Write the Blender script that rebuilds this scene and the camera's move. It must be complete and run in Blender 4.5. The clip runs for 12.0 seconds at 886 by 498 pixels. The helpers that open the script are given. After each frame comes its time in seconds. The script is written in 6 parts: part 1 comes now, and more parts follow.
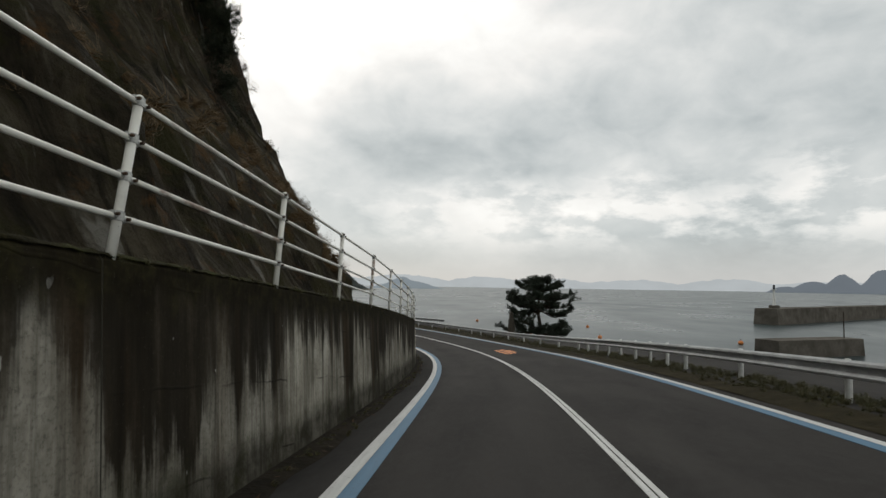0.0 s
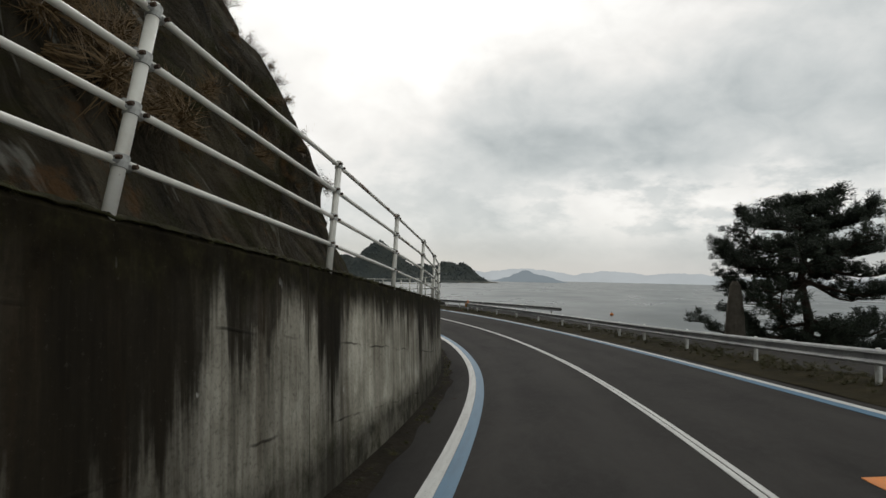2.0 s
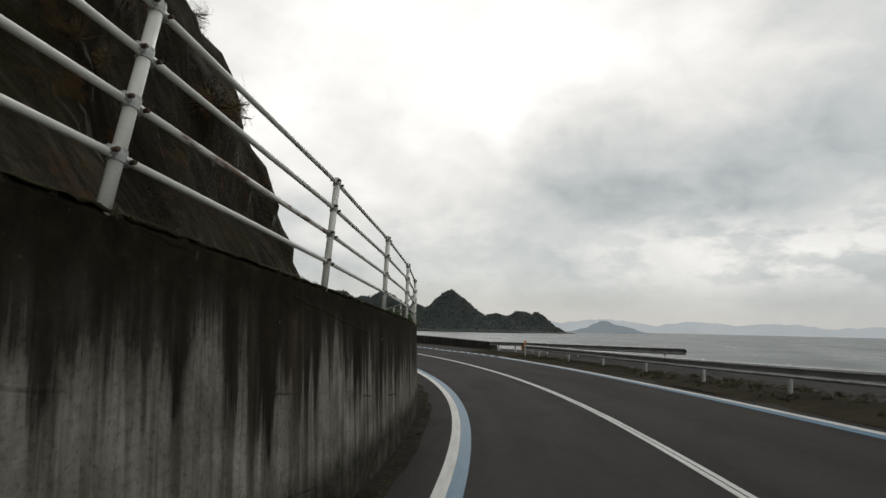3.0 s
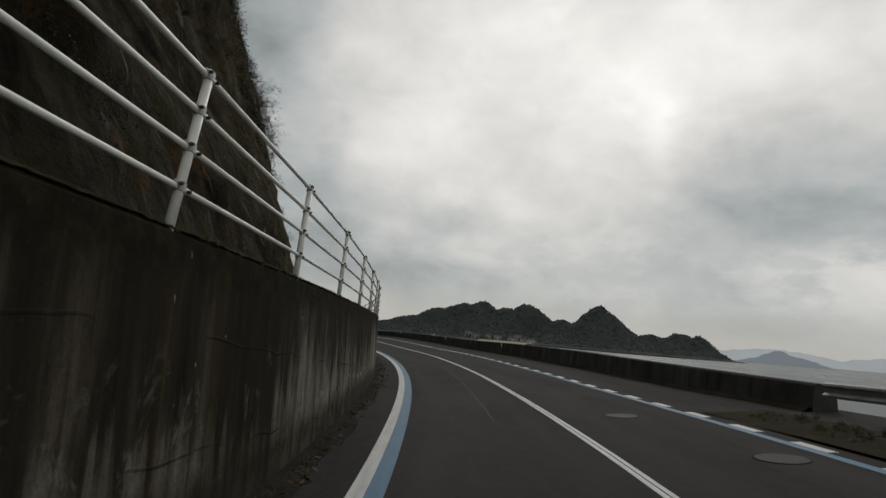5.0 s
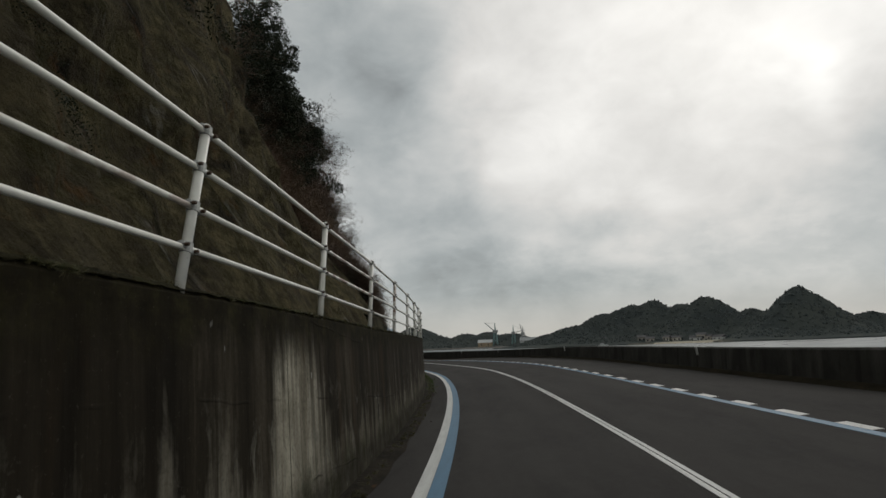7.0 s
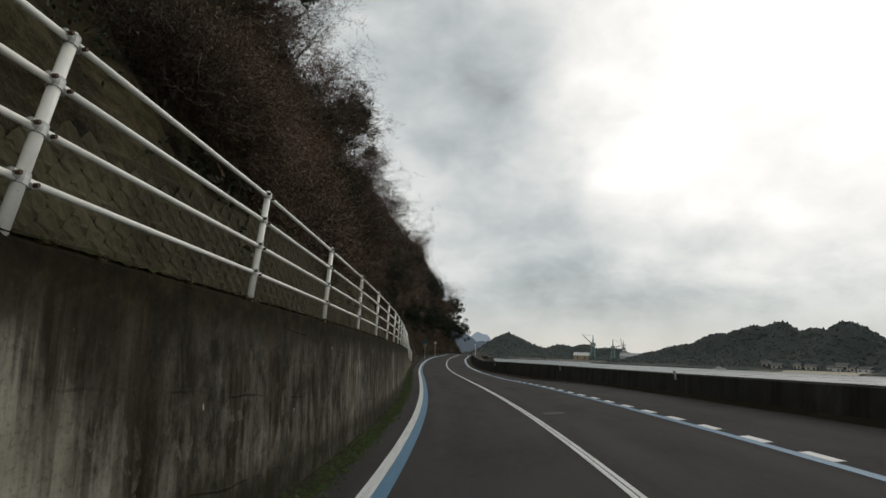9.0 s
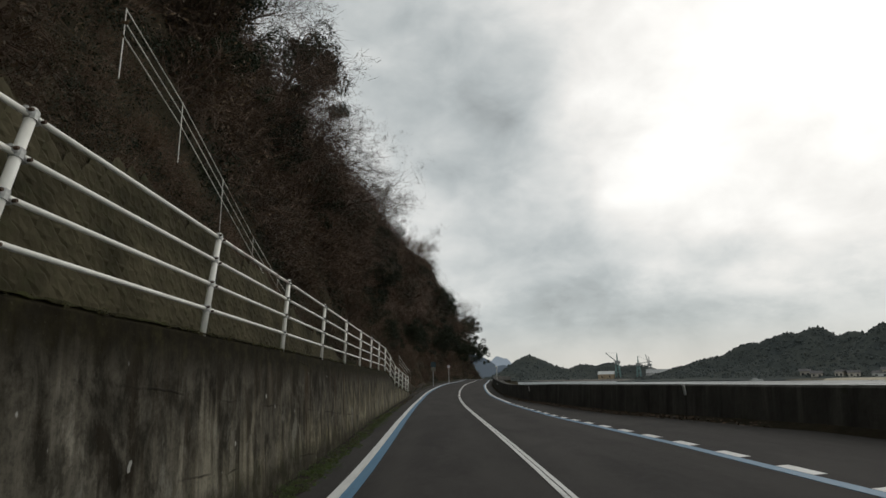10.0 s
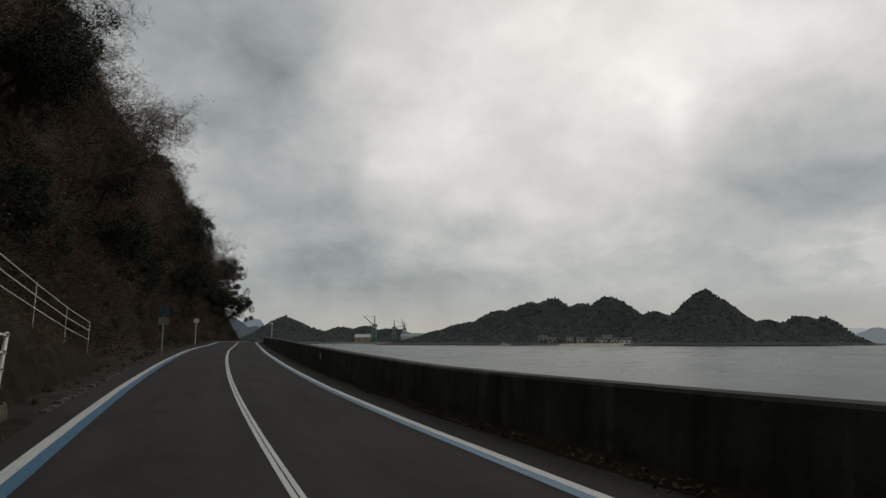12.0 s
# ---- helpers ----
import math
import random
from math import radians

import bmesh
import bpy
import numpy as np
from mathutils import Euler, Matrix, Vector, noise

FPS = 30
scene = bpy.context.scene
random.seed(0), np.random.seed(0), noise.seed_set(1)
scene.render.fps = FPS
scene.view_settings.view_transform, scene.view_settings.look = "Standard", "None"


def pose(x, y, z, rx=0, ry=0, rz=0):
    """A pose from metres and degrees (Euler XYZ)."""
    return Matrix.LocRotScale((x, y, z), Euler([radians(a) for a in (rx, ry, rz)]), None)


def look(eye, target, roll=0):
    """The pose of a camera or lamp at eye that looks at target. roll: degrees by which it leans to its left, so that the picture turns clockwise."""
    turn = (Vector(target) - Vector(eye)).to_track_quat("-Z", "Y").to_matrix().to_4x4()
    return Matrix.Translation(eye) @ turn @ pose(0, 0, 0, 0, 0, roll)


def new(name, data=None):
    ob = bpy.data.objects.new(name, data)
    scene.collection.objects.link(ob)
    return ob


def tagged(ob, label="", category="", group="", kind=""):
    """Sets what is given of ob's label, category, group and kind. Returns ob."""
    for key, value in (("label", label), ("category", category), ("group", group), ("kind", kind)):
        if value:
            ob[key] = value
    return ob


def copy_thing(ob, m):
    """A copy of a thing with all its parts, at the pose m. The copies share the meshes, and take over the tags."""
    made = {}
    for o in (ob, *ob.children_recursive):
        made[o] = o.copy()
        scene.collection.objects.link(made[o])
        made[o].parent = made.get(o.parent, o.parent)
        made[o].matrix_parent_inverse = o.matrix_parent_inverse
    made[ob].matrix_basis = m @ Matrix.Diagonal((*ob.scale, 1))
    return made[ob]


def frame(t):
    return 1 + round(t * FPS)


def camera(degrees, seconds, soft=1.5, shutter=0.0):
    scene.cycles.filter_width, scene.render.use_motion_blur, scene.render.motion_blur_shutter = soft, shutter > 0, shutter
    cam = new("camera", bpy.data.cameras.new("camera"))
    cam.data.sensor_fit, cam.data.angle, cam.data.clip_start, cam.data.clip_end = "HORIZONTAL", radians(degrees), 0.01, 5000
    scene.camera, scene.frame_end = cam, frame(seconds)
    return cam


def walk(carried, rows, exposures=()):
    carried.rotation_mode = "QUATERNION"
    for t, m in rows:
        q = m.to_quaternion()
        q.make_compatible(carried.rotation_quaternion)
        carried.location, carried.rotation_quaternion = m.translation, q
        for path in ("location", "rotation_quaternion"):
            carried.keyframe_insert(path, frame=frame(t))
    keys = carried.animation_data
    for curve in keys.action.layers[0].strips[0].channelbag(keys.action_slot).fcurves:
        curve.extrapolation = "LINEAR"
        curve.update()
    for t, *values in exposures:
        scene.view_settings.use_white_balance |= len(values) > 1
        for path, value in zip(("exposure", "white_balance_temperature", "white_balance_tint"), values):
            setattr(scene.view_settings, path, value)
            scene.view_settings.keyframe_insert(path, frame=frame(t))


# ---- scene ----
# ---- camera ----
cam = camera(73.5, 12.0, soft=1.5)
PATH = [
    (0, pose(-1.363, -0.660, 1.340, 93.55, -0.87, 3.90)),
    (0.5, pose(-1.320, 5.867, 0.890, 95.56, 1.46, 7.09)),
    (1, pose(-1.538, 12.729, 0.449, 92.61, 2.85, 10.18)),
    (1.5, pose(-1.970, 20.291, -0.158, 92.73, 1.87, 13.82)),
    (2, pose(-2.682, 27.714, -0.739, 92.79, -1.34, 15.84)),
    (2.5, pose(-3.769, 35.562, -1.366, 95.68, -1.93, 19.46)),
    (2.7, pose(-4.301, 38.588, -1.618, 97.21, -1.31, 21.70)),
    (3.1, pose(-5.632, 44.276, -1.950, 97.54, -1.45, 23.23)),
    (3.5, pose(-7.237, 49.558, -2.170, 97.87, -1.58, 25.06)),
    (3.9, pose(-9.197, 54.691, -2.291, 98.20, -1.72, 27.20)),
    (4.2, pose(-10.980, 58.578, -2.360, 98.44, -1.82, 29.10)),
    (4.5, pose(-13.124, 62.601, -2.406, 98.69, -1.93, 31.02)),
    (5, pose(-17.238, 69.643, -2.491, 98.16, -4.93, 36.75)),
    (5.5, pose(-22.061, 76.423, -2.504, 96.16, -6.32, 42.20)),
    (6, pose(-27.180, 82.778, -2.532, 96.99, -1.87, 46.26)),
    (6.5, pose(-32.967, 89.096, -2.480, 98.76, 1.74, 50.06)),
    (7, pose(-38.970, 95.038, -2.484, 99.48, 2.05, 52.33)),
    (7.4, pose(-44.002, 99.692, -2.532, 99.79, 1.29, 54.37)),
    (7.8, pose(-49.239, 104.234, -2.584, 100.10, 0.54, 56.19)),
    (8.2, pose(-54.605, 108.606, -2.559, 100.41, -0.22, 58.21)),
    (8.5, pose(-58.685, 111.722, -2.508, 100.64, -0.79, 59.96)),
    (8.8, pose(-62.792, 114.668, -2.497, 100.87, -1.36, 61.75)),
    (9, pose(-65.532, 116.555, -2.547, 100.04, -2.28, 61.15)),
    (9.5, pose(-72.942, 121.244, -2.638, 99.29, -1.33, 60.16)),
    (10, pose(-80.593, 125.798, -2.743, 102.55, 0.75, 63.10)),
    (10.5, pose(-88.040, 129.841, -2.742, 101.00, 0.03, 56.04)),
    (10.6, pose(-89.547, 130.571, -2.693, 100.69, -0.70, 46.64)),
    (10.7, pose(-91.054, 131.302, -2.644, 100.38, -1.43, 39.86)),
    (10.8, pose(-92.560, 132.032, -2.595, 100.06, -2.17, 35.71)),
    (11, pose(-95.574, 133.493, -2.497, 99.44, -3.63, 34.18)),
    (11.5, pose(-102.853, 137.126, -2.454, 99.37, -2.77, 34.12)),
    (12, pose(-109.907, 140.755, -2.535, 98.87, 0.02, 39.90)),
]
EXPOSURE = [(0, -0.18), (2.5, -0.28), (4.5, -0.6), (5.5, -0.74), (6, -0.5), (7, -0.58), (8.8, -0.2), (10, -0.25), (11, -0.33), (12, -0.8)]
walk(cam, PATH, EXPOSURE)

# ---- light ----
SUN_AZ, SUN_EL = 24.0, 34.0     # degrees left of +y, degrees up; veiled by cloud
world = bpy.data.worlds.new("overcast")
scene.world = world
world.use_nodes = True


class Nodes:
    """Short-hand for building a node tree."""

    def __init__(self, tree):
        self.t = tree
        tree.nodes.clear()

    def add(self, kind, **kw):
        n = self.t.nodes.new("ShaderNode" + kind)
        if "operation" in kw:
            n.operation = kw.pop("operation")
        if "use_clamp" in kw:
            n.use_clamp = kw.pop("use_clamp")
        if "data_type" in kw:
            n.data_type = kw.pop("data_type")
        if "blend_type" in kw:
            n.blend_type = kw.pop("blend_type")
        for k, v in kw.items():
            n.inputs[k].default_value = v
        return n

    def link(self, a, b):
        self.t.links.new(a, b)

    def put(self, node, key, v):
        if hasattr(v, "is_output"):
            self.link(v, node.inputs[key])
        else:
            node.inputs[key].default_value = v

    def math(self, op, a, b=0.0, c=None, clamp=False):
        n = self.add("Math", operation=op, use_clamp=clamp)
        self.put(n, 0, a)
        self.put(n, 1, b)
        if c is not None:
            self.put(n, 2, c)
        return n.outputs[0]

    def noise(self, vec, scale, detail=4.0, rough=0.55, dist=0.0):
        n = self.add("TexNoise")
        self.put(n, "Vector", vec)
        self.put(n, "Scale", scale)
        self.put(n, "Detail", detail)
        self.put(n, "Roughness", rough)
        self.put(n, "Distortion", dist)
        return n.outputs["Fac"]

    def scaled(self, vec, x, y, z, lx=0.0, ly=0.0, lz=0.0):
        n = self.add("Mapping")
        self.put(n, "Vector", vec)
        n.inputs["Scale"].default_value = (x, y, z)
        n.inputs["Location"].default_value = (lx, ly, lz)
        return n.outputs[0]

    def ramp(self, fac, *stops):
        n = self.add("ValToRGB")
        self.put(n, "Fac", fac)
        e = n.color_ramp.elements
        while len(e) < len(stops):
            e.new(0.5)
        for el, (pos, col) in zip(e, stops):
            el.position = pos
            el.color = (*col, 1) if len(col) == 3 else col
        return n.outputs["Color"]

    def fade(self, fac, lo, hi, a=0.0, b=1.0):
        n = self.add("MapRange")
        for k, v in (("Value", fac), ("From Min", lo), ("From Max", hi), ("To Min", a), ("To Max", b)):
            self.put(n, k, v)
        return n.outputs[0]

    def mix(self, fac, a, b, mode="MIX"):
        n = self.add("Mix", data_type="RGBA", blend_type=mode)
        for k, v in ((0, fac), (6, a), (7, b)):
            if not hasattr(v, "is_output") and k > 0 and len(v) == 3:
                v = (*v, 1)
            self.put(n, k, v)
        return n.outputs[2]


def build_world():
    w = Nodes(world.node_tree)
    out = w.add("OutputWorld")
    sky = w.add("TexSky")
    sky.sky_type, sky.sun_disc = "NISHITA", False
    sky.sun_elevation, sky.sun_rotation = radians(SUN_EL), radians(-SUN_AZ)
    d = w.add("TexCoord").outputs["Generated"]
    sep = w.add("SeparateXYZ")
    w.link(d, sep.inputs[0])
    # bearing left of +y and height of every direction, both in degrees, stirred by noise so that cloud edges curl
    stir = w.add("TexNoise", Scale=3.6, Detail=4.0, Roughness=0.5)
    w.link(w.scaled(d, 1, 1, 1.8, 0.4, 2.2, 0.1), stir.inputs["Vector"])
    swirl = w.add("SeparateXYZ")
    w.link(stir.outputs["Color"], swirl.inputs[0])
    az = w.math("MULTIPLY", w.math("ARCTAN2", w.math("MULTIPLY", sep.outputs[0], -1.0), sep.outputs[1]), 57.2958)
    el = w.math("MULTIPLY", w.math("ARCSINE", sep.outputs[2]), 57.2958)
    az = w.math("ADD", az, w.math("MULTIPLY", w.math("SUBTRACT", swirl.outputs[0], 0.5), 22.0))
    up = w.math("ADD", el, w.math("MULTIPLY", w.math("SUBTRACT", swirl.outputs[1], 0.5), w.fade(el, 2, 12, 3.0, 11.0)))

    def bank_of_cloud(a, e, wide, tall, lean):
        """A soft mass of cloud round a bearing and height; lean: degrees it climbs for each degree to the left."""
        x = w.math("DIVIDE", w.math("SUBTRACT", az, a), wide)
        y = w.math("DIVIDE", w.math("SUBTRACT", w.math("SUBTRACT", up, e), w.math("MULTIPLY", w.math("SUBTRACT", az, a), lean)), tall)
        r = w.math("ADD", w.math("MULTIPLY", x, x), w.math("MULTIPLY", y, y))
        return w.math("EXPONENT", w.math("MULTIPLY", r, -1.0))

    # veiled sun, then the heavier and thinner masses round it
    light = w.math("ADD", 0.80, w.math("MULTIPLY", bank_of_cloud(SUN_AZ + 3, SUN_EL - 8, 25, 18, 0.0), 0.56))
    for a, e, wide, tall, lean, much in ((43, 6.8, 12, 2.8, 0.04, -0.32), (59, 25, 10, 10, 0.5, -0.25), (53, 13, 7, 5, 0.0, -0.12), (12, 14, 8, 4.5, 0.15, -0.26),
                                         (-3, 11.6, 10, 2.0, 0.04, -0.30), (-8, 16.5, 15, 4.5, 0.0, -0.12), (-29, 15, 8, 5, -0.2, -0.14), (33, 11, 6, 3, 0.3, 0.16),
                                         (40, 21, 5, 7, -0.5, 0.12), (19, 20, 2.2, 4, 0.6, 0.25), (72, 12, 9, 6, 0.3, 0.06), (3, 26, 16, 6, 0.0, 0.30)):
        light = w.math("ADD", light, w.math("MULTIPLY", bank_of_cloud(a, e, wide, tall, lean), much))
    billow = w.noise(w.scaled(d, 1, 1, 1.7, 3.1, 0.2, 0.5), 4.0, 5, 0.48, 0.6)
    light = w.math("ADD", light, w.math("MULTIPLY", w.math("SUBTRACT", billow, 0.5), 0.55))
    curls = w.noise(w.scaled(d, 1, 1, 1.5, 1.1, 2.4, 0.9), 9.5, 6, 0.55, 0.3)
    light = w.math("ADD", light, w.math("MULTIPLY", w.math("SUBTRACT", curls, 0.5), 0.52))
    # heaped white cloud low over the sea
    heap = w.noise(w.scaled(d, 1, 1, 2.4, 0.3, 0.9, 0.0), 9.0, 8, 0.58)
    puff = w.math("MULTIPLY", w.fade(heap, 0.44, 0.56, 0, 1), w.math("MULTIPLY", w.fade(el, 2.5, 5.5, 0, 1), w.fade(up, 11.5, 8.5, 0, 1)))
    light = w.math("ADD", light, w.math("MULTIPLY", w.math("MULTIPLY", puff, 0.34), w.fade(az, 12, -8, 0.25, 1)))
    light = w.math("MULTIPLY", w.math("MAXIMUM", light, 0.36), w.fade(el, 3, 12, 0.86, 1.0))
    tint = w.mix(w.fade(light, 0.60, 1.05, 0, 1), (0.93, 1.0, 1.0), (1.0, 0.985, 0.945))
    lit = w.mix(1.0, tint, w.ramp(w.math("DIVIDE", light, 2.0), (0.0, (0, 0, 0)), (1.0, (2, 2, 2))), "MULTIPLY")
    low = w.fade(el, 0.0, 5.0, 0.8, 0.0)
    lit = w.mix(low, lit, w.mix(w.fade(az, -10, 45, 0, 1), (0.68, 0.67, 0.655), (0.78, 0.755, 0.695)))
    bg_cloud = w.add("Background", Strength=1.0)
    w.link(lit, bg_cloud.inputs["Color"])
    bg_sky = w.add("Background", Strength=0.08)
    w.link(sky.outputs[0], bg_sky.inputs["Color"])
    both = w.add("MixShader", Fac=0.93)
    w.link(bg_sky.outputs[0], both.inputs[1])
    w.link(bg_cloud.outputs[0], both.inputs[2])
    w.link(both.outputs[0], out.inputs[0])


build_world()
sun_data = bpy.data.lights.new("sun", "SUN")
sun_data.energy, sun_data.angle, sun_data.color = 0.7, radians(25), (1.0, 0.97, 0.92)
sun = new("sun", sun_data)
sun.matrix_world = look((0, 0, 60), (0 + 60 * math.sin(radians(SUN_AZ)) / math.tan(radians(SUN_EL)), -60 * math.cos(radians(SUN_AZ)) / math.tan(radians(SUN_EL)), 0))

# ---- materials ----


def material(name, rough=0.8, metal=0.0, spec=0.4):
    m = bpy.data.materials.new(name)
    m.use_nodes = True
    w = Nodes(m.node_tree)
    out = w.add("OutputMaterial")
    b = w.add("BsdfPrincipled")
    b.inputs["Roughness"].default_value = rough
    b.inputs["Metallic"].default_value = metal
    b.inputs["Specular IOR Level"].default_value = spec
    w.link(b.outputs[0], out.inputs[0])
    w.bsdf = b
    w.co = w.add("TexCoord").outputs["Object"]
    w.uv = w.add("UVMap").outputs[0]
    w.rnd = w.add("ObjectInfo").outputs["Random"]
    return m, w


def colour(w, col, height=None, strength=0.3, dist=0.02):
    w.put(w.bsdf, "Base Color", col if hasattr(col, "is_output") else (*col, 1))
    if height is not None:
        bp = w.add("Bump", Strength=strength, Distance=dist)
        w.link(height, bp.inputs["Height"])
        w.link(bp.outputs[0], w.bsdf.inputs["Normal"])


def m_asphalt():
    m, w = material("asphalt", 0.92, spec=0.10)
    grit = w.noise(w.co, 70, 3, 0.7)
    wear = w.noise(w.scaled(w.uv, 0.12, 0.9, 1), 1.0, 5, 0.6)
    blot = w.noise(w.scaled(w.uv, 0.35, 1, 1), 0.9, 5, 0.62, 0.4)
    c = w.ramp(wear, (0.3, (0.0295, 0.0270, 0.0245)), (0.7, (0.051, 0.0468, 0.0428)))
    c = w.mix(w.fade(blot, 0.47, 0.66, 0, 0.6), c, (0.0215, 0.0198, 0.0183))
    n = w.add("SeparateXYZ")
    w.link(w.uv, n.inputs[0])
    track = w.math("ABSOLUTE", w.math("SUBTRACT", w.math("ABSOLUTE", w.math("SUBTRACT", w.math("ABSOLUTE", n.outputs[1]), 1.3)), 0.72))
    c = w.mix(w.math("MULTIPLY", w.fade(track, 0.34, 0.08, 0, 0.4), w.fade(w.noise(w.scaled(w.uv, 0.1, 0.6, 1, 3.0), 1.2, 4, 0.6), 0.38, 0.6, 0.2, 1)), c, (0.056, 0.0515, 0.047))
    c = w.mix(w.fade(w.noise(w.scaled(w.uv, 0.5, 1, 1), 9, 4, 0.65), 0.46, 0.66, 0, 0.35), c, (0.050, 0.0478, 0.045))
    c = w.mix(w.fade(grit, 0.52, 0.75, 0, 0.45), c, (0.072, 0.069, 0.065))
    colour(w, c, grit, 0.35, 0.006)
    return m


def m_paint(name, col, dark, worn=0.5):
    m, w = material(name, 0.6, spec=0.4)
    chip = w.noise(w.co, 26, 5, 0.7)
    smear = w.noise(w.scaled(w.uv, 0.5, 6, 1), 2.0, 4, 0.6)
    c = w.mix(w.fade(smear, 0.4, 0.75, 0, 0.55), col, dark)
    c = w.mix(w.fade(chip, 0.6, 0.68, 0, worn), c, (0.06, 0.058, 0.055))
    colour(w, c, chip, 0.2, 0.004)
    return m


# how far up the retaining wall is washed pale, by metres along it: 0 black to the foot, 1 pale to the crown
WASHED = ((0, 0.5), (2.7, 0.62), (2.95, 0.18), (4, 0.34), (5.8, 0.40), (6.3, 0.72), (9.0, 0.62), (9.15, 0.06), (9.75, 0.08), (10, 0.66), (11.6, 0.66), (11.8, 0.12), (12.8, 0.14), (14.3, 0.55), (16.3, 0.60), (17.1, 0.50),
          (17.25, 0.92), (17.7, 0.62), (19.2, 0.28), (20, 0.72), (20.6, 0.30), (22.4, 0.36), (22.8, 0.10), (24.3, 0.14), (26, 0.36), (27.2, 0.45), (27.4, 0.96), (29.4, 0.90), (29.9, 0.14), (30.7, 0.20), (31.2, 0.72), (33, 0.78))
WASHED_ON = ((33, 0.78), (33.4, 0.22), (34, 0.92), (36, 0.85), (37.2, 0.80), (38.7, 0.76), (39.2, 0.40), (40.4, 0.66), (42, 0.45), (46, 0.60), (56, 0.42), (66.5, 0.56), (68, 0.72), (72.5, 0.66), (73.5, 0.30), (77, 0.24), (79.5, 0.14), (81, 0.52), (83, 0.34),
             (84.8, 0.40), (89, 0.34), (92.7, 0.84), (93.1, 0.34), (94.4, 0.56), (99.5, 0.52), (100.6, 0.12), (102.5, 0.16), (102.8, 0.74), (103.2, 0.74), (103.45, 0.20), (112.2, 0.32), (112.6, 0.80))
WASHED_LAST = ((112.6, 0.80), (113.6, 0.74), (114.2, 0.20), (134, 0.24), (138, 0.08), (142.75, 0.05), (142.85, 0.62), (145.3, 0.66), (145.7, 0.20), (147, 0.28), (152, 0.30), (152.8, 0.78), (154.5, 0.55), (155.5, 0.32), (161, 0.34), (162, 0.72), (163.6, 0.58), (164.5, 0.22), (166, 0.46), (168, 0.38), (173, 0.40), (176, 0.56), (205, 0.5))


def m_wall():
    """Cast concrete: a black crust hangs from the crown in long fingers, washed pale below."""
    m, w = material("stained_concrete", 0.95, spec=0.04)
    s = w.add("SeparateXYZ")
    w.link(w.uv, s.inputs[0])
    u, h = s.outputs[0], s.outputs[1]

    def along(table):
        lo, hi = table[0][0], table[-1][0]
        return w.ramp(w.fade(u, lo, hi, 0, 1), *[((q - lo) / (hi - lo), (p, p, p)) for q, p in table])

    wash = w.mix(w.fade(u, 32.999, 33.001, 0, 1), along(WASHED), along(WASHED_ON))
    wash = w.mix(w.fade(u, 112.599, 112.601, 0, 1), wash, along(WASHED_LAST))
    streak = w.noise(w.scaled(w.uv, 1, 0.05, 1, 4.2), 1.3, 3, 0.55, 0.15)
    thin = w.noise(w.scaled(w.uv, 1, 0.07, 1, 9.1), 4.2, 4, 0.6, 0.2)
    hair = w.noise(w.scaled(w.uv, 1, 0.06, 1, 1.7), 12, 4, 0.6, 0.1)
    rag = w.noise(w.scaled(w.uv, 1, 0.55, 1), 4.0, 6, 0.7, 0.3)
    blot = w.noise(w.uv, 1.6, 6, 0.62, 0.3)
    # height of the ragged lower edge of the crust
    edge = w.math("MULTIPLY", wash, 1.62)
    for n, much in ((streak, 1.7), (thin, 1.9), (hair, 1.0), (rag, 0.7)):
        edge = w.math("ADD", edge, w.math("MULTIPLY", w.math("SUBTRACT", n, 0.5), much))
    edge = w.math("MINIMUM", edge, 1.50)
    crust = w.math("SUBTRACT", h, edge)
    pale = w.ramp(blot, (0.30, (0.17, 0.158, 0.128)), (0.52, (0.28, 0.262, 0.218)), (0.72, (0.40, 0.38, 0.325)))
    pale = w.mix(w.fade(wash, 0.60, 0.95, 0, 1), pale, (1.8, 1.8, 1.76), "MULTIPLY")
    pale = w.mix(w.fade(wash, 0.40, 0.15, 0, 0.8), pale, (0.45, 0.44, 0.41), "MULTIPLY")
    pale = w.mix(w.fade(u, 164, 172, 0, 0.7), pale, (1.0, 0.96, 0.72), "MULTIPLY")
    clean = w.fade(wash, 0.55, 0.92, 1.0, 0.35)
    c = w.mix(w.math("MULTIPLY", w.fade(thin, 0.52, 0.40, 0.0, 0.65), clean), pale, (0.058, 0.050, 0.037))
    c = w.mix(w.math("MULTIPLY", w.fade(hair, 0.50, 0.66, 0.0, 0.55), clean), c, (0.062, 0.054, 0.040))
    c = w.mix(w.math("MULTIPLY", w.fade(rag, 0.54, 0.66, 0.0, 0.45), clean), c, (0.075, 0.068, 0.052))
    dark = w.ramp(w.noise(w.scaled(w.uv, 1, 0.10, 1, 2.7), 2.6, 6, 0.66, 0.2), (0.34, (0.0095, 0.0077, 0.0053)), (0.53, (0.0235, 0.0190, 0.0128)), (0.70, (0.074, 0.062, 0.045)))
    # on the long bend the stain is one soft streaked veil over the full height
    veil = w.math("ADD", w.math("MULTIPLY", wash, 1.25), w.math("MULTIPLY", w.math("SUBTRACT", h, 0.6), -0.55))
    for n, much in ((streak, 1.5), (thin, 1.5), (hair, 0.5), (rag, 0.9)):
        veil = w.math("ADD", veil, w.math("MULTIPLY", w.math("SUBTRACT", n, 0.5), much))
    soft = w.fade(u, 52, 66, 0.30, 0.75)
    soft = w.math("MULTIPLY", soft, w.math("SUBTRACT", 1.0, w.math("MULTIPLY", w.fade(u, 142.7, 142.9, 0, 0.5), w.fade(u, 145.8, 145.2, 0, 1))))
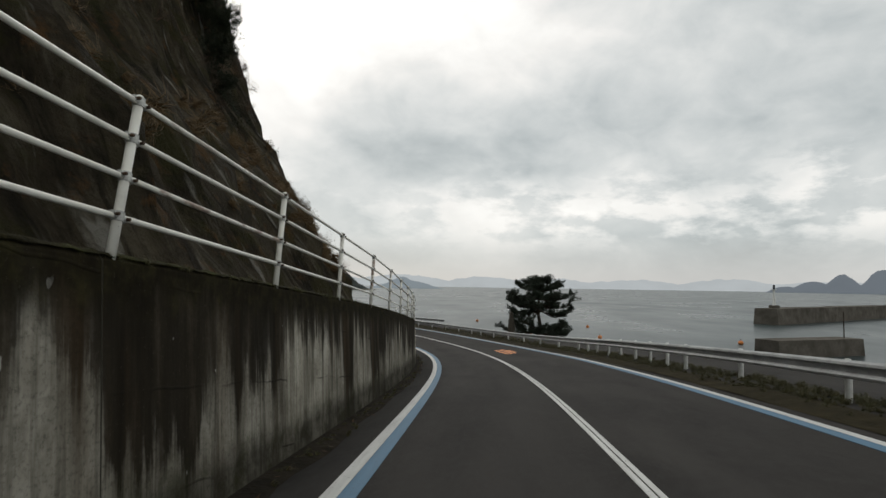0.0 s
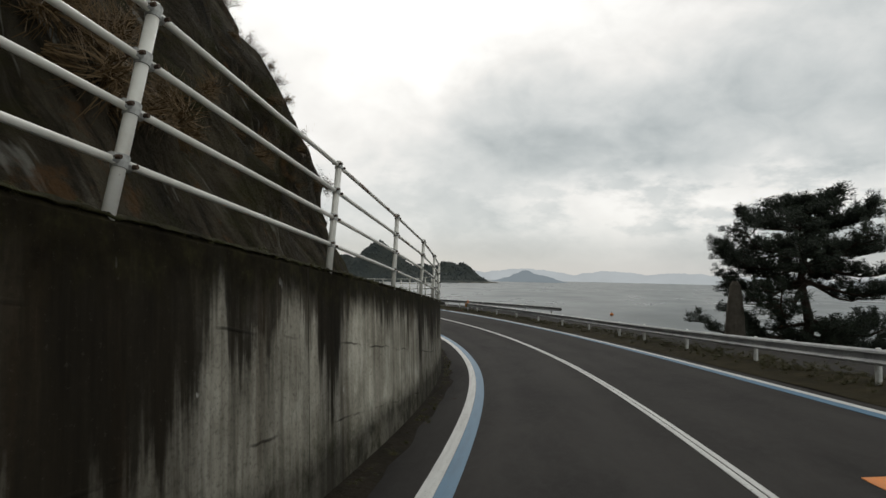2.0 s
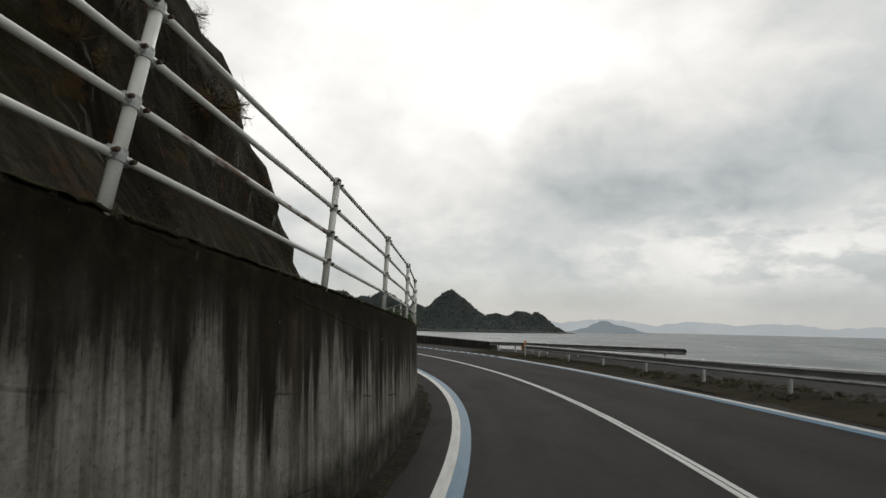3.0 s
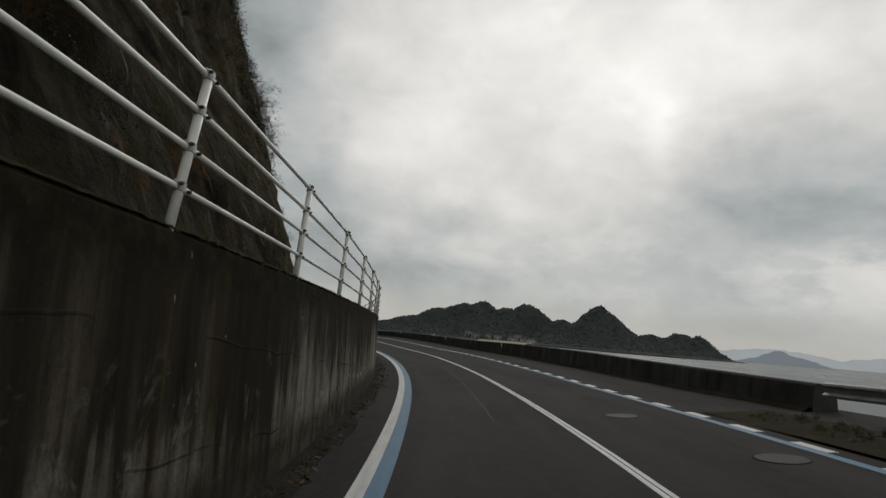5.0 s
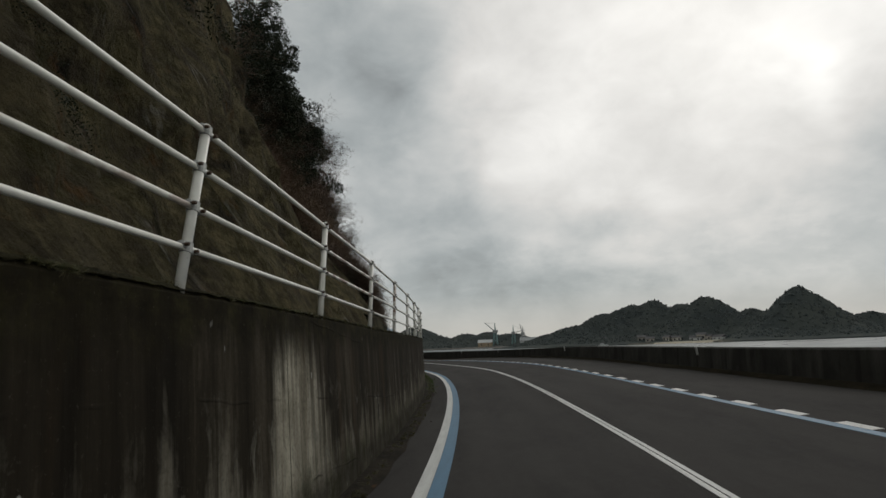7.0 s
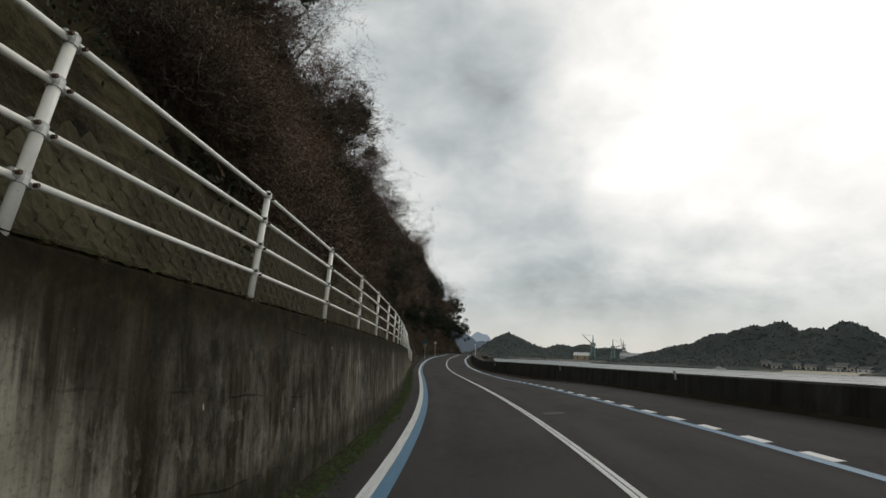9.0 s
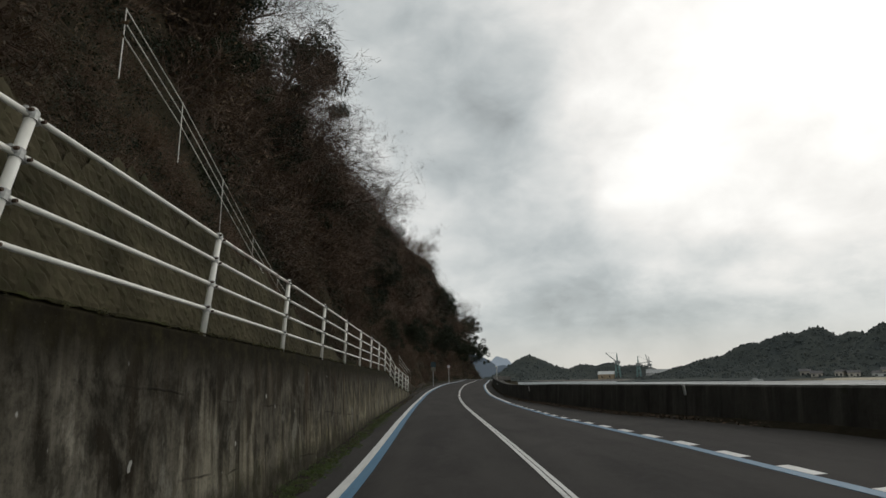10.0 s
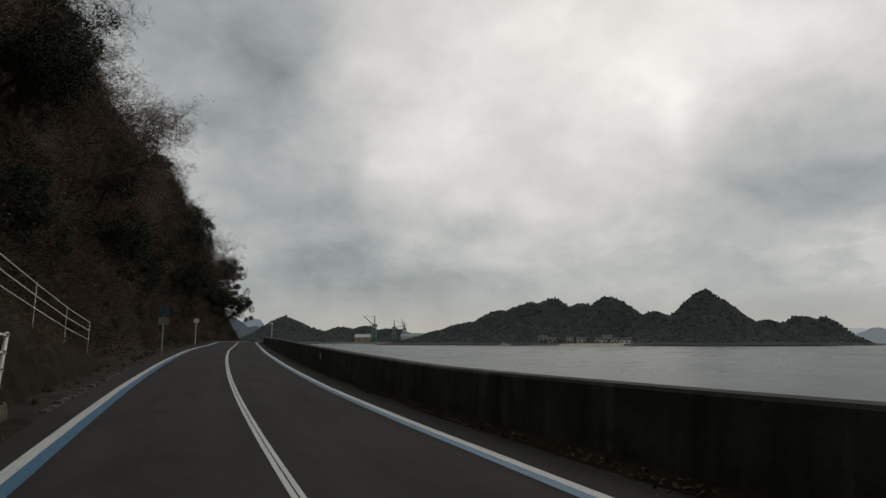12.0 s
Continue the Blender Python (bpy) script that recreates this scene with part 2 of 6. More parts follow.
    shown = w.mix(soft, w.fade(crust, 0.12, -0.16, 0.03, 1.0), w.fade(veil, 0.28, 0.78, 0.02, 0.9))
    c = w.mix(w.fade(u, 52, 66, 0, 1), c, (0.90, 0.88, 0.84), "MULTIPLY")
    dark = w.mix(w.math("MULTIPLY", w.fade(u, 52, 66, 0, 1), w.fade(u, 142.75, 142.7, 0, 1)), dark, (1.1, 1.1, 1.1), "MULTIPLY")
    c = w.mix(shown, dark, c)
    # blotched grey on the straight after the long bend
    mottle = w.noise(w.scaled(w.uv, 1, 0.6, 1, 6.4), 1.7, 7, 0.72, 0.4)
    late = w.math("MULTIPLY", w.fade(u, 145, 147, 0, 1), w.fade(mottle, 0.42, 0.54, 0, 0.85))
    c = w.mix(late, c, w.ramp(rag, (0.40, (0.025, 0.0225, 0.0165)), (0.62, (0.110, 0.100, 0.078))))
    scab = w.math("MULTIPLY", w.fade(w.noise(w.scaled(w.uv, 1, 0.7, 1, 2.9), 2.1, 6, 0.7, 0.5), 0.56, 0.64, 0, 0.8), w.math("MULTIPLY", w.fade(u, 66, 72, 0, 1), w.fade(h, 1.1, 0.5, 0, 1)))
    c = w.mix(scab, c, (0.17, 0.16, 0.13))
    rust = w.noise(w.scaled(w.uv, 1.0, 0.10, 1, 3.1), 1.5, 4, 0.6)
    c = w.mix(w.fade(rust, 0.54, 0.68, 0, 0.5), c, (0.056, 0.036, 0.019))
    # pour lines of the casting, falling slightly and broken
    wob = w.math("ADD", w.math("ADD", w.math("MULTIPLY", h, 1.35), w.math("MULTIPLY", u, 0.09)), w.math("MULTIPLY", w.noise(w.scaled(w.uv, 1, 0, 1), 1.3, 3, 0.5), 0.22))
    lines = w.fade(w.math("ABSOLUTE", w.math("SUBTRACT", w.math("FRACT", wob), 0.5)), 0.020, 0.006, 0, 1)
    lines = w.math("MULTIPLY", lines, w.fade(w.noise(w.uv, 0.9, 3, 0.5), 0.50, 0.60, 0, 1))
    c = w.mix(w.math("MULTIPLY", lines, 0.7), c, (0.018, 0.016, 0.012))
    speck = w.noise(w.scaled(w.uv, 1, 0.6, 1), 7.0, 2, 0.5)
    c = w.mix(w.fade(speck, 0.735, 0.76, 0, 0.75), c, (0.42, 0.41, 0.37))
    # moss and rot gather under the crown
    top = w.math("ADD", h, w.math("MULTIPLY", w.math("SUBTRACT", rag, 0.5), 0.7))
    c = w.mix(w.fade(top, 1.26, 1.54, 0, 0.92), c, w.ramp(w.noise(w.uv, 4.5, 6, 0.68), (0.34, (0.0090, 0.0073, 0.0045)), (0.52, (0.0185, 0.0155, 0.0080)), (0.68, (0.034, 0.031, 0.0130))))
    green = w.math("MULTIPLY", w.fade(h, 0.35, 0.0, 0, 1), w.fade(w.noise(w.uv, 2.3, 5, 0.65, 0.2), 0.46, 0.62, 0, 0.8))
    c = w.mix(green, c, (0.033, 0.036, 0.013))
    c = w.mix(w.math("MULTIPLY", w.fade(w.math("ADD", h, w.math("MULTIPLY", rag, 0.25)), 0.34, 0.10, 0, 0.8), w.fade(blot, 0.35, 0.55, 0.5, 1)), c, (0.022, 0.0195, 0.0135))
    grain = w.noise(w.uv, 26, 5, 0.72)
    c = w.mix(w.fade(grain, 0.50, 0.70, 0, 0.5), c, (0.018, 0.016, 0.012))
    c = w.mix(w.fade(grain, 0.40, 0.28, 0, 0.10), c, (0.30, 0.285, 0.24))
    relief = w.math("SUBTRACT", w.math("ADD", blot, w.math("MULTIPLY", hair, 0.5)), w.math("MULTIPLY", lines, 0.5))
    colour(w, c, relief, 0.5, 0.025)
    return m


def m_white_pipe():
    m, w = material("white_painted_steel", 0.45, spec=0.5)
    n = w.noise(w.co, 9, 5, 0.65)
    r = w.noise(w.co, 30, 4, 0.7)
    c = w.mix(w.fade(n, 0.45, 0.75, 0, 0.5), (0.82, 0.80, 0.73), (0.56, 0.53, 0.45))
    c = w.mix(w.fade(r, 0.68, 0.72, 0, 0.85), c, (0.11, 0.055, 0.03))
    flaked = w.math("MULTIPLY", w.fade(w.rnd, 0.88, 0.96, 0, 1), w.fade(w.noise(w.co, 5, 4, 0.6), 0.50, 0.56, 0, 0.9))
    c = w.mix(flaked, c, w.ramp(r, (0.4, (0.16, 0.07, 0.045)), (0.6, (0.30, 0.20, 0.14))))
    colour(w, c, r, 0.12, 0.003)
    return m


def m_rock():
    m, w = material("sprayed_rock_face", 0.97, spec=0.04)
    su = w.add("SeparateXYZ")
    w.link(w.uv, su.inputs[0])
    big = w.noise(w.scaled(w.co, 1, 1, 0.6), 0.4, 6, 0.65, 0.4)
    run = w.noise(w.scaled(w.uv, 1.0, 0.22, 1), 0.9, 5, 0.6, 0.3)
    slim = w.noise(w.scaled(w.uv, 1.0, 0.13, 1, 5.5), 2.0, 5, 0.6, 0.6)
    patch = w.noise(w.scaled(w.co, 1, 1, 0.5), 1.5, 6, 0.7, 0.3)
    fine = w.noise(w.co, 4.5, 7, 0.68)
    c = w.ramp(big, (0.32, (0.020, 0.0165, 0.0112)), (0.52, (0.047, 0.0390, 0.0260)), (0.70, (0.088, 0.074, 0.050)))
    c = w.mix(w.fade(run, 0.54, 0.64, 0, 0.65), c, (0.090, 0.078, 0.055))
    c = w.mix(w.fade(run, 0.47, 0.38, 0, 0.75), c, (0.0105, 0.0088, 0.0064))
    c = w.mix(w.fade(slim, 0.45, 0.35, 0, 0.7), c, (0.0095, 0.0080, 0.0058))
    c = w.mix(w.fade(slim, 0.60, 0.68, 0, 0.5), c, (0.115, 0.102, 0.076))
    c = w.mix(w.fade(patch, 0.54, 0.64, 0, 0.55), c, (0.015, 0.0128, 0.009))
    c = w.mix(w.fade(patch, 0.42, 0.34, 0, 0.5), c, (0.085, 0.068, 0.040))
    # bare sprayed concrete showing low down between the stains
    foot = w.math("ADD", w.math("MULTIPLY", w.noise(w.scaled(w.uv, 1, 0.12, 1, 8.3), 1.1, 3, 0.5, 0.2), 4.2), w.math("MULTIPLY", su.outputs[1], -0.55))
    c = w.mix(w.fade(foot, 1.95, 2.2, 0, 0.75), c, w.ramp(fine, (0.35, (0.075, 0.068, 0.052)), (0.65, (0.20, 0.185, 0.15))))
    drip = w.noise(w.scaled(w.uv, 1.0, 0.22, 1, 2.2), 1.7, 4, 0.55, 0.6)
    c = w.mix(w.fade(drip, 0.625, 0.69, 0, 0.7), c, (0.24, 0.23, 0.20))
    c = w.mix(w.fade(w.noise(w.co, 0.8, 5, 0.7), 0.57, 0.67, 0, 0.7), c, (0.105, 0.055, 0.022))
    c = w.mix(w.fade(w.noise(w.co, 0.5, 6, 0.7), 0.50, 0.62, 0, 0.7), c, (0.034, 0.033, 0.012))
    mossy = w.math("MULTIPLY", w.fade(su.outputs[0], 100, 124, 0, 1), w.fade(w.noise(w.co, 0.7, 6, 0.68), 0.40, 0.56, 0, 0.85))
    c = w.mix(mossy, c, w.ramp(w.noise(w.co, 2.1, 5, 0.65), (0.35, (0.046, 0.040, 0.020)), (0.65, (0.140, 0.118, 0.064))))
    colour(w, c, w.math("ADD", fine, patch), 1.0, 0.3)
    return m


def m_simple(name, a, b, scale=3.0, rough=0.9, bump=0.3, dist=0.02, metal=0.0, spec=0.3, third=None):
    """Two-tone mottled surface with grain."""
    m, w = material(name, rough, metal, min(spec, 0.06) if rough > 0.85 else spec)
    n = w.noise(w.co, scale, 6, 0.62)
    n2 = w.noise(w.co, scale * 7.3, 4, 0.6)
    c = w.ramp(n, (0.33, a), (0.67, b))
    c = w.mix(w.fade(n2, 0.5, 0.8, 0, 0.5), c, third if third else tuple(x * 0.55 for x in a))
    c2 = w.add("HueSaturation")
    w.put(c2, "Color", c)
    w.put(c2, "Value", w.fade(w.rnd, 0, 1, 0.86, 1.12))
    colour(w, c2.outputs[0], n2, bump, dist)
    return m


def m_leaf(name, a, b, rough=0.7, patchy=0.0):
    m, w = material(name, rough, spec=0.25)
    isl = w.add("NewGeometry").outputs["Random Per Island"]
    c = w.ramp(isl, (0.0, a), (1.0, b))
    h = w.add("HueSaturation")
    w.put(h, "Color", c)
    stand = w.fade(w.noise(w.co, 0.22, 3, 0.5), 0.36, 0.64, 1 - patchy, 1 + patchy * 0.6)
    w.put(h, "Value", w.math("MULTIPLY", stand, w.fade(w.rnd, 0, 1, 0.8, 1.2)))
    colour(w, h.outputs[0])
    return m


def m_water():
    m, w = material("sea_water", 0.2, spec=0.22)
    w.bsdf.inputs["IOR"].default_value = 1.33
    ripple = w.noise(w.scaled(w.co, 1, 0.6, 1), 0.9, 5, 0.6)
    swell = w.noise(w.scaled(w.co, 0.05, 0.02, 1), 1.0, 4, 0.6)
    c = w.ramp(swell, (0.3, (0.030, 0.045, 0.046)), (0.7, (0.050, 0.066, 0.066)))
    w.put(w.bsdf, "Roughness", w.fade(swell, 0.35, 0.7, 0.26, 0.38))
    colour(w, c, ripple, 0.4, 0.12)
    return m


def m_seawall():
    m, w = material("dark_weathered_concrete", 0.93, spec=0.2)
    n = w.noise(w.co, 0.9, 6, 0.65)
    run = w.noise(w.scaled(w.uv, 1, 0.12, 1), 2.2, 5, 0.6, 0.3)
    fine = w.noise(w.co, 8, 5, 0.65)
    c = w.ramp(n, (0.3, (0.031, 0.029, 0.025)), (0.7, (0.072, 0.068, 0.058)))
    c = w.mix(w.fade(run, 0.54, 0.70, 0, 0.5), c, (0.14, 0.132, 0.114))
    c = w.mix(w.fade(run, 0.46, 0.36, 0, 0.7), c, (0.024, 0.0225, 0.019))
    c = w.mix(w.fade(w.noise(w.co, 1.9, 5, 0.7), 0.6, 0.7, 0, 0.6), c, (0.03, 0.034, 0.016))
    colour(w, c, fine, 0.5, 0.03)
    return m


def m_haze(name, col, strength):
    """Distance so far off that it is only a pale outline against the sky. The haze over it is put into a glowing
    colour.
    """
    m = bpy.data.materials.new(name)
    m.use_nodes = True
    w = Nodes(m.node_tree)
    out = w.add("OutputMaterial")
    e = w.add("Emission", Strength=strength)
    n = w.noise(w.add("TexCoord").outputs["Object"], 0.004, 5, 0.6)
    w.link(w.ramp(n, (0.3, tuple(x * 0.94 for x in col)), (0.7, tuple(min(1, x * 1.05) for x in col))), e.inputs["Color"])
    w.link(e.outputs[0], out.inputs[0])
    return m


ASPHALT = m_asphalt()
WHITE = m_paint("white_road_paint", (0.62, 0.62, 0.59), (0.34, 0.33, 0.31), 0.75)
BLUE = m_paint("blue_road_paint", (0.068, 0.170, 0.270), (0.045, 0.110, 0.170), 0.6)
ORANGE = m_paint("orange_road_paint", (0.75, 0.25, 0.05), (0.45, 0.16, 0.05), 0.35)
WALL = m_wall()
PIPE = m_white_pipe()
CLAMP = m_simple("grey_clamp_steel", (0.30, 0.30, 0.28), (0.55, 0.55, 0.52), 20, 0.5, 0.1, 0.003, 0.3)
BOLT = m_simple("rusty_bolt", (0.05, 0.035, 0.025), (0.12, 0.07, 0.04), 30, 0.7, 0.1, 0.002, 0.4)
ROCK = m_rock()
STEEL = m_simple("galvanised_steel", (0.27, 0.275, 0.275), (0.42, 0.425, 0.42), 2.5, 0.62, 0.12, 0.006, 0.25, 0.4, third=(0.17, 0.16, 0.14))
WHITE_POST = m_simple("white_post_paint", (0.62, 0.62, 0.59), (0.78, 0.78, 0.75), 8, 0.6, 0.1, 0.003, third=(0.35, 0.33, 0.29))
SEAWALL = m_seawall()
SOIL = m_simple("dark_soil", (0.014, 0.012, 0.009), (0.034, 0.028, 0.020), 1.6, 0.95, 0.6, 0.05, spec=0.08)
VERGE = m_simple("dead_grass_ground", (0.022, 0.0185, 0.0095), (0.050, 0.040, 0.021), 2.2, 0.95, 0.7, 0.05, third=(0.03, 0.035, 0.014), spec=0.08)
HILL = m_simple("mossy_hillside_earth", (0.020, 0.017, 0.010), (0.050, 0.040, 0.023), 0.9, 0.95, 0.8, 0.1, third=(0.026, 0.030, 0.011), spec=0.08)
GRASS = m_leaf("grass_blades", (0.030, 0.038, 0.011), (0.092, 0.074, 0.032))
STRAW = m_leaf("dry_straw_grass", (0.10, 0.062, 0.026), (0.19, 0.125, 0.06))
NEEDLE = m_leaf("pine_needles", (0.008, 0.013, 0.007), (0.020, 0.029, 0.014))
EVERGREEN = m_leaf("evergreen_leaves", (0.012, 0.018, 0.008), (0.030, 0.038, 0.016))
BROWN_LEAF = m_leaf("withered_brown_leaves", (0.074, 0.050, 0.027), (0.142, 0.098, 0.056), 0.7, 0.6)
BRUSH = m_leaf("dead_stems", (0.074, 0.049, 0.034), (0.158, 0.107, 0.074), 0.8, 0.6)
# crown tone paled and blued: distance haze is mixed into the leaf colour
CANOPY = m_leaf("haze_tinted_canopy", (0.045, 0.055, 0.056), (0.069, 0.077, 0.070), 0.98, 0.3)
LUSH = m_leaf("lush_moss_grass", (0.045, 0.085, 0.015), (0.11, 0.145, 0.04))
TWIG = m_simple("bare_twig_bark", (0.060, 0.043, 0.033), (0.12, 0.088, 0.066), 6, 0.9, 0.3, 0.01)
BARK = m_simple("dark_bark", (0.030, 0.023, 0.018), (0.070, 0.054, 0.042), 7, 0.95, 0.7, 0.03)
WATER = m_water()
BREAK = m_simple("breakwater_concrete", (0.075, 0.066, 0.054), (0.15, 0.135, 0.115), 0.5, 0.95, 0.4, 0.05)
STONE = m_simple("grey_stone", (0.07, 0.06, 0.05), (0.14, 0.125, 0.10), 3, 0.95, 0.5, 0.03)
# blue-grey cast: air haze over the far hills is painted into this colour
FOREST = m_simple("haze_tinted_wooded_slope", (0.044, 0.053, 0.053), (0.071, 0.078, 0.069), 0.035, 0.98, 0.3, 0.8, spec=0.1, third=(0.030, 0.035, 0.033))
PATH_STONE = m_simple("trodden_gravel_path", (0.024, 0.0215, 0.0175), (0.050, 0.045, 0.037), 1.3, 0.95, 0.5, 0.02, third=(0.020, 0.020, 0.0095))
SAND = m_simple("pale_beach_sand", (0.30, 0.27, 0.21), (0.42, 0.38, 0.30), 0.2, 0.95, 0.2, 0.05)
# unlit land tones that glow, with the haze already in the colour
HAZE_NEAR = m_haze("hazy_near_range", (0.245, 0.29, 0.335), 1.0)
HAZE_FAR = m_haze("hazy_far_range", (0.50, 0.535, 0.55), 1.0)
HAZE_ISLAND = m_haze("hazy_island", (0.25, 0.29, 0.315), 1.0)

# ---- plan of the road ----
KAPPA = [-0.005979, -0.001021, 0.004109, 0.005463, 0.008627, 0.011966, 0.013736, 0.009739, 0.005014, 0.007433, 0.005185, 0.004055, 0.005812, 0.005918, 0.004100, 0.002126, 0.000071, -0.001425, -0.002471, -0.001781, -0.001191, -0.002033, 0.000202, 0.000957, -0.001318, -0.004407]
GRADE = [0.373, 0.000, -0.641, -1.400, -2.160, -2.812, -3.302, -3.545, -3.649, -3.700, -3.770, -3.771, -3.765, -3.832, -3.781, -3.723, -3.816, -3.898, -3.954, -3.981, -3.984, -3.929, -3.760, -3.557, -3.354, -3.183, -3.074, -2.985, -2.863, -2.700, -2.570]
BANK = [-0.068, -0.080, -0.096, -0.110, -0.109, -0.114, -0.119, -0.110, -0.106, -0.101, -0.082, -0.077, -0.079, -0.083, -0.088, -0.093, -0.100, -0.094, -0.074, -0.022, -0.008, -0.004, 0.024, 0.030, 0.028, 0.028, 0.026, 0.024, 0.022, 0.021, 0.021]
S = np.arange(-10, 330, 0.5)


def lay_out():
    """Centre line from its curvature every 12 m; heights and cross-fall every 10 m."""
    k = np.interp(S, np.arange(-12, -12 + 12 * len(KAPPA), 12.0), KAPPA)
    a = np.concatenate([[0], np.cumsum((k[1:] + k[:-1]) * 0.25)])
    i = int(np.argmin(abs(S)))
    a -= a[i]
    dx, dy = -np.sin(a) * 0.5, np.cos(a) * 0.5
    x = np.concatenate([[0], np.cumsum((dx[1:] + dx[:-1]) / 2)])
    y = np.concatenate([[0], np.cumsum((dy[1:] + dy[:-1]) / 2)])
    g = np.arange(-10, -10 + 10 * len(GRADE), 10.0)
    zz = np.interp(S, g, GRADE)
    zz = np.convolve(np.pad(zz, 8, mode="edge"), np.ones(17) / 17, "valid")
    return x - x[i], y - y[i], a, zz, np.interp(S, g, BANK)


RX, RY, RA, RZ, RB = lay_out()


def at(s, n, z=0.0, bank=True):
    """World point s metres along the centre line and n metres to its left, z above the road (or above the centre's height)."""
    a = np.interp(s, S, RA)
    return Vector((np.interp(s, S, RX) - n * math.cos(a), np.interp(s, S, RY) - n * math.sin(a),
                   np.interp(s, S, RZ) + (n * np.interp(s, S, RB) if bank else 0.0) + z))


def heading(s):
    return float(np.interp(s, S, RA))


SEA = -5.9


def part(name, bm, mat, parent=None, label="", smooth=False):
    """Links a bmesh as one mesh object, under a thing or a part if one is given."""
    me = bpy.data.meshes.new(name)
    bm.to_mesh(me)
    bm.free()
    me.materials.append(mat)
    if smooth:
        me.polygons.foreach_set("use_smooth", [True] * len(me.polygons))
    ob = new(name, me)
    if parent:
        ob.parent = parent
    if label:
        ob["label"] = label
    return ob


def sheet(name, mat, rows, parent=None, uv=None, smooth=True, label=""):
    """A mesh from a grid of points: rows of equal length. uv: one (u, v) for each point."""
    nr, nc = len(rows), len(rows[0])
    me = bpy.data.meshes.new(name)
    faces = [(i * nc + j, i * nc + j + 1, (i + 1) * nc + j + 1, (i + 1) * nc + j) for i in range(nr - 1) for j in range(nc - 1)]
    me.from_pydata([tuple(v) for r in rows for v in r], [], faces)
    if uv:
        flat = [q for r in uv for q in r]
        layer = me.uv_layers.new(name="UVMap")
        layer.data.foreach_set("uv", [c for lp in me.loops for c in flat[lp.vertex_index]])
    me.materials.append(mat)
    if smooth:
        me.polygons.foreach_set("use_smooth", [True] * len(me.polygons))
    ob = new(name, me)
    if parent:
        ob.parent = parent
    if label:
        ob["label"] = label
    return ob


def steps(a, b, d):
    return list(np.linspace(a, b, max(2, int(round((b - a) / d)) + 1)))


def strip(name, mat, s0, s1, n0, n1, lift, parent=None, ds=1.0):
    """A band painted on the road between two offsets, a few millimetres thick."""
    ss = steps(s0, s1, ds)
    rows = [[at(s, n0, 0.0), at(s, n0, lift), at(s, n1, lift), at(s, n1, 0.0)] for s in ss]
    uv = [[(s, n0), (s, n0), (s, n1), (s, n1)] for s in ss]
    return sheet(name, mat, rows, parent, uv, smooth=False)


def solid(name, mat, s0, s1, outline, ds=1.0, parent=None, bank=True, smooth=False):
    """A closed outline of (n, z) swept along the road, with end caps."""
    ss = steps(s0, s1, ds)
    rows, uv = [], []
    for s in ss:
        o = outline(s) if callable(outline) else outline
        o = list(o) + [o[0]]
        rows.append([at(s, n, z, bank) for n, z in o])
        uv.append([(s, z) for n, z in o])
    ob = sheet(name, mat, rows, parent, uv, smooth)
    me = ob.data
    bm = bmesh.new()
    bm.from_mesh(me)
    bm.verts.ensure_lookup_table()
    k = len(rows[0])
    bm.faces.new([bm.verts[i] for i in range(k - 1)][::-1])
    bm.faces.new([bm.verts[(len(rows) - 1) * k + i] for i in range(k - 1)])
    bm.to_mesh(me)
    bm.free()
    return ob


def tube(bm, p, q, r0, r1=None, n=6, cap=True):
    """A straight tapered round bar from p to q."""
    p, q = Vector(p), Vector(q)
    r1 = r0 if r1 is None else r1
    d = (q - p).normalized()
    u = d.orthogonal().normalized()
    v = d.cross(u)
    ring = []
    for c, r in ((p, r0), (q, r1)):
        ring.append([bm.verts.new(c + (u * math.cos(2 * math.pi * i / n) + v * math.sin(2 * math.pi * i / n)) * r) for i in range(n)])
    for i in range(n):
        bm.faces.new((ring[0][i], ring[0][(i + 1) % n], ring[1][(i + 1) % n], ring[1][i]))
    if cap:
        bm.faces.new(ring[0][::-1])
        bm.faces.new(ring[1])


def block(bm, x0, x1, y0, y1, z0, z1, bevel=0.0):
    r = bmesh.ops.create_cube(bm, size=1)
    for v in r["verts"]:
        v.co = Vector(((x0 + x1) / 2 + v.co.x * (x1 - x0), (y0 + y1) / 2 + v.co.y * (y1 - y0), (z0 + z1) / 2 + v.co.z * (z1 - z0)))
    if bevel:
        es = list({e for v in r["verts"] for e in v.link_edges})
        bmesh.ops.bevel(bm, geom=es, offset=bevel, segments=2, affect="EDGES")


def empty(name, place=(0, 0, 0), turn=0.0):
    ob = new(name)
    ob.empty_display_size = 0.2
    ob.matrix_world = Matrix.Translation(place) @ Matrix.Rotation(turn, 4, "Z")
    return ob

# ---- structure: sea, road, walls, slopes ----
L_LINE, R_LINE = 2.79, -2.47       # outer edges of the white edge lines
WALL_N, FENCE_N = 3.58, 3.70       # foot of the retaining wall, line of the fence
WALL_END = 204.6                   # the raised walkway ramps down and ends here
SEAWALL_START = 84.6


def wall_top(s):
    """Height of the walkway's edge above the road's centre."""
    return float(np.interp(s, [-10, 187, 190, 193, 198, WALL_END], [1.70, 1.70, 1.46, 1.04, 0.76, 0.36]))


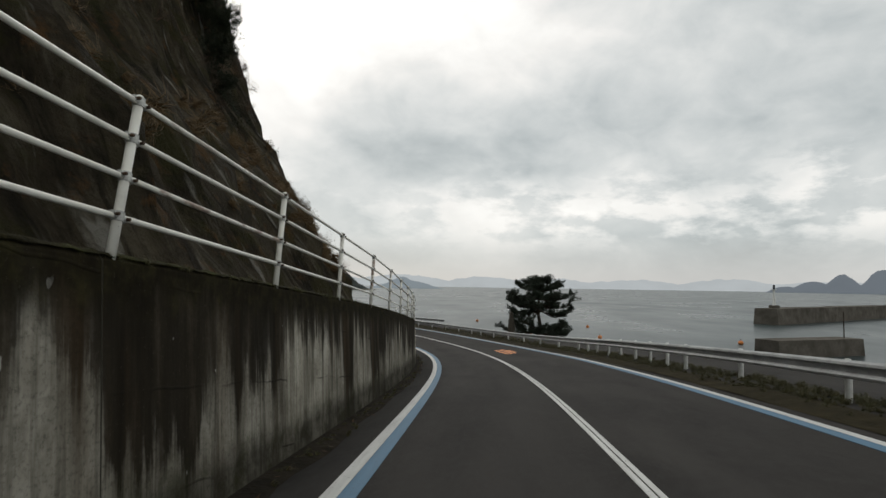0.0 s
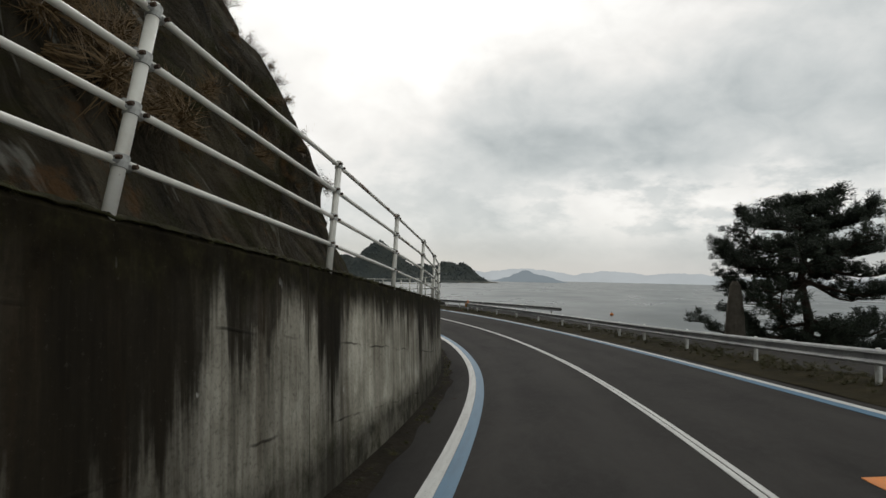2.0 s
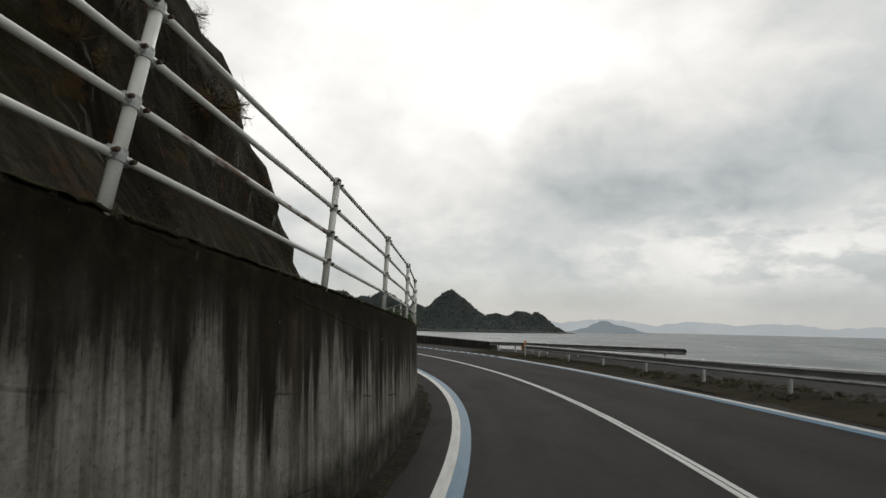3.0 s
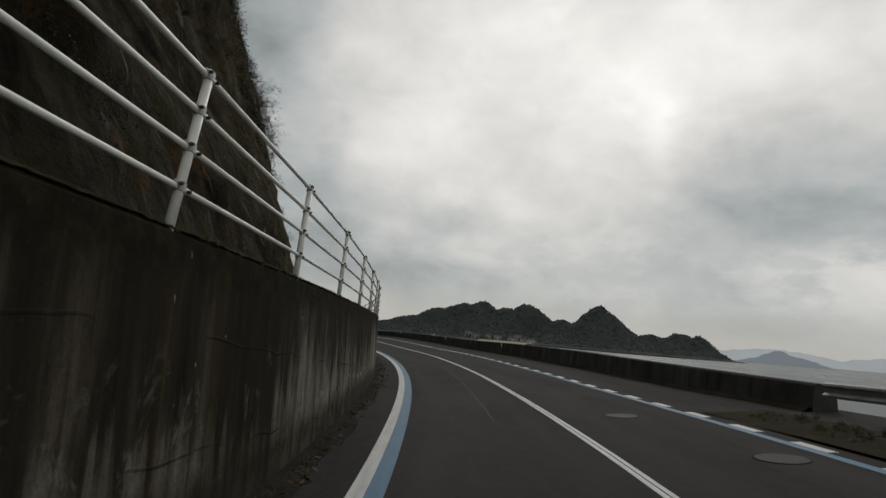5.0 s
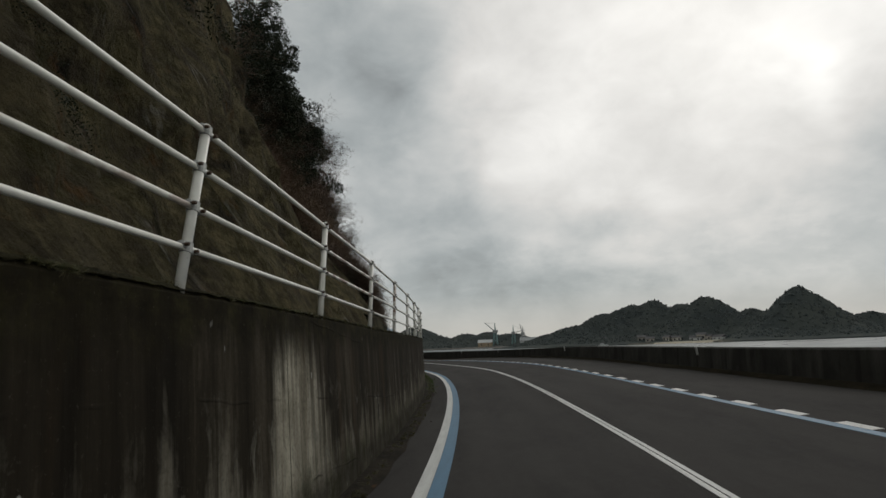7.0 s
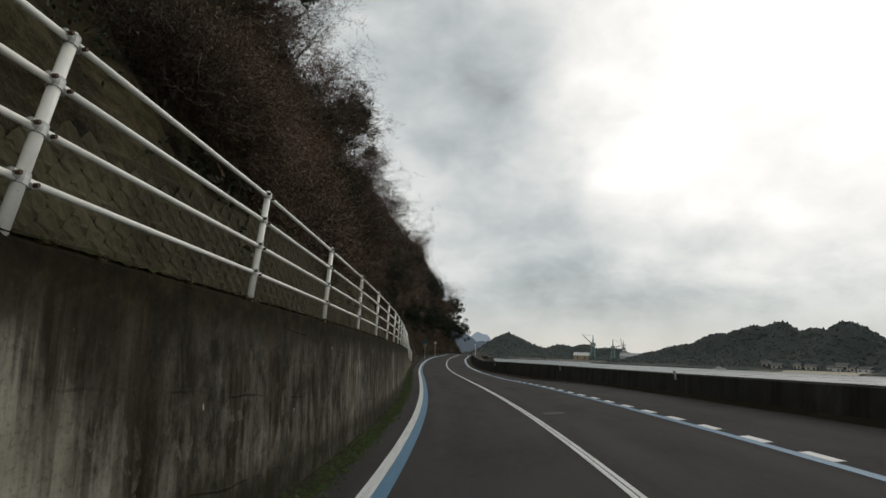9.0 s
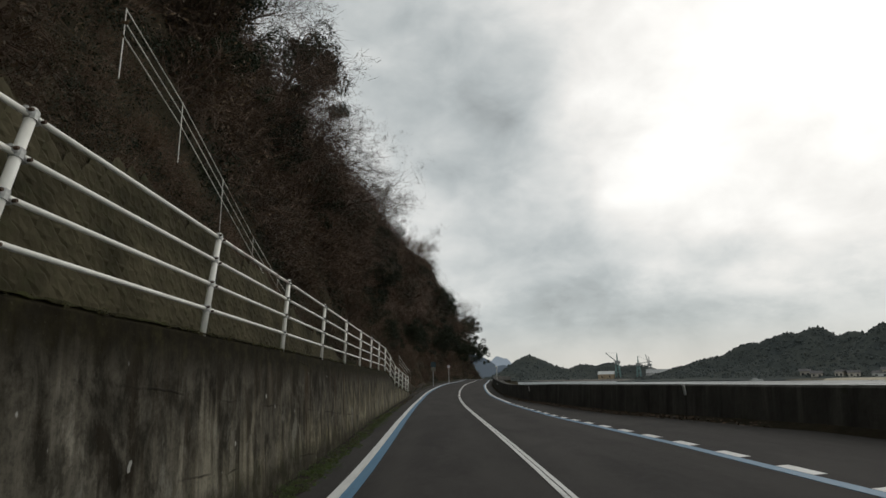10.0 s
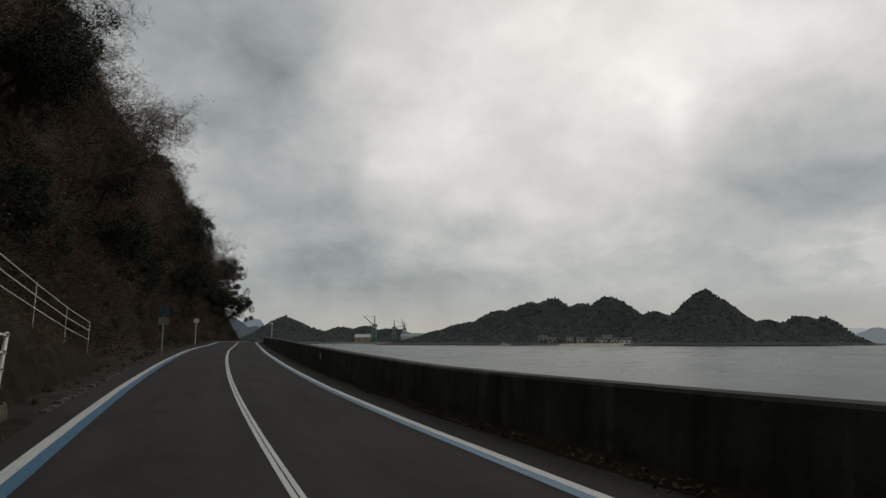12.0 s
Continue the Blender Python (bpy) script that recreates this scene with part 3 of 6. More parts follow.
def build_sea():
    bm = bmesh.new()
    ring = [0, 150, 400, 1000, 2500, 4700]
    prev = None
    for r in ring[1:]:
        cur = [bm.verts.new((-60 + r * math.cos(2 * math.pi * i / 72), 90 + r * math.sin(2 * math.pi * i / 72), SEA)) for i in range(72)]
        if prev is None:
            bm.faces.new(cur)
        else:
            for i in range(72):
                bm.faces.new((prev[i], prev[(i + 1) % 72], cur[(i + 1) % 72], cur[i]))
        prev = cur
    ob = part("water", bm, WATER)
    return tagged(ob, "calm grey sea under an overcast sky", "sea", kind="structure")


build_sea()


def seawall_foot(s):
    return float(np.interp(s, [80, 160, 177, 185, 191, 195, 203, 330], [-4.66, -4.7, -4.92, -4.5, -4.25, -3.7, -3.45, -3.4]))


def build_road():
    road = empty("road", at(0, 0))
    road.matrix_world = Matrix()
    ss = steps(-10, 325, 1.0)
    cols = [-5.4, -4.2, -3.0, -2.4, -1.2, 0, 1.2, 2.4, 3.0, 3.6]
    rows = [[at(s, c) for c in cols] for s in ss]
    uv = [[(s, c) for c in cols] for s in ss]
    sheet("carriageway", ASPHALT, rows, road, uv)
    # centre line: two worn halves either side of a crack
    strip("centre_line", WHITE, -10, 322, 0.008, 0.068, 0.006, road)
    strip("centre_line", WHITE, -10, 322, -0.062, -0.008, 0.006, road)
    strip("edge_line", WHITE, -10, 322, L_LINE - 0.16, L_LINE, 0.006, road)
    strip("blue_line", BLUE, -10, 322, L_LINE - 0.34, L_LINE - 0.164, 0.005, road)
    strip("edge_line", WHITE, -10, 76.6, R_LINE - 0.10, R_LINE, 0.006, road)
    strip("blue_line", BLUE, -10, 322, R_LINE + 0.004, R_LINE + 0.145, 0.005, road)
    strip("edge_line", WHITE, 193.6, 322, R_LINE - 0.13, R_LINE, 0.006, road)
    s = 98.0 - 14 * 1.555
    while s < 193:
        strip("line_dash", WHITE, s, s + 0.72, R_LINE - 0.14, R_LINE, 0.006, road, 0.72)
        s += 1.555
    return tagged(road, "worn dark asphalt coast road with white and blue lines", "road", kind="structure")


build_road()


def build_retaining_wall():
    wall = empty("wall_retaining")
    joint = -17.2
    while joint < WALL_END:
        end = min(joint + 10.0, WALL_END)
        out = lambda s: [(WALL_N, -0.6 - 0.0), (WALL_N + 0.10, wall_top(s) - 0.05), (WALL_N + 0.14, wall_top(s)), (WALL_N + 0.42, wall_top(s)), (WALL_N + 0.42, -0.6)]
        solid("wall_panel", WALL, max(-10.0, joint), end - 0.014, out, 0.5, wall, bank=False)
        joint = end
    return tagged(wall, "tall cast concrete retaining wall streaked black and mossy", "retaining wall", kind="structure")


build_retaining_wall()


def build_moss_crown():
    """A thick uneven roll of moss and rotted leaves lying over the wall's crown."""
    m, w = material("dark_crown_moss", 0.97, spec=0.06)
    n = w.noise(w.co, 2.2, 6, 0.65)
    f = w.noise(w.co, 24, 5, 0.7)
    c = w.ramp(n, (0.32, (0.0125, 0.0110, 0.0060)), (0.50, (0.024, 0.0215, 0.0100)), (0.68, (0.042, 0.046, 0.0150)))
    c = w.mix(w.fade(f, 0.52, 0.70, 0, 0.55), c, (0.060, 0.052, 0.026))
    colour(w, c, f, 0.9, 0.03)
    rows = []
    for s in steps(-10, WALL_END - 0.2, 0.07):
        top = wall_top(s)
        hang = max(0.02, 0.045 + 0.025 * noise.noise(Vector((s * 1.7, 0, 2))) + 0.05 * noise.noise(Vector((s * 11.3, 1, 2))))
        row = []
        for k, (q, z, amp) in enumerate(((WALL_N + 0.108, -0.5 * hang, 0.003), (WALL_N + 0.100, -0.4 * hang, 0.005), (WALL_N + 0.108, -0.012, 0.009), (WALL_N + 0.135, 0.006, 0.012), (WALL_N + 0.24, 0.022, 0.02), (WALL_N + 0.38, 0.012, 0.02), (WALL_N + 0.55, -0.045, 0.02))):
            j = noise.noise(Vector((s * 7.3, k * 1.7, 0))) + 0.7 * noise.noise(Vector((s * 17.0, k * 2.3, 4)))
            lean = 0.10 * z / 2.25 if k < 2 else 0.0
            row.append(at(s, q - (amp * j if k < 4 else 0.0) + lean, top + z + (amp * j if k > 1 else 0.0), False))
        rows.append(row)
    tagged(sheet("moss_crown", m, rows), "dark moss and rotted leaves along the wall crown", "moss", kind="structure")


build_moss_crown()


def cliff_foot(s):
    return float(np.interp(s, [-10, 120, 140, 156, 180, 200, 330], [6.9, 6.9, 6.3, 5.3, 5.0, 5.4, 4.6]))


def cliff_set_back(s, h):
    """How far the slope has leaned back from its foot at h metres above the walkway."""
    steep = np.interp(h, [0, 3.5, 9, 13, 19, 27, 34], [0, 2.0, 3.9, 6.2, 8.8, 11.2, 14])
    later = np.interp(h, [0, 3, 8, 14, 20, 34], [0, 1.4, 3.1, 5.2, 7.0, 13])
    k = np.interp(s, [90, 115], [0, 1])
    steep += np.interp(h, [6, 14], [0, 1.0])
    steep += np.interp(h, [4, 9], [0, 1]) * np.interp(s, [20, 36, 45, 54, 72, 85, 110], [2.0, 1.9, 0.9, -0.3, -0.4, 0.7, 1.2])
    sheer = np.interp(h, [0, 3, 8, 14, 20, 34], [0, 1.5, 3.4, 6.0, 8.6, 15.5]) + 1.2 * np.interp(s, [190, 205], [1, 0]) * np.interp(h, [0.5, 2], [0, 1])
    later += 1.0 * np.interp(s, [118, 128, 146, 150], [0, 1, 1, 0]) * np.interp(h, [2, 5], [0, 1])
    later += np.interp(s, [138, 146, 168, 182], [0, 1, 1, 0]) * np.interp(h, [4, 9, 13, 20], [0, 2.6, 5.0, 7.0])
    back = np.interp(s, [94, 104, 118, 123], [0, 1, 1, 0]) * np.interp(h, [2, 5, 10, 17, 21, 25], [0.2, 0.4, 0.9, 1.3, 0.4, 0])
    sheer += np.interp(s, [166, 178, 198, 206], [0, 1, 1, 0]) * np.interp(h, [18, 23, 30], [0, 1.2, 4.0])
    g = np.interp(s, [156, 180], [0, 1])
    later = later * (1 - g) + sheer * g
    low = 0.6 * np.interp(s, [68, 78, 118, 126], [0, 1, 1, 0]) * np.interp(h, [0.2, 1.5], [0, 1])
    return float(steep * (1 - k) + later * k + low + back)


def cliff_point(s, h):
    q = Vector((s * 0.16, h * 0.10, 3.3))
    rough = noise.fractal(q * 1.3, 0.8, 2.1, 5) * 1.1 + noise.fractal(Vector((s * 0.9, h * 0.45, 0)), 0.85, 2.0, 5) * 0.38
    rough *= min(1.0, 0.15 + h * 0.25)
    if h < 8:
        rough *= float(np.interp(s, [162, 168, 190, 198], [1, 0.3, 0.3, 1]))
    n = cliff_foot(s) + cliff_set_back(s, h) + rough
    return at(s, n, wall_top(min(s, 186)) - 0.1 + h, False)


def build_slopes():
    ss = steps(-10, 168, 0.7)
    hs = [0, 0.4, 0.8, 1.3, 1.8, 2.4, 3, 3.7, 4.4, 5.2, 6, 7, 8, 9, 10, 11, 12, 13.2, 14.5, 16, 18, 20, 22.5, 25, 28, 31, 34]
    rows = [[cliff_point(s, h) for h in hs] for s in ss]
    uv = [[(s, h) for h in hs] for s in ss]
    cliff = sheet("cliff", ROCK, rows, None, uv)
    tagged(cliff, "steep dark sprayed rock face above the walkway", "cliff", kind="structure")
    ss = steps(166, 325, 1.0)
    def foot(s, h):
        p = cliff_point(s, h)
        if s > 186:
            p.z -= 1.75 * min(1.0, (s - 186) / 18)
        return p
    rows = [[foot(s, h) for h in hs[::2]] for s in ss]
    bank = sheet("hillside", HILL, rows, None, [[(s, h) for h in hs[::2]] for s in ss])
    tagged(bank, "dark earth hillside under bare brush", "hillside", kind="structure")
    # wooded ground inland of the crest
    ss = steps(-10, 325, 5.0)
    rows, uv = [], []
    for s in ss:
        top = foot(s, 34)
        a = heading(s)
        u = Vector((-math.cos(a), -math.sin(a), 0))
        rows.append([top + Vector((0, 0, -0.3))] + [top + u * d + Vector((0, 0, r + 4 * noise.fractal(Vector((s * 0.03, d * 0.03, 9)), 0.9, 2, 4))) for d, r in ((6, 3.5), (14, 7), (26, 10), (42, 12), (60, 12), (80, 8))])
        uv.append([(s, j) for j in range(7)])
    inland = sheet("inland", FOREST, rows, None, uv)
    tagged(inland, "wooded ground above the cliff", "hillside", kind="structure")
    # walkway between wall and cliff
    ss = steps(-10, WALL_END, 1.0)
    rows = [[at(s, n, wall_top(s) - 0.03, False) for n in (WALL_N + 0.42, 4.6, 5.6, 6.6, 7.6)] for s in ss]
    walk_ob = sheet("walkway", VERGE, rows, None, [[(s, n) for n in range(5)] for s in ss])
    tagged(walk_ob, "mossy earth walkway on top of the retaining wall", "walkway", kind="structure")
    # shoulder where the wall has ended
    ss = steps(WALL_END - 1, 325, 1.0)
    rows = [[at(s, 3.4 + 0.0, 0.0), at(s, 3.55, 0.05), at(s, 4.4, 0.10), at(s, 5.4, 0.16), at(s, 6.4, 0.25)] for s in ss]
    sh = sheet("shoulder", PATH_STONE, rows, None, [[(s, n) for n in range(5)] for s in ss])
    tagged(sh, "bare earth shoulder beside the road", "shoulder", kind="structure")
    # seaward verge and shore
    ss = steps(-10, 325, 1.5)
    rows = []
    for s in ss:
        k = 1.0 if s > SEAWALL_START + 1 else 0.0
        line = []
        for j, (n, drop) in enumerate([(-2.75, 0.012), (-3.2, 0.03), (-3.9, 0.04), (-4.7, -0.12), (-6.5, -1.1), (-8.5, -2.3), (-11, -4.0), (-16, -6.5), (-26, -9)]):
            if k:
                p = at(s, -5.0 - j * 0.45, -0.3 - 0.8 * j)
            else:
                if s < 36:
                    drop += float(np.interp(-n, [3.7, 4.7, 6.5, 8.5], [0, -0.5, -1.2, -1.5])) * float(np.interp(s, [30, 36], [1, 0]))
                drop += float(np.interp(-n, [3.95, 4.7, 6.5, 8.5], [0, -0.9, -1.6, -1.6])) * float(np.interp(s, [61, 68], [0, 1]))
                p = at(s, n, drop + (noise.noise(Vector((s * 0.6, n, 0))) * (0.05 if j < 4 else 0.5)))
                p.z = max(p.z, SEA - 1.5) if j > 5 else p.z
            line.append(p)
        rows.append(line)
    v = sheet("verge", VERGE, rows, None, [[(s, j) for j in range(9)] for s in ss])
    tagged(v, "dead grass verge sloping down to a rocky shore", "verge", kind="structure")


build_slopes()


def build_seawall():
    wall = empty("wall_sea")
    s = SEAWALL_START
    while s < 322:
        e = min(s + 9.9, 322)
        def out(q):
            f = seawall_foot(q)
            top = float(np.interp(q, [84, 100, 178, 190, 205, 330], [0.93, 1.08, 1.06, 1.02, 0.82, 0.80]))
            return [(f, -0.5), (f - 0.10, top - 0.04), (f - 0.13, top), (f - 0.46, top), (f - 0.50, top - 0.04), (f - 0.75, -2.4), (f - 0.2, -2.4)]
        solid("wall_panel", SEAWALL, s, e - 0.03, out, 1.0, wall, bank=False)
        s = e
    return tagged(wall, "long low sea wall of blackened concrete", "sea wall", kind="structure")


build_seawall()


# ---- fence on the retaining wall ----
POST_H = 1.137
RAKE = 13.3      # the posts rake forward, degrees
RAILS = (1.085, 0.81, 0.535, 0.26)


def fence_stations():
    """Arc positions of the posts, 3 m apart along the fence line."""
    x = np.array([at(s, FENCE_N)[0] for s in S])
    y = np.array([at(s, FENCE_N)[1] for s in S])
    run = np.concatenate([[0], np.cumsum(np.hypot(np.diff(x), np.diff(y)))])
    run -= np.interp(0, S, run)
    return [float(np.interp(3.195 + 3.0 * k, run, S)) for k in range(-4, 66)] + [204.3]


def build_fence():
    fence = empty("fence")
    st = [s for s in fence_stations() if s < WALL_END + 0.5]
    bm = bmesh.new()
    tube(bm, (0, 0, -0.05), (0, 0, POST_H - 0.02), 0.0325, n=10)
    tube(bm, (0, 0, POST_H - 0.02), (0, 0, POST_H), 0.0325, 0.022, n=10)
    post_ob = part("post", bm, PIPE, fence)
    post_me = post_ob.data
    post_me.polygons.foreach_set("use_smooth", [len(f.vertices) == 4 for f in post_me.polygons])
    bpy.data.objects.remove(post_ob)
    bm = bmesh.new()
    tube(bm, (0, -0.07, 0), (0, 0.07, 0), 0.027, n=8)
    tube(bm, (0, 0, -0.032), (0, 0, 0.032), 0.040, n=10)
    clamp_me = bpy.data.meshes.new("clamp")
    bm.to_mesh(clamp_me)
    bm.free()
    clamp_me.materials.append(CLAMP)
    bm = bmesh.new()
    tube(bm, (-0.05, 0.06, 0), (0.05, 0.06, 0), 0.012, n=6)
    bolt_me = bpy.data.meshes.new("bolt")
    bm.to_mesh(bolt_me)
    bm.free()
    bolt_me.materials.append(BOLT)
    bm = bmesh.new()
    tube(bm, (0, 0, 0), (0, 1, 0), 0.0205, n=8)
    rail_me = bpy.data.meshes.new("rail")
    bm.to_mesh(rail_me)
    bm.free()
    rail_me.materials.append(PIPE)
    rail_me.polygons.foreach_set("use_smooth", [len(f.vertices) == 4 for f in rail_me.polygons])
    rnd = random.Random(4)
    tops = []
    for s in st:
        p = at(s - 0.26, FENCE_N + 0.02, wall_top(s) - 0.01, False)
        lean = Matrix.Rotation(radians(rnd.uniform(-0.8, 0.8) - RAKE), 4, "X") @ Matrix.Rotation(radians(rnd.uniform(-1.0, 0.6)), 4, "Y")
        m = Matrix.Translation(p) @ Matrix.Rotation(heading(s), 4, "Z") @ lean
        o = new("post", post_me)
        o.parent, o.matrix_world = fence, m
        joints = []
        for h in RAILS:
            c = new("clamp", clamp_me)
            c.parent = o
            c.matrix_local = Matrix.Translation((0, 0, h))
            for turn in (0, math.pi):
                b = new("bolt", bolt_me)
                b.parent = o
                b.matrix_local = Matrix.Translation((0, 0, h)) @ Matrix.Rotation(turn, 4, "Z")
            joints.append(m @ Vector((0, 0, h)))
        tops.append(joints)
    for a, b in zip(tops, tops[1:]):
        for p, q in zip(a, b):
            d = q - p
            r = new("rail", rail_me)
            r.parent = fence
            turn = Vector((0, 1, 0)).rotation_difference(d)
            r.matrix_world = Matrix.LocRotScale(p, turn, (1, d.length, 1))
    return tagged(fence, "white painted steel pipe fence with four rails", "fence")


build_fence()


# ---- guard rail ----
GUARD_N = -3.6


def beam_outline(n0):
    prof = [(-0.02, 0.125), (0.035, 0.105), (0.045, 0.072), (-0.01, 0.036), (-0.01, -0.036), (0.045, -0.072), (0.035, -0.105), (-0.02, -0.125)]
    back = [(n - 0.006, z) for n, z in prof][::-1]
    return [(n0 + 0.07 + n, 0.47 + z) for n, z in prof + back]


def build_guard_rail(line, s0, s1, spots, label):
    rail = empty("guard_rail")
    s = s0
    while s < s1 - 0.2:
        e = min(s + 4.0, s1)
        solid("beam", STEEL, s, e + (0.12 if e < s1 else 0), lambda q: beam_outline(line(q)), 1.0, rail, True, False)
        s = e
    post_me = None
    for s in spots:
        if post_me is None:
            bm = bmesh.new()
            tube(bm, (0, 0, -1.4), (0, 0, 0.58), 0.047, n=10)
            tube(bm, (0, 0, 0.58), (0, 0, 0.60), 0.047, 0.03, n=10)
            o = part("post", bm, WHITE_POST, rail)
            post_me = o.data
        else:
            o = new("post", post_me)
            o.parent = rail
        o.matrix_world = Matrix.Translation(at(s, line(s) - 0.04))
    return tagged(rail, label, "guard rail")


MAIN_SPOTS = [-8.4, -4.4, -0.2, 4.3, 7.9, 11.2, 14.1, 15.4, 16.8, 18.2, 19.8, 21.3, 22.9, 24.3, 25.9, 29.7, 33.8, 37.9, 42, 46, 49.5, 52, 55.6, 59.2, 62.8, 66.4, 70, 73.8]
main_rail = build_guard_rail(lambda s: GUARD_N, -10.0, 75.7, MAIN_SPOTS, "galvanised steel crash barrier on white posts")
END = m_simple("orange_end_plate_paint", (0.38, 0.17, 0.04), (0.50, 0.24, 0.06), 5, 0.6, 0.1, 0.003)


def build_end_plate():
    bm = bmesh.new()
    block(bm, -0.10, 0.06, 0, 0.15, 0.29, 0.62, 0.03)
    o = part("end_plate", bm, END, main_rail, "orange painted end plate")
    o.matrix_world = Matrix.Translation(at(75.7, GUARD_N + 0.08)) @ Matrix.Rotation(heading(75), 4, "Z")


build_end_plate()
build_guard_rail(lambda s: float(np.interp(s, [64, 76, 84], [-5.7, -4.85, -4.3])), 64.0, 83.6, [65.5, 69, 72.5, 75.8, 77.6, 79.9, 82.4], "second crash barrier running up to the sea wall")

# ---- plants ----


def prism(verts, faces, p, q, r0, r1):
    """Three-sided tapered twig."""
    d = q - p
    if d.length < 1e-5:
        return
    u = d.orthogonal().normalized()
    v = d.normalized().cross(u)
    k = len(verts)
    for c, r in ((p, r0), (q, r1)):
        for i in range(3):
            a = 2.094 * i
            verts.append(c + (u * math.cos(a) + v * math.sin(a)) * r)
    for i in range(3):
        faces.append((k + i, k + (i + 1) % 3, k + 3 + (i + 1) % 3, k + 3 + i))


def grow(verts, faces, tips, p, d, length, r, level, rnd, up, fork):
    """A limb that bends and forks."""
    segs = 3 if level > 1 else 2
    for k in range(segs):
        d = (d + Vector((rnd.gauss(0, 0.22), rnd.gauss(0, 0.22), rnd.gauss(0, 0.16) + up))).normalized()
        q = p + d * (length / segs)
        prism(verts, faces, p, q, r, r * 0.78)
        r *= 0.78
        p = q
        if level > 0:
            for _ in range(fork if k else fork - 1):
                side = (d + Vector((rnd.gauss(0, 0.8), rnd.gauss(0, 0.8), rnd.gauss(0.1, 0.5)))).normalized()
                grow(verts, faces, tips, p, side, length * rnd.uniform(0.5, 0.72), r * 0.62, level - 1, rnd, up, fork)
    tips.append(p)


def leaves(tips, count, spread, size, rnd, flat=0.0):
    """Small leaf quads round the twig ends."""
    verts, faces = [], []
    for _ in range(count):
        c = tips[rnd.randrange(len(tips))] + Vector((rnd.gauss(0, spread), rnd.gauss(0, spread), rnd.gauss(0, spread * 0.7)))
        a = Vector((rnd.gauss(0, 1), rnd.gauss(0, 1), rnd.gauss(0, 1 - flat))).normalized()
        b = a.cross(Vector((rnd.gauss(0, 1), rnd.gauss(0, 1), rnd.gauss(0, 1)))).normalized()
        s = size * rnd.uniform(0.6, 1.4)
        k = len(verts)
        verts += [c - a * s, c + b * s * 0.45, c + a * s, c - b * s * 0.45]
        faces.append((k, k + 1, k + 2, k + 3))
    return verts, faces


def mesh_of(name, verts, faces, mat):
    me = bpy.data.meshes.new(name)
    me.from_pydata([tuple(v) for v in verts], [], faces)
    me.materials.append(mat)
    return me


def bare_shrub(seed, height, level=3, fork=2, stems=5, leaf=0, size=0.06):
    rnd = random.Random(seed)
    v, f, tips = [], [], []
    for _ in range(stems):
        d = Vector((rnd.gauss(0, 0.45), rnd.gauss(0, 0.45), 1)).normalized()
        grow(v, f, tips, Vector((rnd.gauss(0, 0.15), rnd.gauss(0, 0.15), 0)), d, height * rnd.uniform(0.38, 0.55), 0.022 * height ** 0.7, level, rnd, 0.05, fork)
    lv, lf = leaves(tips, leaf, 0.16 * height ** 0.5, size, rnd) if leaf else ([], [])
    return np.array(v), np.array(f), np.array(lv).reshape(-1, 3), np.array(lf).reshape(-1, 4)


def leaf_mass(seed, count, size, lumps, radius):
    """A lumpy crown: leaves scattered through a handful of uneven lobes."""
    rnd = random.Random(seed)
    lobes = [(Vector((rnd.gauss(0, 0.52), rnd.gauss(0, 0.52), rnd.gauss(0, 0.46))) * radius, rnd.uniform(0.15, 0.36) * radius) for _ in range(lumps)]
    tips = []
    for _ in range(count):
        c, r = lobes[rnd.randrange(lumps)]
        d = Vector((rnd.gauss(0, 1), rnd.gauss(0, 1), rnd.gauss(0, 1))).normalized()
        tips.append(c + d * r * rnd.uniform(0.55, 1.0) ** 0.5)
    return leaves(tips, count, 0.05 * radius, size, rnd)


def scatter(name, variants, places, mats, label, category):
    """Many plants joined into one object of kind stuff. variants: lists of (verts, faces) per material."""
    me = bpy.data.meshes.new(name)
    vs, fs, mi, base = [], [], [], 0
    for var, m in places:
        rot = np.array(m.to_3x3())
        loc = np.array(m.translation)
        for i, (v, f) in enumerate(variants[var]):
            if len(f) == 0:
                continue
            vs.append(v @ rot.T + loc)
            fs += (f + base).tolist()
            mi.append(np.full(len(f), i))
            base += len(v)
    me.from_pydata(np.concatenate(vs).tolist(), [], fs)
    for m in mats:
        me.materials.append(m)
    me.polygons.foreach_set("material_index", np.concatenate(mi).astype(np.int32))
    ob = new(name, me)
    return tagged(ob, label, category, kind="stuff")


def upright(p, size, turn, tilt=0.0, tilt_dir=0.0):
    return Matrix.Translation(p) @ Matrix.Rotation(tilt_dir, 4, "Z") @ Matrix.Rotation(tilt, 4, "X") @ Matrix.Rotation(turn - tilt_dir, 4, "Z") @ Matrix.Scale(size, 4)


def slope_place(s, h, sink=0.15):
    p = cliff_point(s, h)
    if s > 186:
        p.z -= 1.75 * min(1.0, (s - 186) / 18)
    a = heading(s)
    return p + Vector((-math.cos(a), -math.sin(a), 0)) * sink


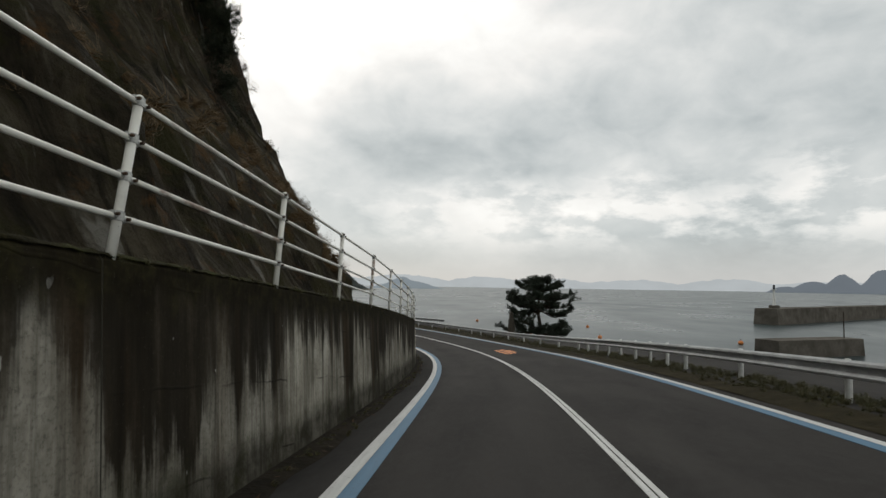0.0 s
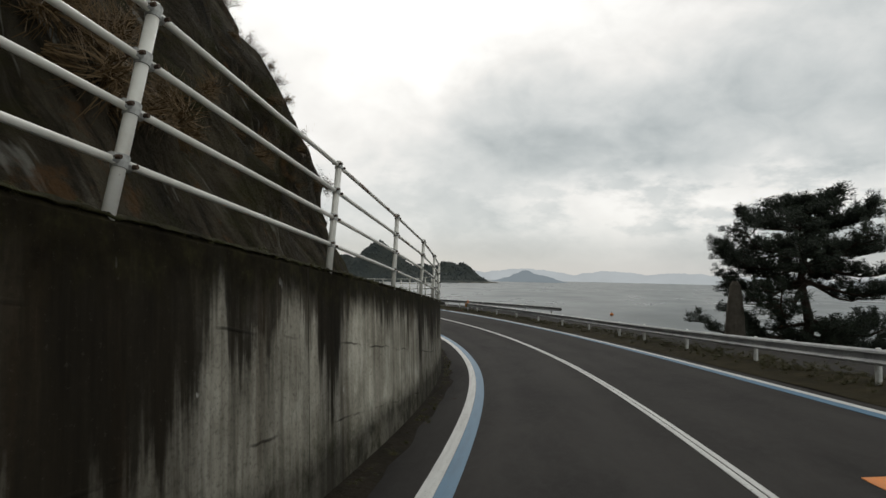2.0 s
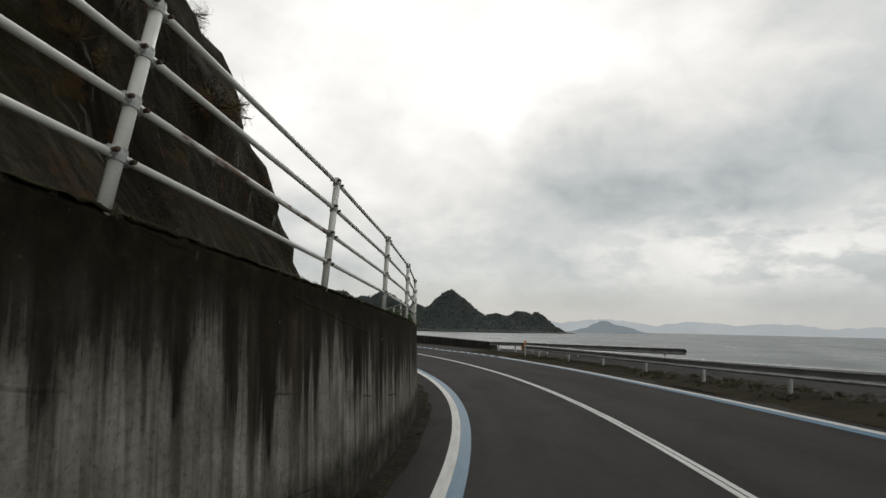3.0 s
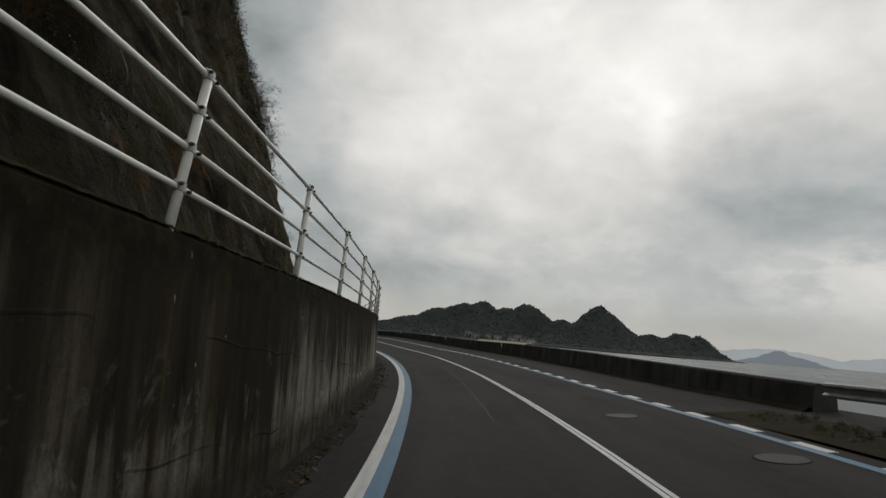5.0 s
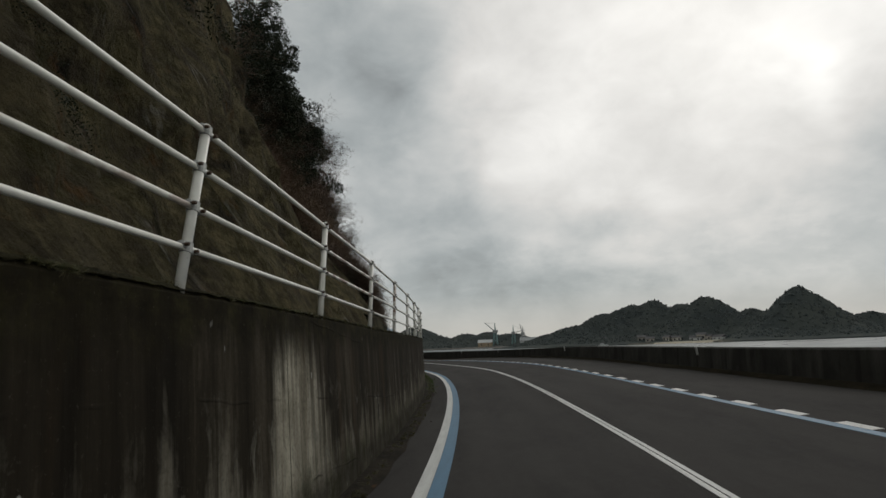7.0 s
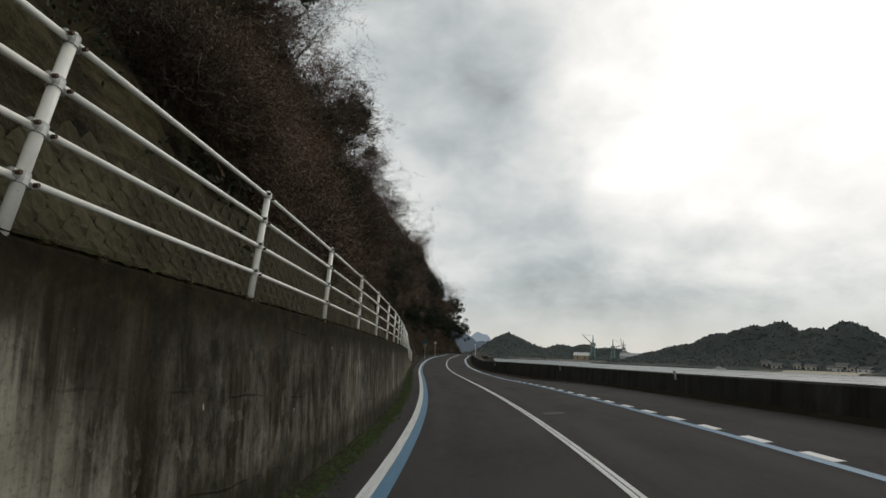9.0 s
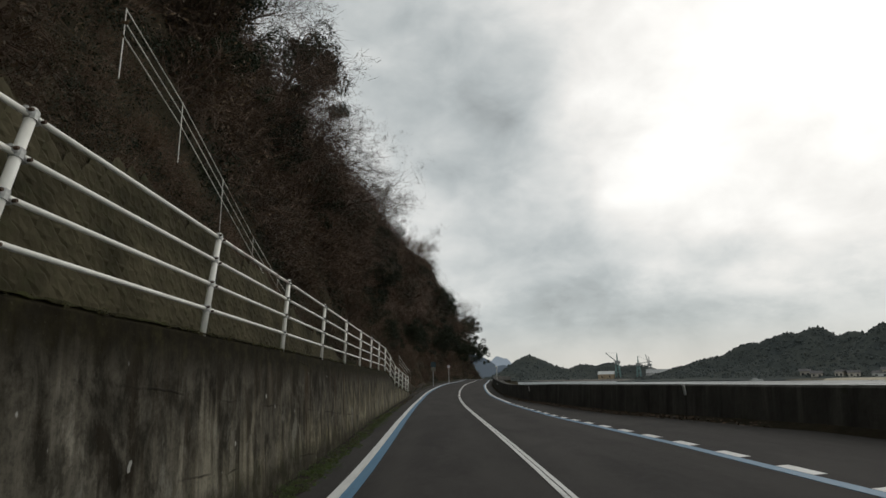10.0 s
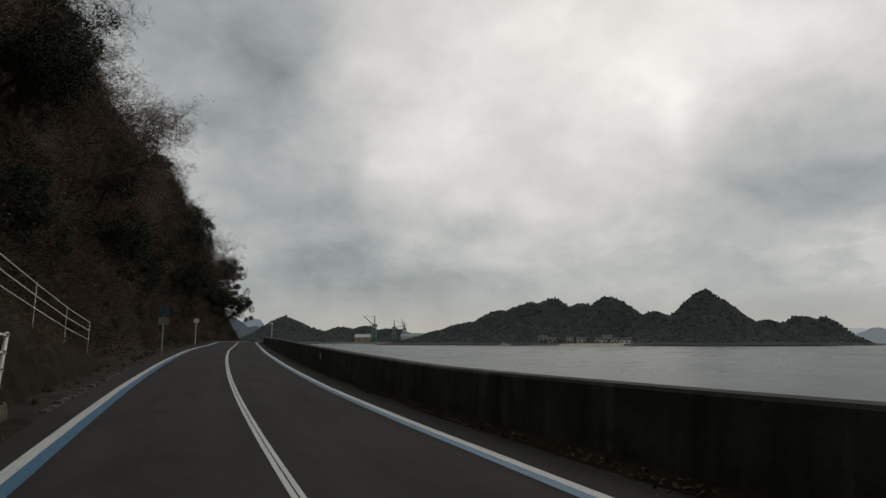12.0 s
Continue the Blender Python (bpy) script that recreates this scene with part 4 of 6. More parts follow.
def brush_clump(seed, stems, count):
    """A tangle of arching dead stems with withered leaves caught in it."""
    rnd = random.Random(seed)
    v, f, lv, lf = [], [], [], []
    for _ in range(stems):
        p = Vector((rnd.gauss(0, 0.35), rnd.gauss(0, 0.35), rnd.uniform(0, 0.4)))
        d = Vector((rnd.gauss(0, 0.7), rnd.gauss(0, 0.7), 1)).normalized()
        w = 0.014
        for k in range(4):
            q = p + d * rnd.uniform(0.28, 0.42)
            u = d.orthogonal().normalized()
            u = Matrix.Rotation(rnd.uniform(0, 6.3), 3, d) @ u
            b = len(v)
            v += [p - u * w, p + u * w, q]
            f.append((b, b + 1, b + 2))
            for _ in range(3):
                t = (d + Vector((rnd.gauss(0, 0.7), rnd.gauss(0, 0.7), rnd.gauss(0, 0.6)))).normalized() * rnd.uniform(0.15, 0.5)
                o = p.lerp(q, rnd.random())
                u2 = t.orthogonal().normalized() * 0.007
                b = len(v)
                v += [o - u2, o + u2, o + t]
                f.append((b, b + 1, b + 2))
            p = q
            d = (d + Vector((rnd.gauss(0, 0.3), rnd.gauss(0, 0.3), rnd.gauss(-0.12, 0.2)))).normalized()
            w *= 0.8
    tips = [Vector(v[i]) for i in range(2, len(v), 3)]
    for _ in range(count):
        c = tips[rnd.randrange(len(tips))] + Vector((rnd.gauss(0, 0.07), rnd.gauss(0, 0.07), rnd.gauss(0, 0.07)))
        a = Vector((rnd.gauss(0, 1), rnd.gauss(0, 1), rnd.gauss(0, 1))).normalized() * rnd.uniform(0.025, 0.055)
        b = a.cross(Vector((rnd.gauss(0, 1), rnd.gauss(0, 1), 0.5))).normalized() * 0.02
        k = len(lv)
        lv += [c - a, c + b, c + a, c - b]
        lf.append((k, k + 1, k + 2, k + 3))
    return [(np.array(v), np.array(f)), (np.array(lv), np.array(lf))]


def brush_low(s):
    """Lowest height above the walkway at which brush grows."""
    return float(np.interp(s, [138, 146, 152, 157, 164, 169, 172, 177, 182, 186, 191, 205], [15.0, 9.0, 4.6, 2.2, 2.2, 7.6, 7.6, 6.0, 4.6, 3.3, 2.2, 0.4]))


def build_brush():
    rnd = random.Random(11)
    shrubs = []
    for i in range(5):
        v, f, lv, lf = bare_shrub(20 + i, 2.4, 3, 2, 5, 260, 0.045)
        shrubs.append([(v, f), (lv, lf)])
    for i in range(3):
        v, f, lv, lf = bare_shrub(40 + i, 2.6, 3, 2, 6, 40, 0.045)
        shrubs.append([(v, f), (lv, lf)])
    for i in range(7):
        shrubs.append(brush_clump(110 + i, 26, 110 + 40 * (i % 3)))
    places = []
    for _ in range(2300):      # tangled mass of dead stems and leaves
        s = 138 + 186 * rnd.random() ** 1.15
        lo = brush_low(s)
        h = lo + (33 - lo) * rnd.random() ** 1.3
        if s < 173 and h > 12.5 and rnd.random() < 0.85:      # the evergreens crowd it out here
            continue
        if noise.noise(Vector((s * 0.16, h * 0.22, 4.0))) > 0.08 and rnd.random() < 0.75:      # dark hollows
            continue
        size = rnd.uniform(0.8, 1.6) * np.interp(h, [0, 3, 10, 24], [0.6, 0.9, 1.15, 1.45])
        places.append((8 + rnd.randrange(7), upright(slope_place(s, h, 0.1), size, rnd.uniform(0, 6.3), radians(rnd.uniform(10, 75)), heading(s) + math.pi / 2 + rnd.gauss(0, 0.5))))
    for _ in range(260):       # stems hanging over the stone facing
        s = rnd.uniform(153, 166)
        h = brush_low(s) + 7 * rnd.random() ** 1.6
        places.append((8 + rnd.randrange(7), upright(slope_place(s, h, -0.15), rnd.uniform(0.7, 1.2), rnd.uniform(0, 6.3), radians(rnd.uniform(40, 100)), heading(s) + math.pi / 2 + rnd.gauss(0, 0.5))))
    for _ in range(420):       # low growth on the slope under the handrail
        s = rnd.uniform(162, 189)
        h = 1.6 + max(0.2, brush_low(s) - 1.4) * rnd.random()
        if s > 174 and h > 1.2 + (187 - s) * 0.33:
            continue
        places.append((8 + rnd.randrange(7), upright(slope_place(s, h, 0.05), rnd.uniform(0.28, 0.55), rnd.uniform(0, 6.3), radians(rnd.uniform(20, 80)), heading(s) + math.pi / 2 + rnd.gauss(0, 0.5))))
    # leafless shrubs standing out of it
    for _ in range(520):
        s = rnd.uniform(142, 322)
        lo = brush_low(s) + 0.6
        h = lo + (28 - lo) * rnd.random() ** 1.2
        if s < 173 and h > 13 and rnd.random() < 0.6:
            continue
        size = rnd.uniform(0.7, 1.45) * np.interp(h, [0, 4, 12], [0.55, 0.9, 1.2])
        places.append((rnd.randrange(8), upright(slope_place(s, h), size, rnd.uniform(0, 6.3), radians(rnd.uniform(10, 65)), heading(s) + math.pi / 2 + rnd.gauss(0, 0.5))))
    # tufts along the cliff's crest and ledges
    for _ in range(170):
        s = rnd.uniform(10, 150)
        h = rnd.uniform(13, 32)
        places.append((5 + rnd.randrange(3), upright(slope_place(s, h), rnd.uniform(0.3, 0.8), rnd.uniform(0, 6.3), radians(rnd.uniform(20, 70)), heading(s) + math.pi / 2 + rnd.gauss(0, 0.5))))
    for s, h, k in ((97, 10.5, 0.6), (99, 12.5, 0.5), (104, 8, 0.4), (58, 11, 0.5), (60, 12.5, 0.5), (62, 14, 0.6), (64, 15.5, 0.6), (56, 9.6, 0.4), (66, 17, 0.7), (40, 15, 0.7), (43, 17.5, 0.9), (38, 13, 0.5), (118, 9, 0.7), (122, 12, 0.8), (125, 6, 0.6)):
        for v in (0, 5):
            places.append((v + rnd.randrange(3), upright(slope_place(s + rnd.gauss(0, 0.5), h, 0.3), k, rnd.uniform(0, 6.3), radians(rnd.uniform(25, 60)), heading(s) + math.pi / 2 + rnd.gauss(0, 0.4))))
    for _ in range(170):
        s = rnd.uniform(191, 219)
        places.append((8 + rnd.randrange(7), upright(at(s, rnd.uniform(4.5, 6.4), float(np.interp(s, [191, 204, 218.5], [1.6, 1.8, 0.1])), False), rnd.uniform(0.25, 0.6), rnd.uniform(0, 6.3), radians(rnd.uniform(0, 40)), heading(s) + math.pi / 2)))
    scatter("hillside_brush", shrubs, places, [BRUSH, BROWN_LEAF], "tangled leafless brown brush covering the hillside", "brush")
    # ivy and low evergreen leaves matted on the rock and under the brush
    mat = []
    for i in range(4):
        r2 = random.Random(150 + i)
        tips = [Vector((r2.gauss(0, 0.55), r2.gauss(0, 0.55), abs(r2.gauss(0, 0.16)))) for _ in range(60)]
        lv, lf = leaves(tips, 330, 0.10, 0.042, r2)
        mat.append([(np.array(lv), np.array(lf))])
    places = []
    for _ in range(1500):
        s = rnd.uniform(120, 322)
        lo = brush_low(s) - (0.2 if 160 < s < 192 else 1.5)
        h = max(0.2, lo + (32 - lo) * rnd.random() ** 1.2)
        if noise.noise(Vector((s * 0.12, h * 0.2, 7))) < -0.05:
            continue
        places.append((rnd.randrange(4), upright(slope_place(s, h, 0.0), rnd.uniform(0.8, 1.8), rnd.uniform(0, 6.3), radians(rnd.uniform(40, 80)), heading(s) + math.pi / 2)))
    for s, h in ((41, 15), (43, 16.5), (42, 18), (44, 20), (46, 22), (45, 18), (47, 24)):
        for _ in range(6):
            places.append((rnd.randrange(4), upright(slope_place(s + rnd.gauss(0, 0.6), h + rnd.gauss(0, 0.6), -0.2), rnd.uniform(0.7, 1.2), rnd.uniform(0, 6.3), radians(rnd.uniform(30, 70)), heading(s) + math.pi / 2)))
    for _ in range(260):
        s = rnd.uniform(160, 189)
        h = 1.2 + max(0.2, brush_low(s) - 0.6) * rnd.random()
        places.append((rnd.randrange(4), upright(slope_place(s, h, 0.0), rnd.uniform(0.5, 0.9), rnd.uniform(0, 6.3), radians(rnd.uniform(40, 80)), heading(s) + math.pi / 2)))
    for _ in range(130):     # a few mats on the bare cliff
        s, h = rnd.uniform(48, 135), rnd.uniform(0.3, 14)
        if noise.noise(Vector((s * 0.15, h * 0.3, 2))) > 0.12:
            places.append((rnd.randrange(4), upright(slope_place(s, h, 0.0), rnd.uniform(0.4, 0.9), rnd.uniform(0, 6.3), radians(rnd.uniform(50, 80)), heading(s) + math.pi / 2)))
    scatter("ivy", mat, places, [EVERGREEN], "dark green ivy matted over the hillside", "ivy")
    # dry straw grass hanging from the rock
    tuft = []
    for i in range(4):
        r2 = random.Random(60 + i)
        v, f = [], []
        for _ in range(70):
            a, l = r2.uniform(0, 6.28), r2.uniform(0.4, 1.0)
            d = Vector((math.cos(a) * 0.5, math.sin(a) * 0.5, 1)).normalized()
            p = Vector((r2.gauss(0, 0.08), r2.gauss(0, 0.08), 0))
            mid = p + d * l * 0.6
            tip = mid + Vector((d.x, d.y, -0.2)).normalized() * l * 0.5
            w = Vector((-math.sin(a), math.cos(a), 0)) * 0.008
            k = len(v)
            v += [p - w, p + w, mid + w, mid - w, tip + w * 0.3, tip - w * 0.3]
            f += [(k, k + 1, k + 2, k + 3), (k + 3, k + 2, k + 4, k + 5)]
        tuft.append([(np.array(v), np.array(f))])
    places = []
    for _ in range(300):
        s = rnd.gauss(34, 4) if rnd.random() < 0.6 else rnd.uniform(0, 75)
        h = rnd.uniform(3.0, 10) if s < 44 else rnd.uniform(4, 14)
        places.append((rnd.randrange(4), upright(slope_place(s, h, 0.02), rnd.uniform(0.5, 1.3), rnd.uniform(0, 6.3), radians(rnd.uniform(75, 135)), heading(s) + math.pi / 2 + rnd.gauss(0, 0.4))))
    scatter("straw_grass", tuft, places, [STRAW], "clumps of dry straw grass hanging on the rock", "grass")
    # low grass: seaward verge, wall crown, foot of the wall
    places = []
    for _ in range(4200):
        s = rnd.uniform(-8, 84)
        n = -rnd.triangular(3.0, 4.05 if s < 36 or s > 61 else 5.3, 3.8)
        places.append((rnd.randrange(4), upright(at(s, n, -0.01 - 0.10 * max(0, -n - 4.0)), rnd.uniform(0.07, 0.25), rnd.uniform(0, 6.3), radians(rnd.uniform(0, 45)), rnd.uniform(0, 6.3))))
    for _ in range(1500):
        s = rnd.uniform(-8, 203)
        places.append((rnd.randrange(4), upright(at(s, rnd.uniform(3.75, 5.0), wall_top(s) - 0.04, False), rnd.uniform(0.07, 0.2), rnd.uniform(0, 6.3), radians(rnd.uniform(0, 30)), rnd.uniform(0, 6.3))))
    for _ in range(2200):
        s = rnd.uniform(60, 204) if rnd.random() < 0.75 else rnd.uniform(-8, 60)
        places.append((rnd.randrange(4), upright(at(s, 3.50 - abs(rnd.gauss(0, 0.09)), 0.0), rnd.uniform(0.05, 0.16), rnd.uniform(0, 6.3), radians(rnd.uniform(0, 40)), rnd.uniform(0, 6.3))))
    for _ in range(500):
        s = rnd.uniform(204, 280)
        places.append((rnd.randrange(4), upright(at(s, rnd.uniform(3.6, 6.0), 0.06), rnd.uniform(0.1, 0.35), rnd.uniform(0, 6.3), radians(rnd.uniform(0, 40)), rnd.uniform(0, 6.3))))
    lush = []
    for _ in range(3000):
        s = rnd.triangular(128, 196, 152)
        lush.append((rnd.randrange(4), upright(at(s, 3.52 - abs(rnd.gauss(0, 0.13)) * (1 + 0.6 * noise.noise(Vector((s * 0.5, 0, 1)))), 0.0), rnd.uniform(0.04, 0.11), rnd.uniform(0, 6.3), radians(rnd.uniform(0, 50)), rnd.uniform(0, 6.3))))
    for _ in range(1400):
        s = rnd.triangular(128, 180, 148)
        lush.append((rnd.randrange(4), upright(at(s, rnd.uniform(3.8, 5.2), wall_top(s) - 0.04, False), rnd.uniform(0.06, 0.16), rnd.uniform(0, 6.3), radians(rnd.uniform(0, 40)), rnd.uniform(0, 6.3))))
    for _ in range(900):
        s = rnd.uniform(63, 71.5)
        lush.append((rnd.randrange(4), upright(at(s, rnd.uniform(3.98, 4.9), wall_top(s) - 0.04, False), rnd.uniform(0.16, 0.36), rnd.uniform(0, 6.3), radians(rnd.uniform(0, 50)), rnd.uniform(0, 6.3))))
    for _ in range(700):     # a green patch on the walkway at the bend
        s = rnd.uniform(65.5, 74)
        lush.append((rnd.randrange(4), upright(at(s, rnd.uniform(4.6, 6.6), wall_top(s) - 0.04, False), rnd.uniform(0.25, 0.6) * float(np.interp(abs(s - 69.5), [0, 4.5], [1.3, 0.5])), rnd.uniform(0, 6.3), radians(rnd.uniform(0, 45)), rnd.uniform(0, 6.3))))
    weeds = []
    for _ in range(330):
        s = rnd.uniform(60, 69.5)
        weeds.append((rnd.randrange(4), upright(at(s, rnd.uniform(4.05, 5.4), wall_top(s) + rnd.uniform(-0.06, 0.08), False), rnd.uniform(0.28, 0.5), rnd.uniform(0, 6.3), radians(rnd.uniform(0, 60)), rnd.uniform(0, 6.3))))
    for _ in range(650):     # moss cushions along the foot of the wall
        s = rnd.triangular(126, 194, 155)
        weeds.append((rnd.randrange(4), upright(at(s, 3.50 - abs(rnd.gauss(0, 0.11)), 0.0), rnd.uniform(0.10, 0.22), rnd.uniform(0, 6.3), radians(rnd.uniform(0, 25)), rnd.uniform(0, 6.3))))
    scatter("weeds", mat, weeds, [LUSH], "low green weeds and moss along the wall", "weeds")
    scatter("moss_grass", tuft, lush, [LUSH], "bright green moss and grass along the wall", "grass")
    for _ in range(4200):     # moss and short grass hanging over the wall's crown
        s = rnd.uniform(-8, 203)
        places.append((rnd.randrange(4), upright(at(s, rnd.uniform(3.68, 3.86), wall_top(s) - 0.03, False), rnd.uniform(0.03, 0.10), rnd.uniform(0, 6.3), radians(rnd.uniform(10, 80)), heading(s) + math.pi / 2 + rnd.gauss(0, 0.8))))
    scatter("verge_grass", tuft, places, [GRASS], "thin mixed green and withered grass", "grass")


build_brush()


def evergreen(seed, height, radius, name="evergreen_tree"):
    rnd = random.Random(seed)
    tree = empty(name)
    bm = bmesh.new()
    p = Vector((0, 0, -0.6))
    r = 0.05 * height ** 0.8
    for k in range(4):
        q = p + Vector((rnd.gauss(0, 0.12), rnd.gauss(0, 0.12), height * 0.24))
        tube(bm, p, q, r, r * 0.75, 8)
        r *= 0.75
        p = q
    part("trunk", bm, BARK, tree)
    v, f = leaf_mass(seed, 16000, 0.066, 46, radius)
    o = new("crown", mesh_of("crown", v, f, EVERGREEN))
    o.parent = tree
    o.location = (0, 0, height * 0.72)
    return tree


def bare_tree(seed, height):
    rnd = random.Random(seed)
    tree = empty("bare_tree")
    v, f, tips = [], [], []
    grow(v, f, tips, Vector((0, 0, -0.5)), Vector((rnd.gauss(0, 0.15), rnd.gauss(0, 0.15), 1)).normalized(), height * 0.5, 0.035 * height ** 0.8, 4, rnd, 0.06, 2)
    o = new("trunk", mesh_of("trunk", v, f, TWIG))
    o.parent = tree
    lv, lf = leaves(tips, 260, 0.2, 0.035, rnd)
    for _ in range(2600):     # fine end twigs, bent out and up
        o = tips[rnd.randrange(len(tips))] + Vector((rnd.gauss(0, 0.10), rnd.gauss(0, 0.10), rnd.gauss(0, 0.10)))
        d = Vector((rnd.gauss(0, 0.8), rnd.gauss(0, 0.8), rnd.gauss(0.3, 0.6))).normalized() * rnd.uniform(0.2, 0.55)
        u = d.orthogonal().normalized() * 0.006
        k = len(lv)
        lv += [o - u, o + u, o + d * 0.6 + u * 0.6, o + d]
        lf.append((k, k + 1, k + 2, k + 3))
    c = new("crown", mesh_of("crown", lv, lf, BRUSH))
    c.parent = tree
    return tree


def build_trees():
    rnd = random.Random(5)
    kinds = [evergreen(70 + i, 5.0, 1.9) for i in range(3)]
    spots = [(148, 12, 0.7), (156, 17, 0.9), (165, 22, 1.2), (176, 21, 1.2), (184, 13, 0.9), 
             (143, 18, 0.9), (146, 15, 0.8), (150, 18, 1.0), (152, 14, 0.7), (160, 19, 1.0), (162, 8.5, 0.6), (168, 15, 0.9), (172, 10, 0.7), (180, 9, 0.7), (188, 9, 0.8), (196, 10, 0.8), (204, 22, 1.5), (208, 11, 1.0), (218, 9, 0.9), (227, 13, 1.1), (238, 9, 1.0), (252, 6, 0.9), (257, 13, 1.3), (261, 4, 1.0), (266, 10, 1.3),
             (275, 5, 1.1), (280, 11, 1.4), (286, 4, 1.1), (295, 7, 1.1), (300, 11, 1.3), (305, 4, 1.1), (309, 9, 1.3), (314, 5, 1.2), (318, 9, 1.4), (321, 4, 1.2), (206, 5, 0.7), (226, 4, 0.7), (214, 3.5, 0.6), (240, 3.5, 0.7)]
    for i, (s, h, k) in enumerate(spots):
        m = upright(slope_place(s, h, 2.0 if h < 10 and s < 134 else 1.4 if s < 134 else 1.5 if s < 140 else 1.0 if s < 190 else 0.4), k, rnd.uniform(0, 6.3), radians(rnd.uniform(15, 40)), heading(s) + math.pi / 2)
        t = kinds[i % 3] if i < 3 else copy_thing(kinds[i % 3], m)
        t.matrix_world = m
        tagged(t, "dark evergreen tree leaning out from the hillside", "tree", "hillside trees")
    for s, h, k in ((40, 15, 0.4), (41.5, 17.5, 0.5), (42.5, 20, 0.55), (44, 23, 0.65), (41, 21, 0.5), (45.5, 26, 0.7)):
        m = upright(slope_place(s, h, 0.5), k, rnd.uniform(0, 6.3), radians(rnd.uniform(35, 60)), heading(s) + math.pi / 2)
        t = copy_thing(kinds[int(h) % 3], m)
        t.matrix_world = m
        tagged(t, "dark evergreen shrub overhanging the bluff", "shrub", "bluff shrubs")
    for s, n, z, k in ((163, 14.8, 21.5, 1.3), (166, 15.6, 26, 1.6), (161, 16.6, 27, 1.5), (168, 16.4, 31, 1.7), (164, 17.4, 32, 1.6), (159, 18, 25.5, 1.5), (169.5, 14.0, 23.5, 1.4), (166, 13.4, 22.0, 1.3), (162, 15.4, 24.0, 1.4), (163, 18, 21, 1.3), (165, 17.2, 22.5, 1.4), (167, 13.0, 20.0, 1.5), (164, 13.6, 18.8, 1.1), (171, 13.2, 22.5, 1.5), (167, 14.0, 24.5, 1.3)):
        m = upright(at(s, n + 1.8 * k, z - 3.1 * k, False), k, rnd.uniform(0, 6.3), radians(30), heading(s) + math.pi / 2)
        t = copy_thing(kinds[int(s) % 3], m)
        t.matrix_world = m
        tagged(t, "large dark broadleaf evergreen leaning out high on the hill", "tree", "hillside trees")
    bare = [bare_tree(90 + i, 6.0) for i in range(3)]
    spots = [(139, 20, 0.8), (144, 12, 0.7), (149, 9, 0.6), (153, 12, 0.8), (157, 15, 1.0), (160, 10, 0.8), (163, 17, 1.2), (167, 13, 1.0), (171, 18, 1.3), (175, 15, 1.2), (179, 20, 1.4), (183, 16, 1.3), (187, 12, 1.0), (190, 17, 1.4), (194, 13, 1.1), (198, 18, 1.5), (202, 14, 1.2), (206, 10, 0.9), (209, 18, 1.4), (214, 13, 1.2), (219, 17, 1.4), (223, 11, 1.0), (228, 16, 1.4), (233, 12, 1.1),
             (238, 17, 1.5), (243, 10, 1.0), (248, 15, 1.4), (253, 11, 1.1), (258, 17, 1.5), (263, 12, 1.2), (269, 8, 1.0), (274, 14, 1.4), (280, 8, 1.1), (285, 13, 1.4), (291, 8, 1.2), (297, 12, 1.5), (303, 8, 1.3), (309, 12, 1.5), (315, 8, 1.4), (320, 12, 1.6), (200, 4, 0.6), (217, 5, 0.7), (231, 5, 0.7), (246, 4, 0.7), (264, 4, 0.8),
             (192, 7.5, 1.15), (195, 9, 1.2), (188, 11, 1.1), (199, 8, 1.0), (205, 8, 1.0), (211, 9, 1.1), (221, 7, 1.0), (228, 8, 1.1), (236, 6, 1.0), (248, 7, 1.1), (176, 12, 1.0), (170, 11, 0.9), (182, 13, 1.1)]
    for i, (s, h, k) in enumerate(spots):
        m = upright(slope_place(s, h, 0.4), k * 1.2, rnd.uniform(0, 6.3), radians(rnd.uniform(15, 50)), heading(s) + math.pi / 2 + rnd.gauss(0, 0.3))
        t = bare[i] if i < 3 else copy_thing(bare[i % 3], m)
        t.matrix_world = m
        tagged(t, "leafless brown tree with fine spreading twigs", "tree", "bare hillside trees")


build_trees()


